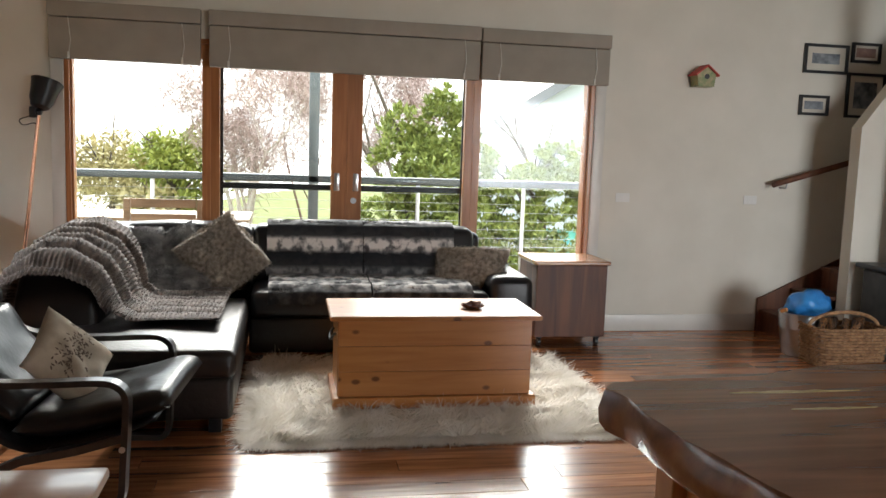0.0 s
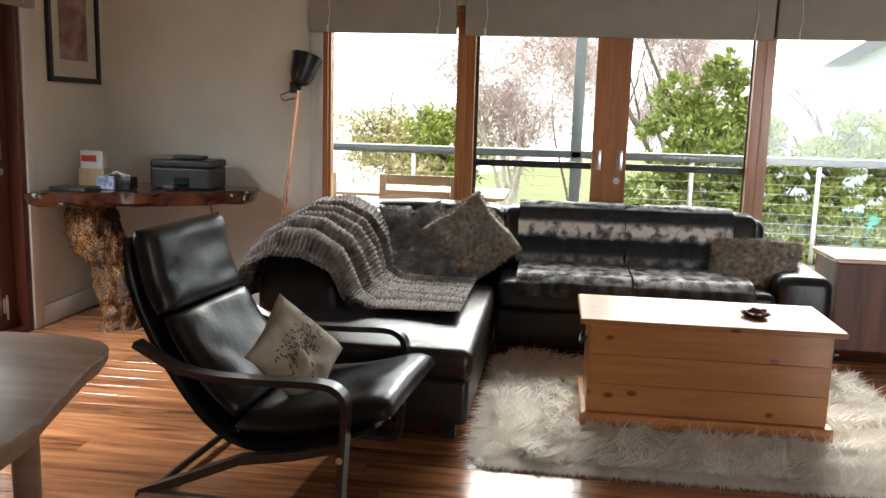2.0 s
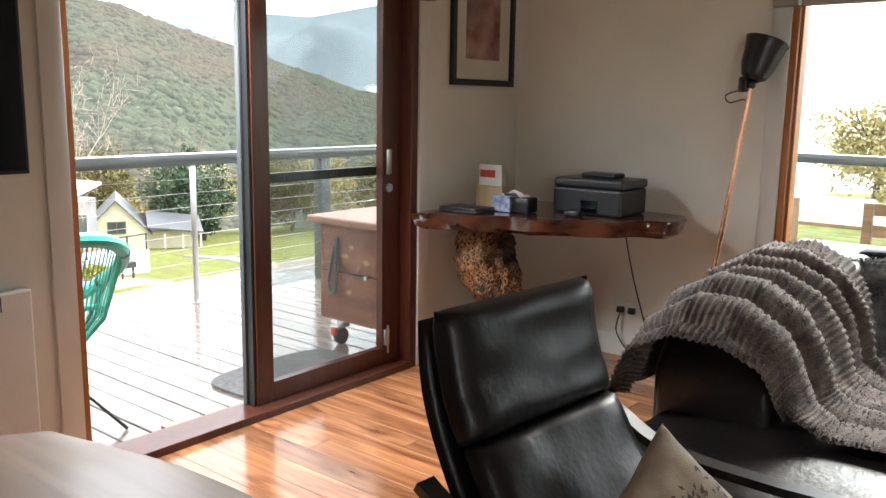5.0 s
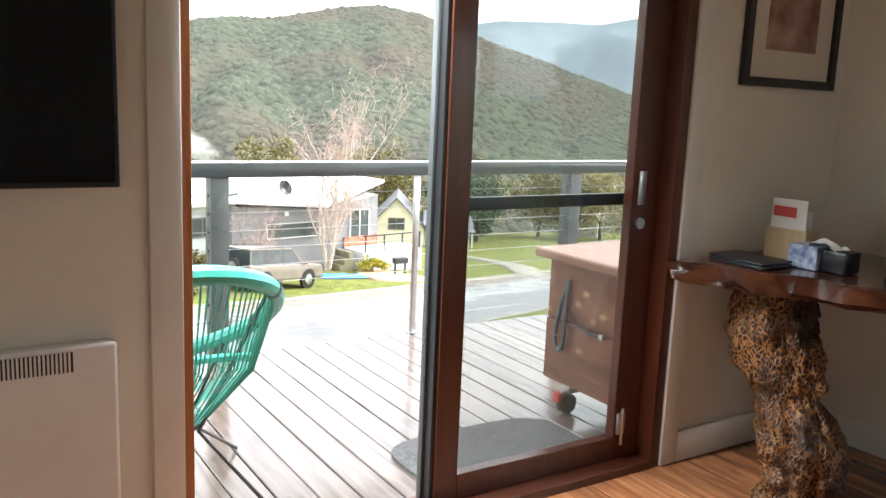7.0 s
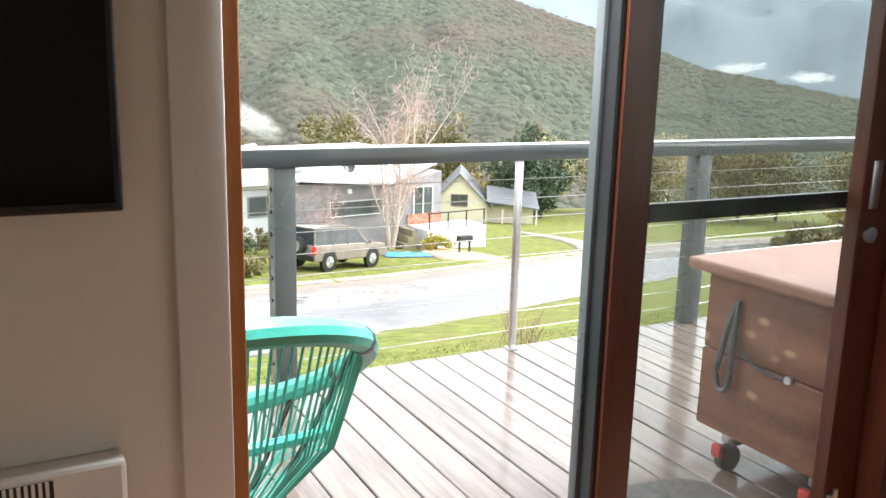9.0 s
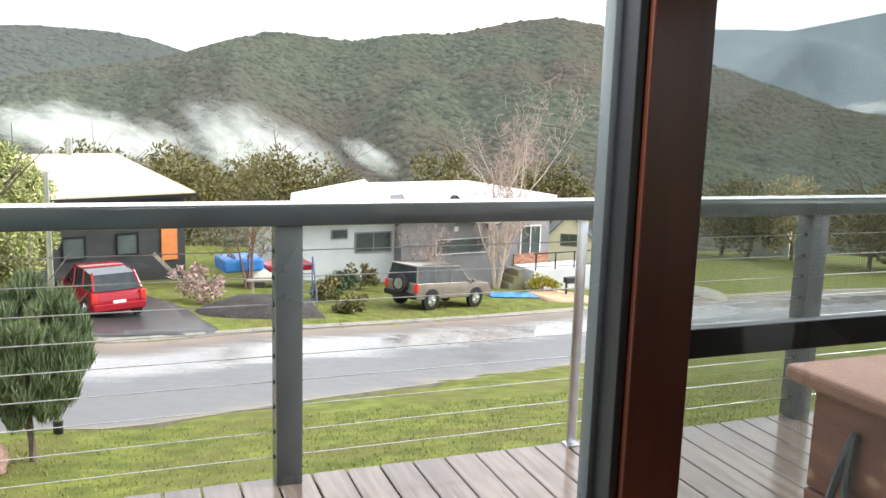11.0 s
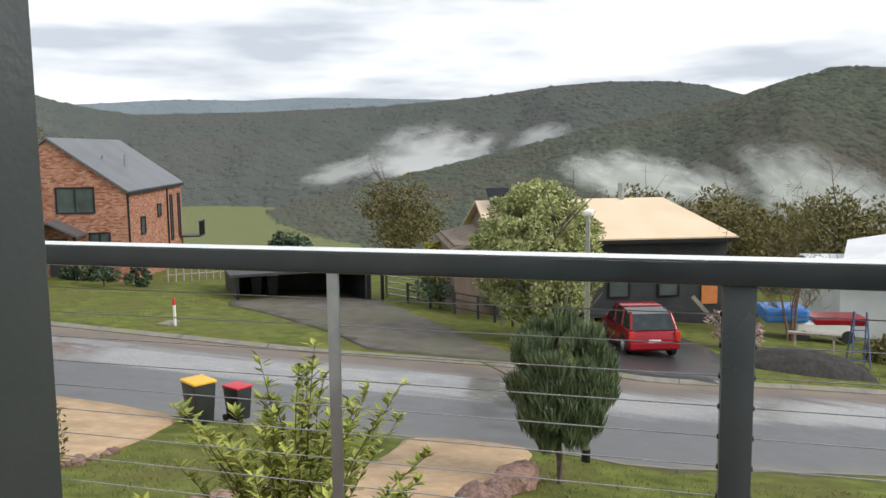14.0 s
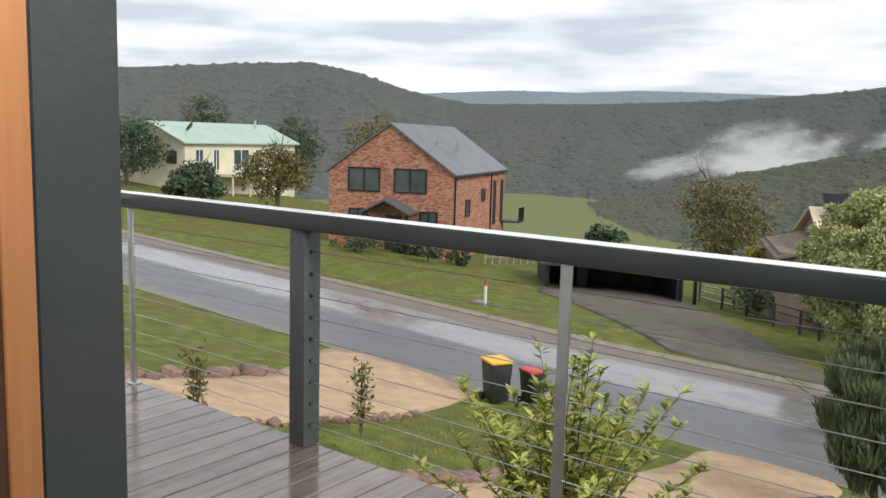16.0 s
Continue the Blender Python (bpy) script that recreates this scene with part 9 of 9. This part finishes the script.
for x, y in ((-2.94, 6.6), (-2.56, 6.6), (-2.94, 7.26), (-2.56, 7.26)):
    cs = new("castor")
    cs.parent = chestbox
    bm = bmesh.new()
    rod(bm, (x - 0.016, y - 0.02, 0.022), (x + 0.016, y - 0.02, 0.022), 0.05, 18)
    part("wheel", bm, TYRE, cs)
    bm = bmesh.new()
    box(bm, x - 0.03, x + 0.03, y - 0.03, y + 0.03, 0.075, 0.134, 0.006)
    part("fork", bm, STEEL, cs)
    bm = bmesh.new()
    box(bm, x - 0.022, x + 0.022, y - 0.09, y - 0.065, 0.035, 0.085, 0.008)
    part("brake", bm, RED, cs, "red plastic brake lever")
MATGREY = coat_of("grey_coir_mat", (0.1, 0.1, 0.1), (0.17, 0.17, 0.17), 40, 0.95, 0, 0.8, 90)
bm = bmesh.new()
outline = [(-2.98 + 0.24 + 0.24 * math.copysign(abs(math.cos(a)) ** 0.5, math.cos(a)), 6.0 + 0.42 * math.copysign(abs(math.sin(a)) ** 0.55, math.sin(a))) for a in np.linspace(0, 2 * math.pi, 40, endpoint=False)]
prism(bm, outline, "z", -0.03, -0.014)
tagged(part("door_mat", bm, MATGREY), "dark grey ribbed door mat on the deck", "door mat")

TEAK = wood("weathered_teak", (0.2, 0.13, 0.08), (0.36, 0.25, 0.16), "x", 0.5, 8)
outdoor = thing("outdoor_table", "wet slatted timber outdoor table", "outdoor table")
for k in range(7):
    one_box("slat", TEAK, outdoor, -1.5, 0.5, 8.75 + k * 0.13, 8.87 + k * 0.13, 0.69, 0.715, 0.004)
for x in (-1.35, 0.35):
    for y in (8.85, 9.5):
        one_box("leg", TEAK, outdoor, x - 0.035, x + 0.035, y - 0.035, y + 0.035, -0.03, 0.688, 0.004)
def outdoor_chair(x, y, head):
    ob = thing("outdoor_chair", "dark slatted timber outdoor chair", "chair", "outdoor chairs", at=pose(x, y, -0.03, 0, 0, head))
    for sx in (-0.28, 0.28):
        for yy, h in ((-0.24, 0.95), (0.24, 0.62)):
            one_box("leg", TEAK, ob, sx - 0.025, sx + 0.025, yy - 0.025, yy + 0.025, 0, h, 0.004)
        one_box("arm", TEAK, ob, sx - 0.035, sx + 0.035, -0.24, 0.3, 0.621, 0.645, 0.004)
    for k in range(5):
        one_box("seat_slat", TEAK, ob, -0.25, 0.25, -0.2 + k * 0.095, -0.12 + k * 0.095, 0.42, 0.44, 0.003)
    for z in (0.62, 0.76, 0.88):
        one_box("back_slat", TEAK, ob, -0.25, 0.25, -0.255, -0.235, z, z + 0.07, 0.003)
outdoor_chair(-0.14, 8.45, 0)
outdoor_chair(-1.1, 8.45, 0)
# ---- floor boards ----
rng = random.Random(17)
boards = {}
def board_mesh(length):
    key = round(length, 1)
    if key not in boards:
        bm = bmesh.new()
        box(bm, 0.0008, key - 0.0008, 0.0006, 0.1294, -0.02, 0.0, 0.0015, seg=1)
        boards[key] = mesh_of("floor_board", bm, FLOOR, 0)
    return boards[key], key
y = 7.42 - 0.13
loose = bmesh.new()
while y > SOUTH - 0.1:
    x = WEST - rng.uniform(0.0, 1.6)
    while x < EAST:
        me, ln = board_mesh(rng.choice((1.2, 1.7, 2.2, 2.7, 3.2)))
        x0, x1 = max(x, WEST), min(x + ln, EAST)
        if y > 2.7 and x < 5.2:
            ob = new("floor_board", me)
            ob.parent = floor
            ob.location = (x0 if x0 > x else x, y, 0)
            if x0 > x or x1 < x + ln:
                ob.scale.x = (x1 - x0) / ln
        elif x1 - x0 > 0.05:
            box(loose, x0 + 0.0008, x1 - 0.0008, y + 0.0006, y + 0.1294, -0.02, 0.0)
        x += ln
    y -= 0.13
rest = part("floor_boards", loose, FLOOR, floor, "", 0)
tagged(rest, "", "", "", "stuff")
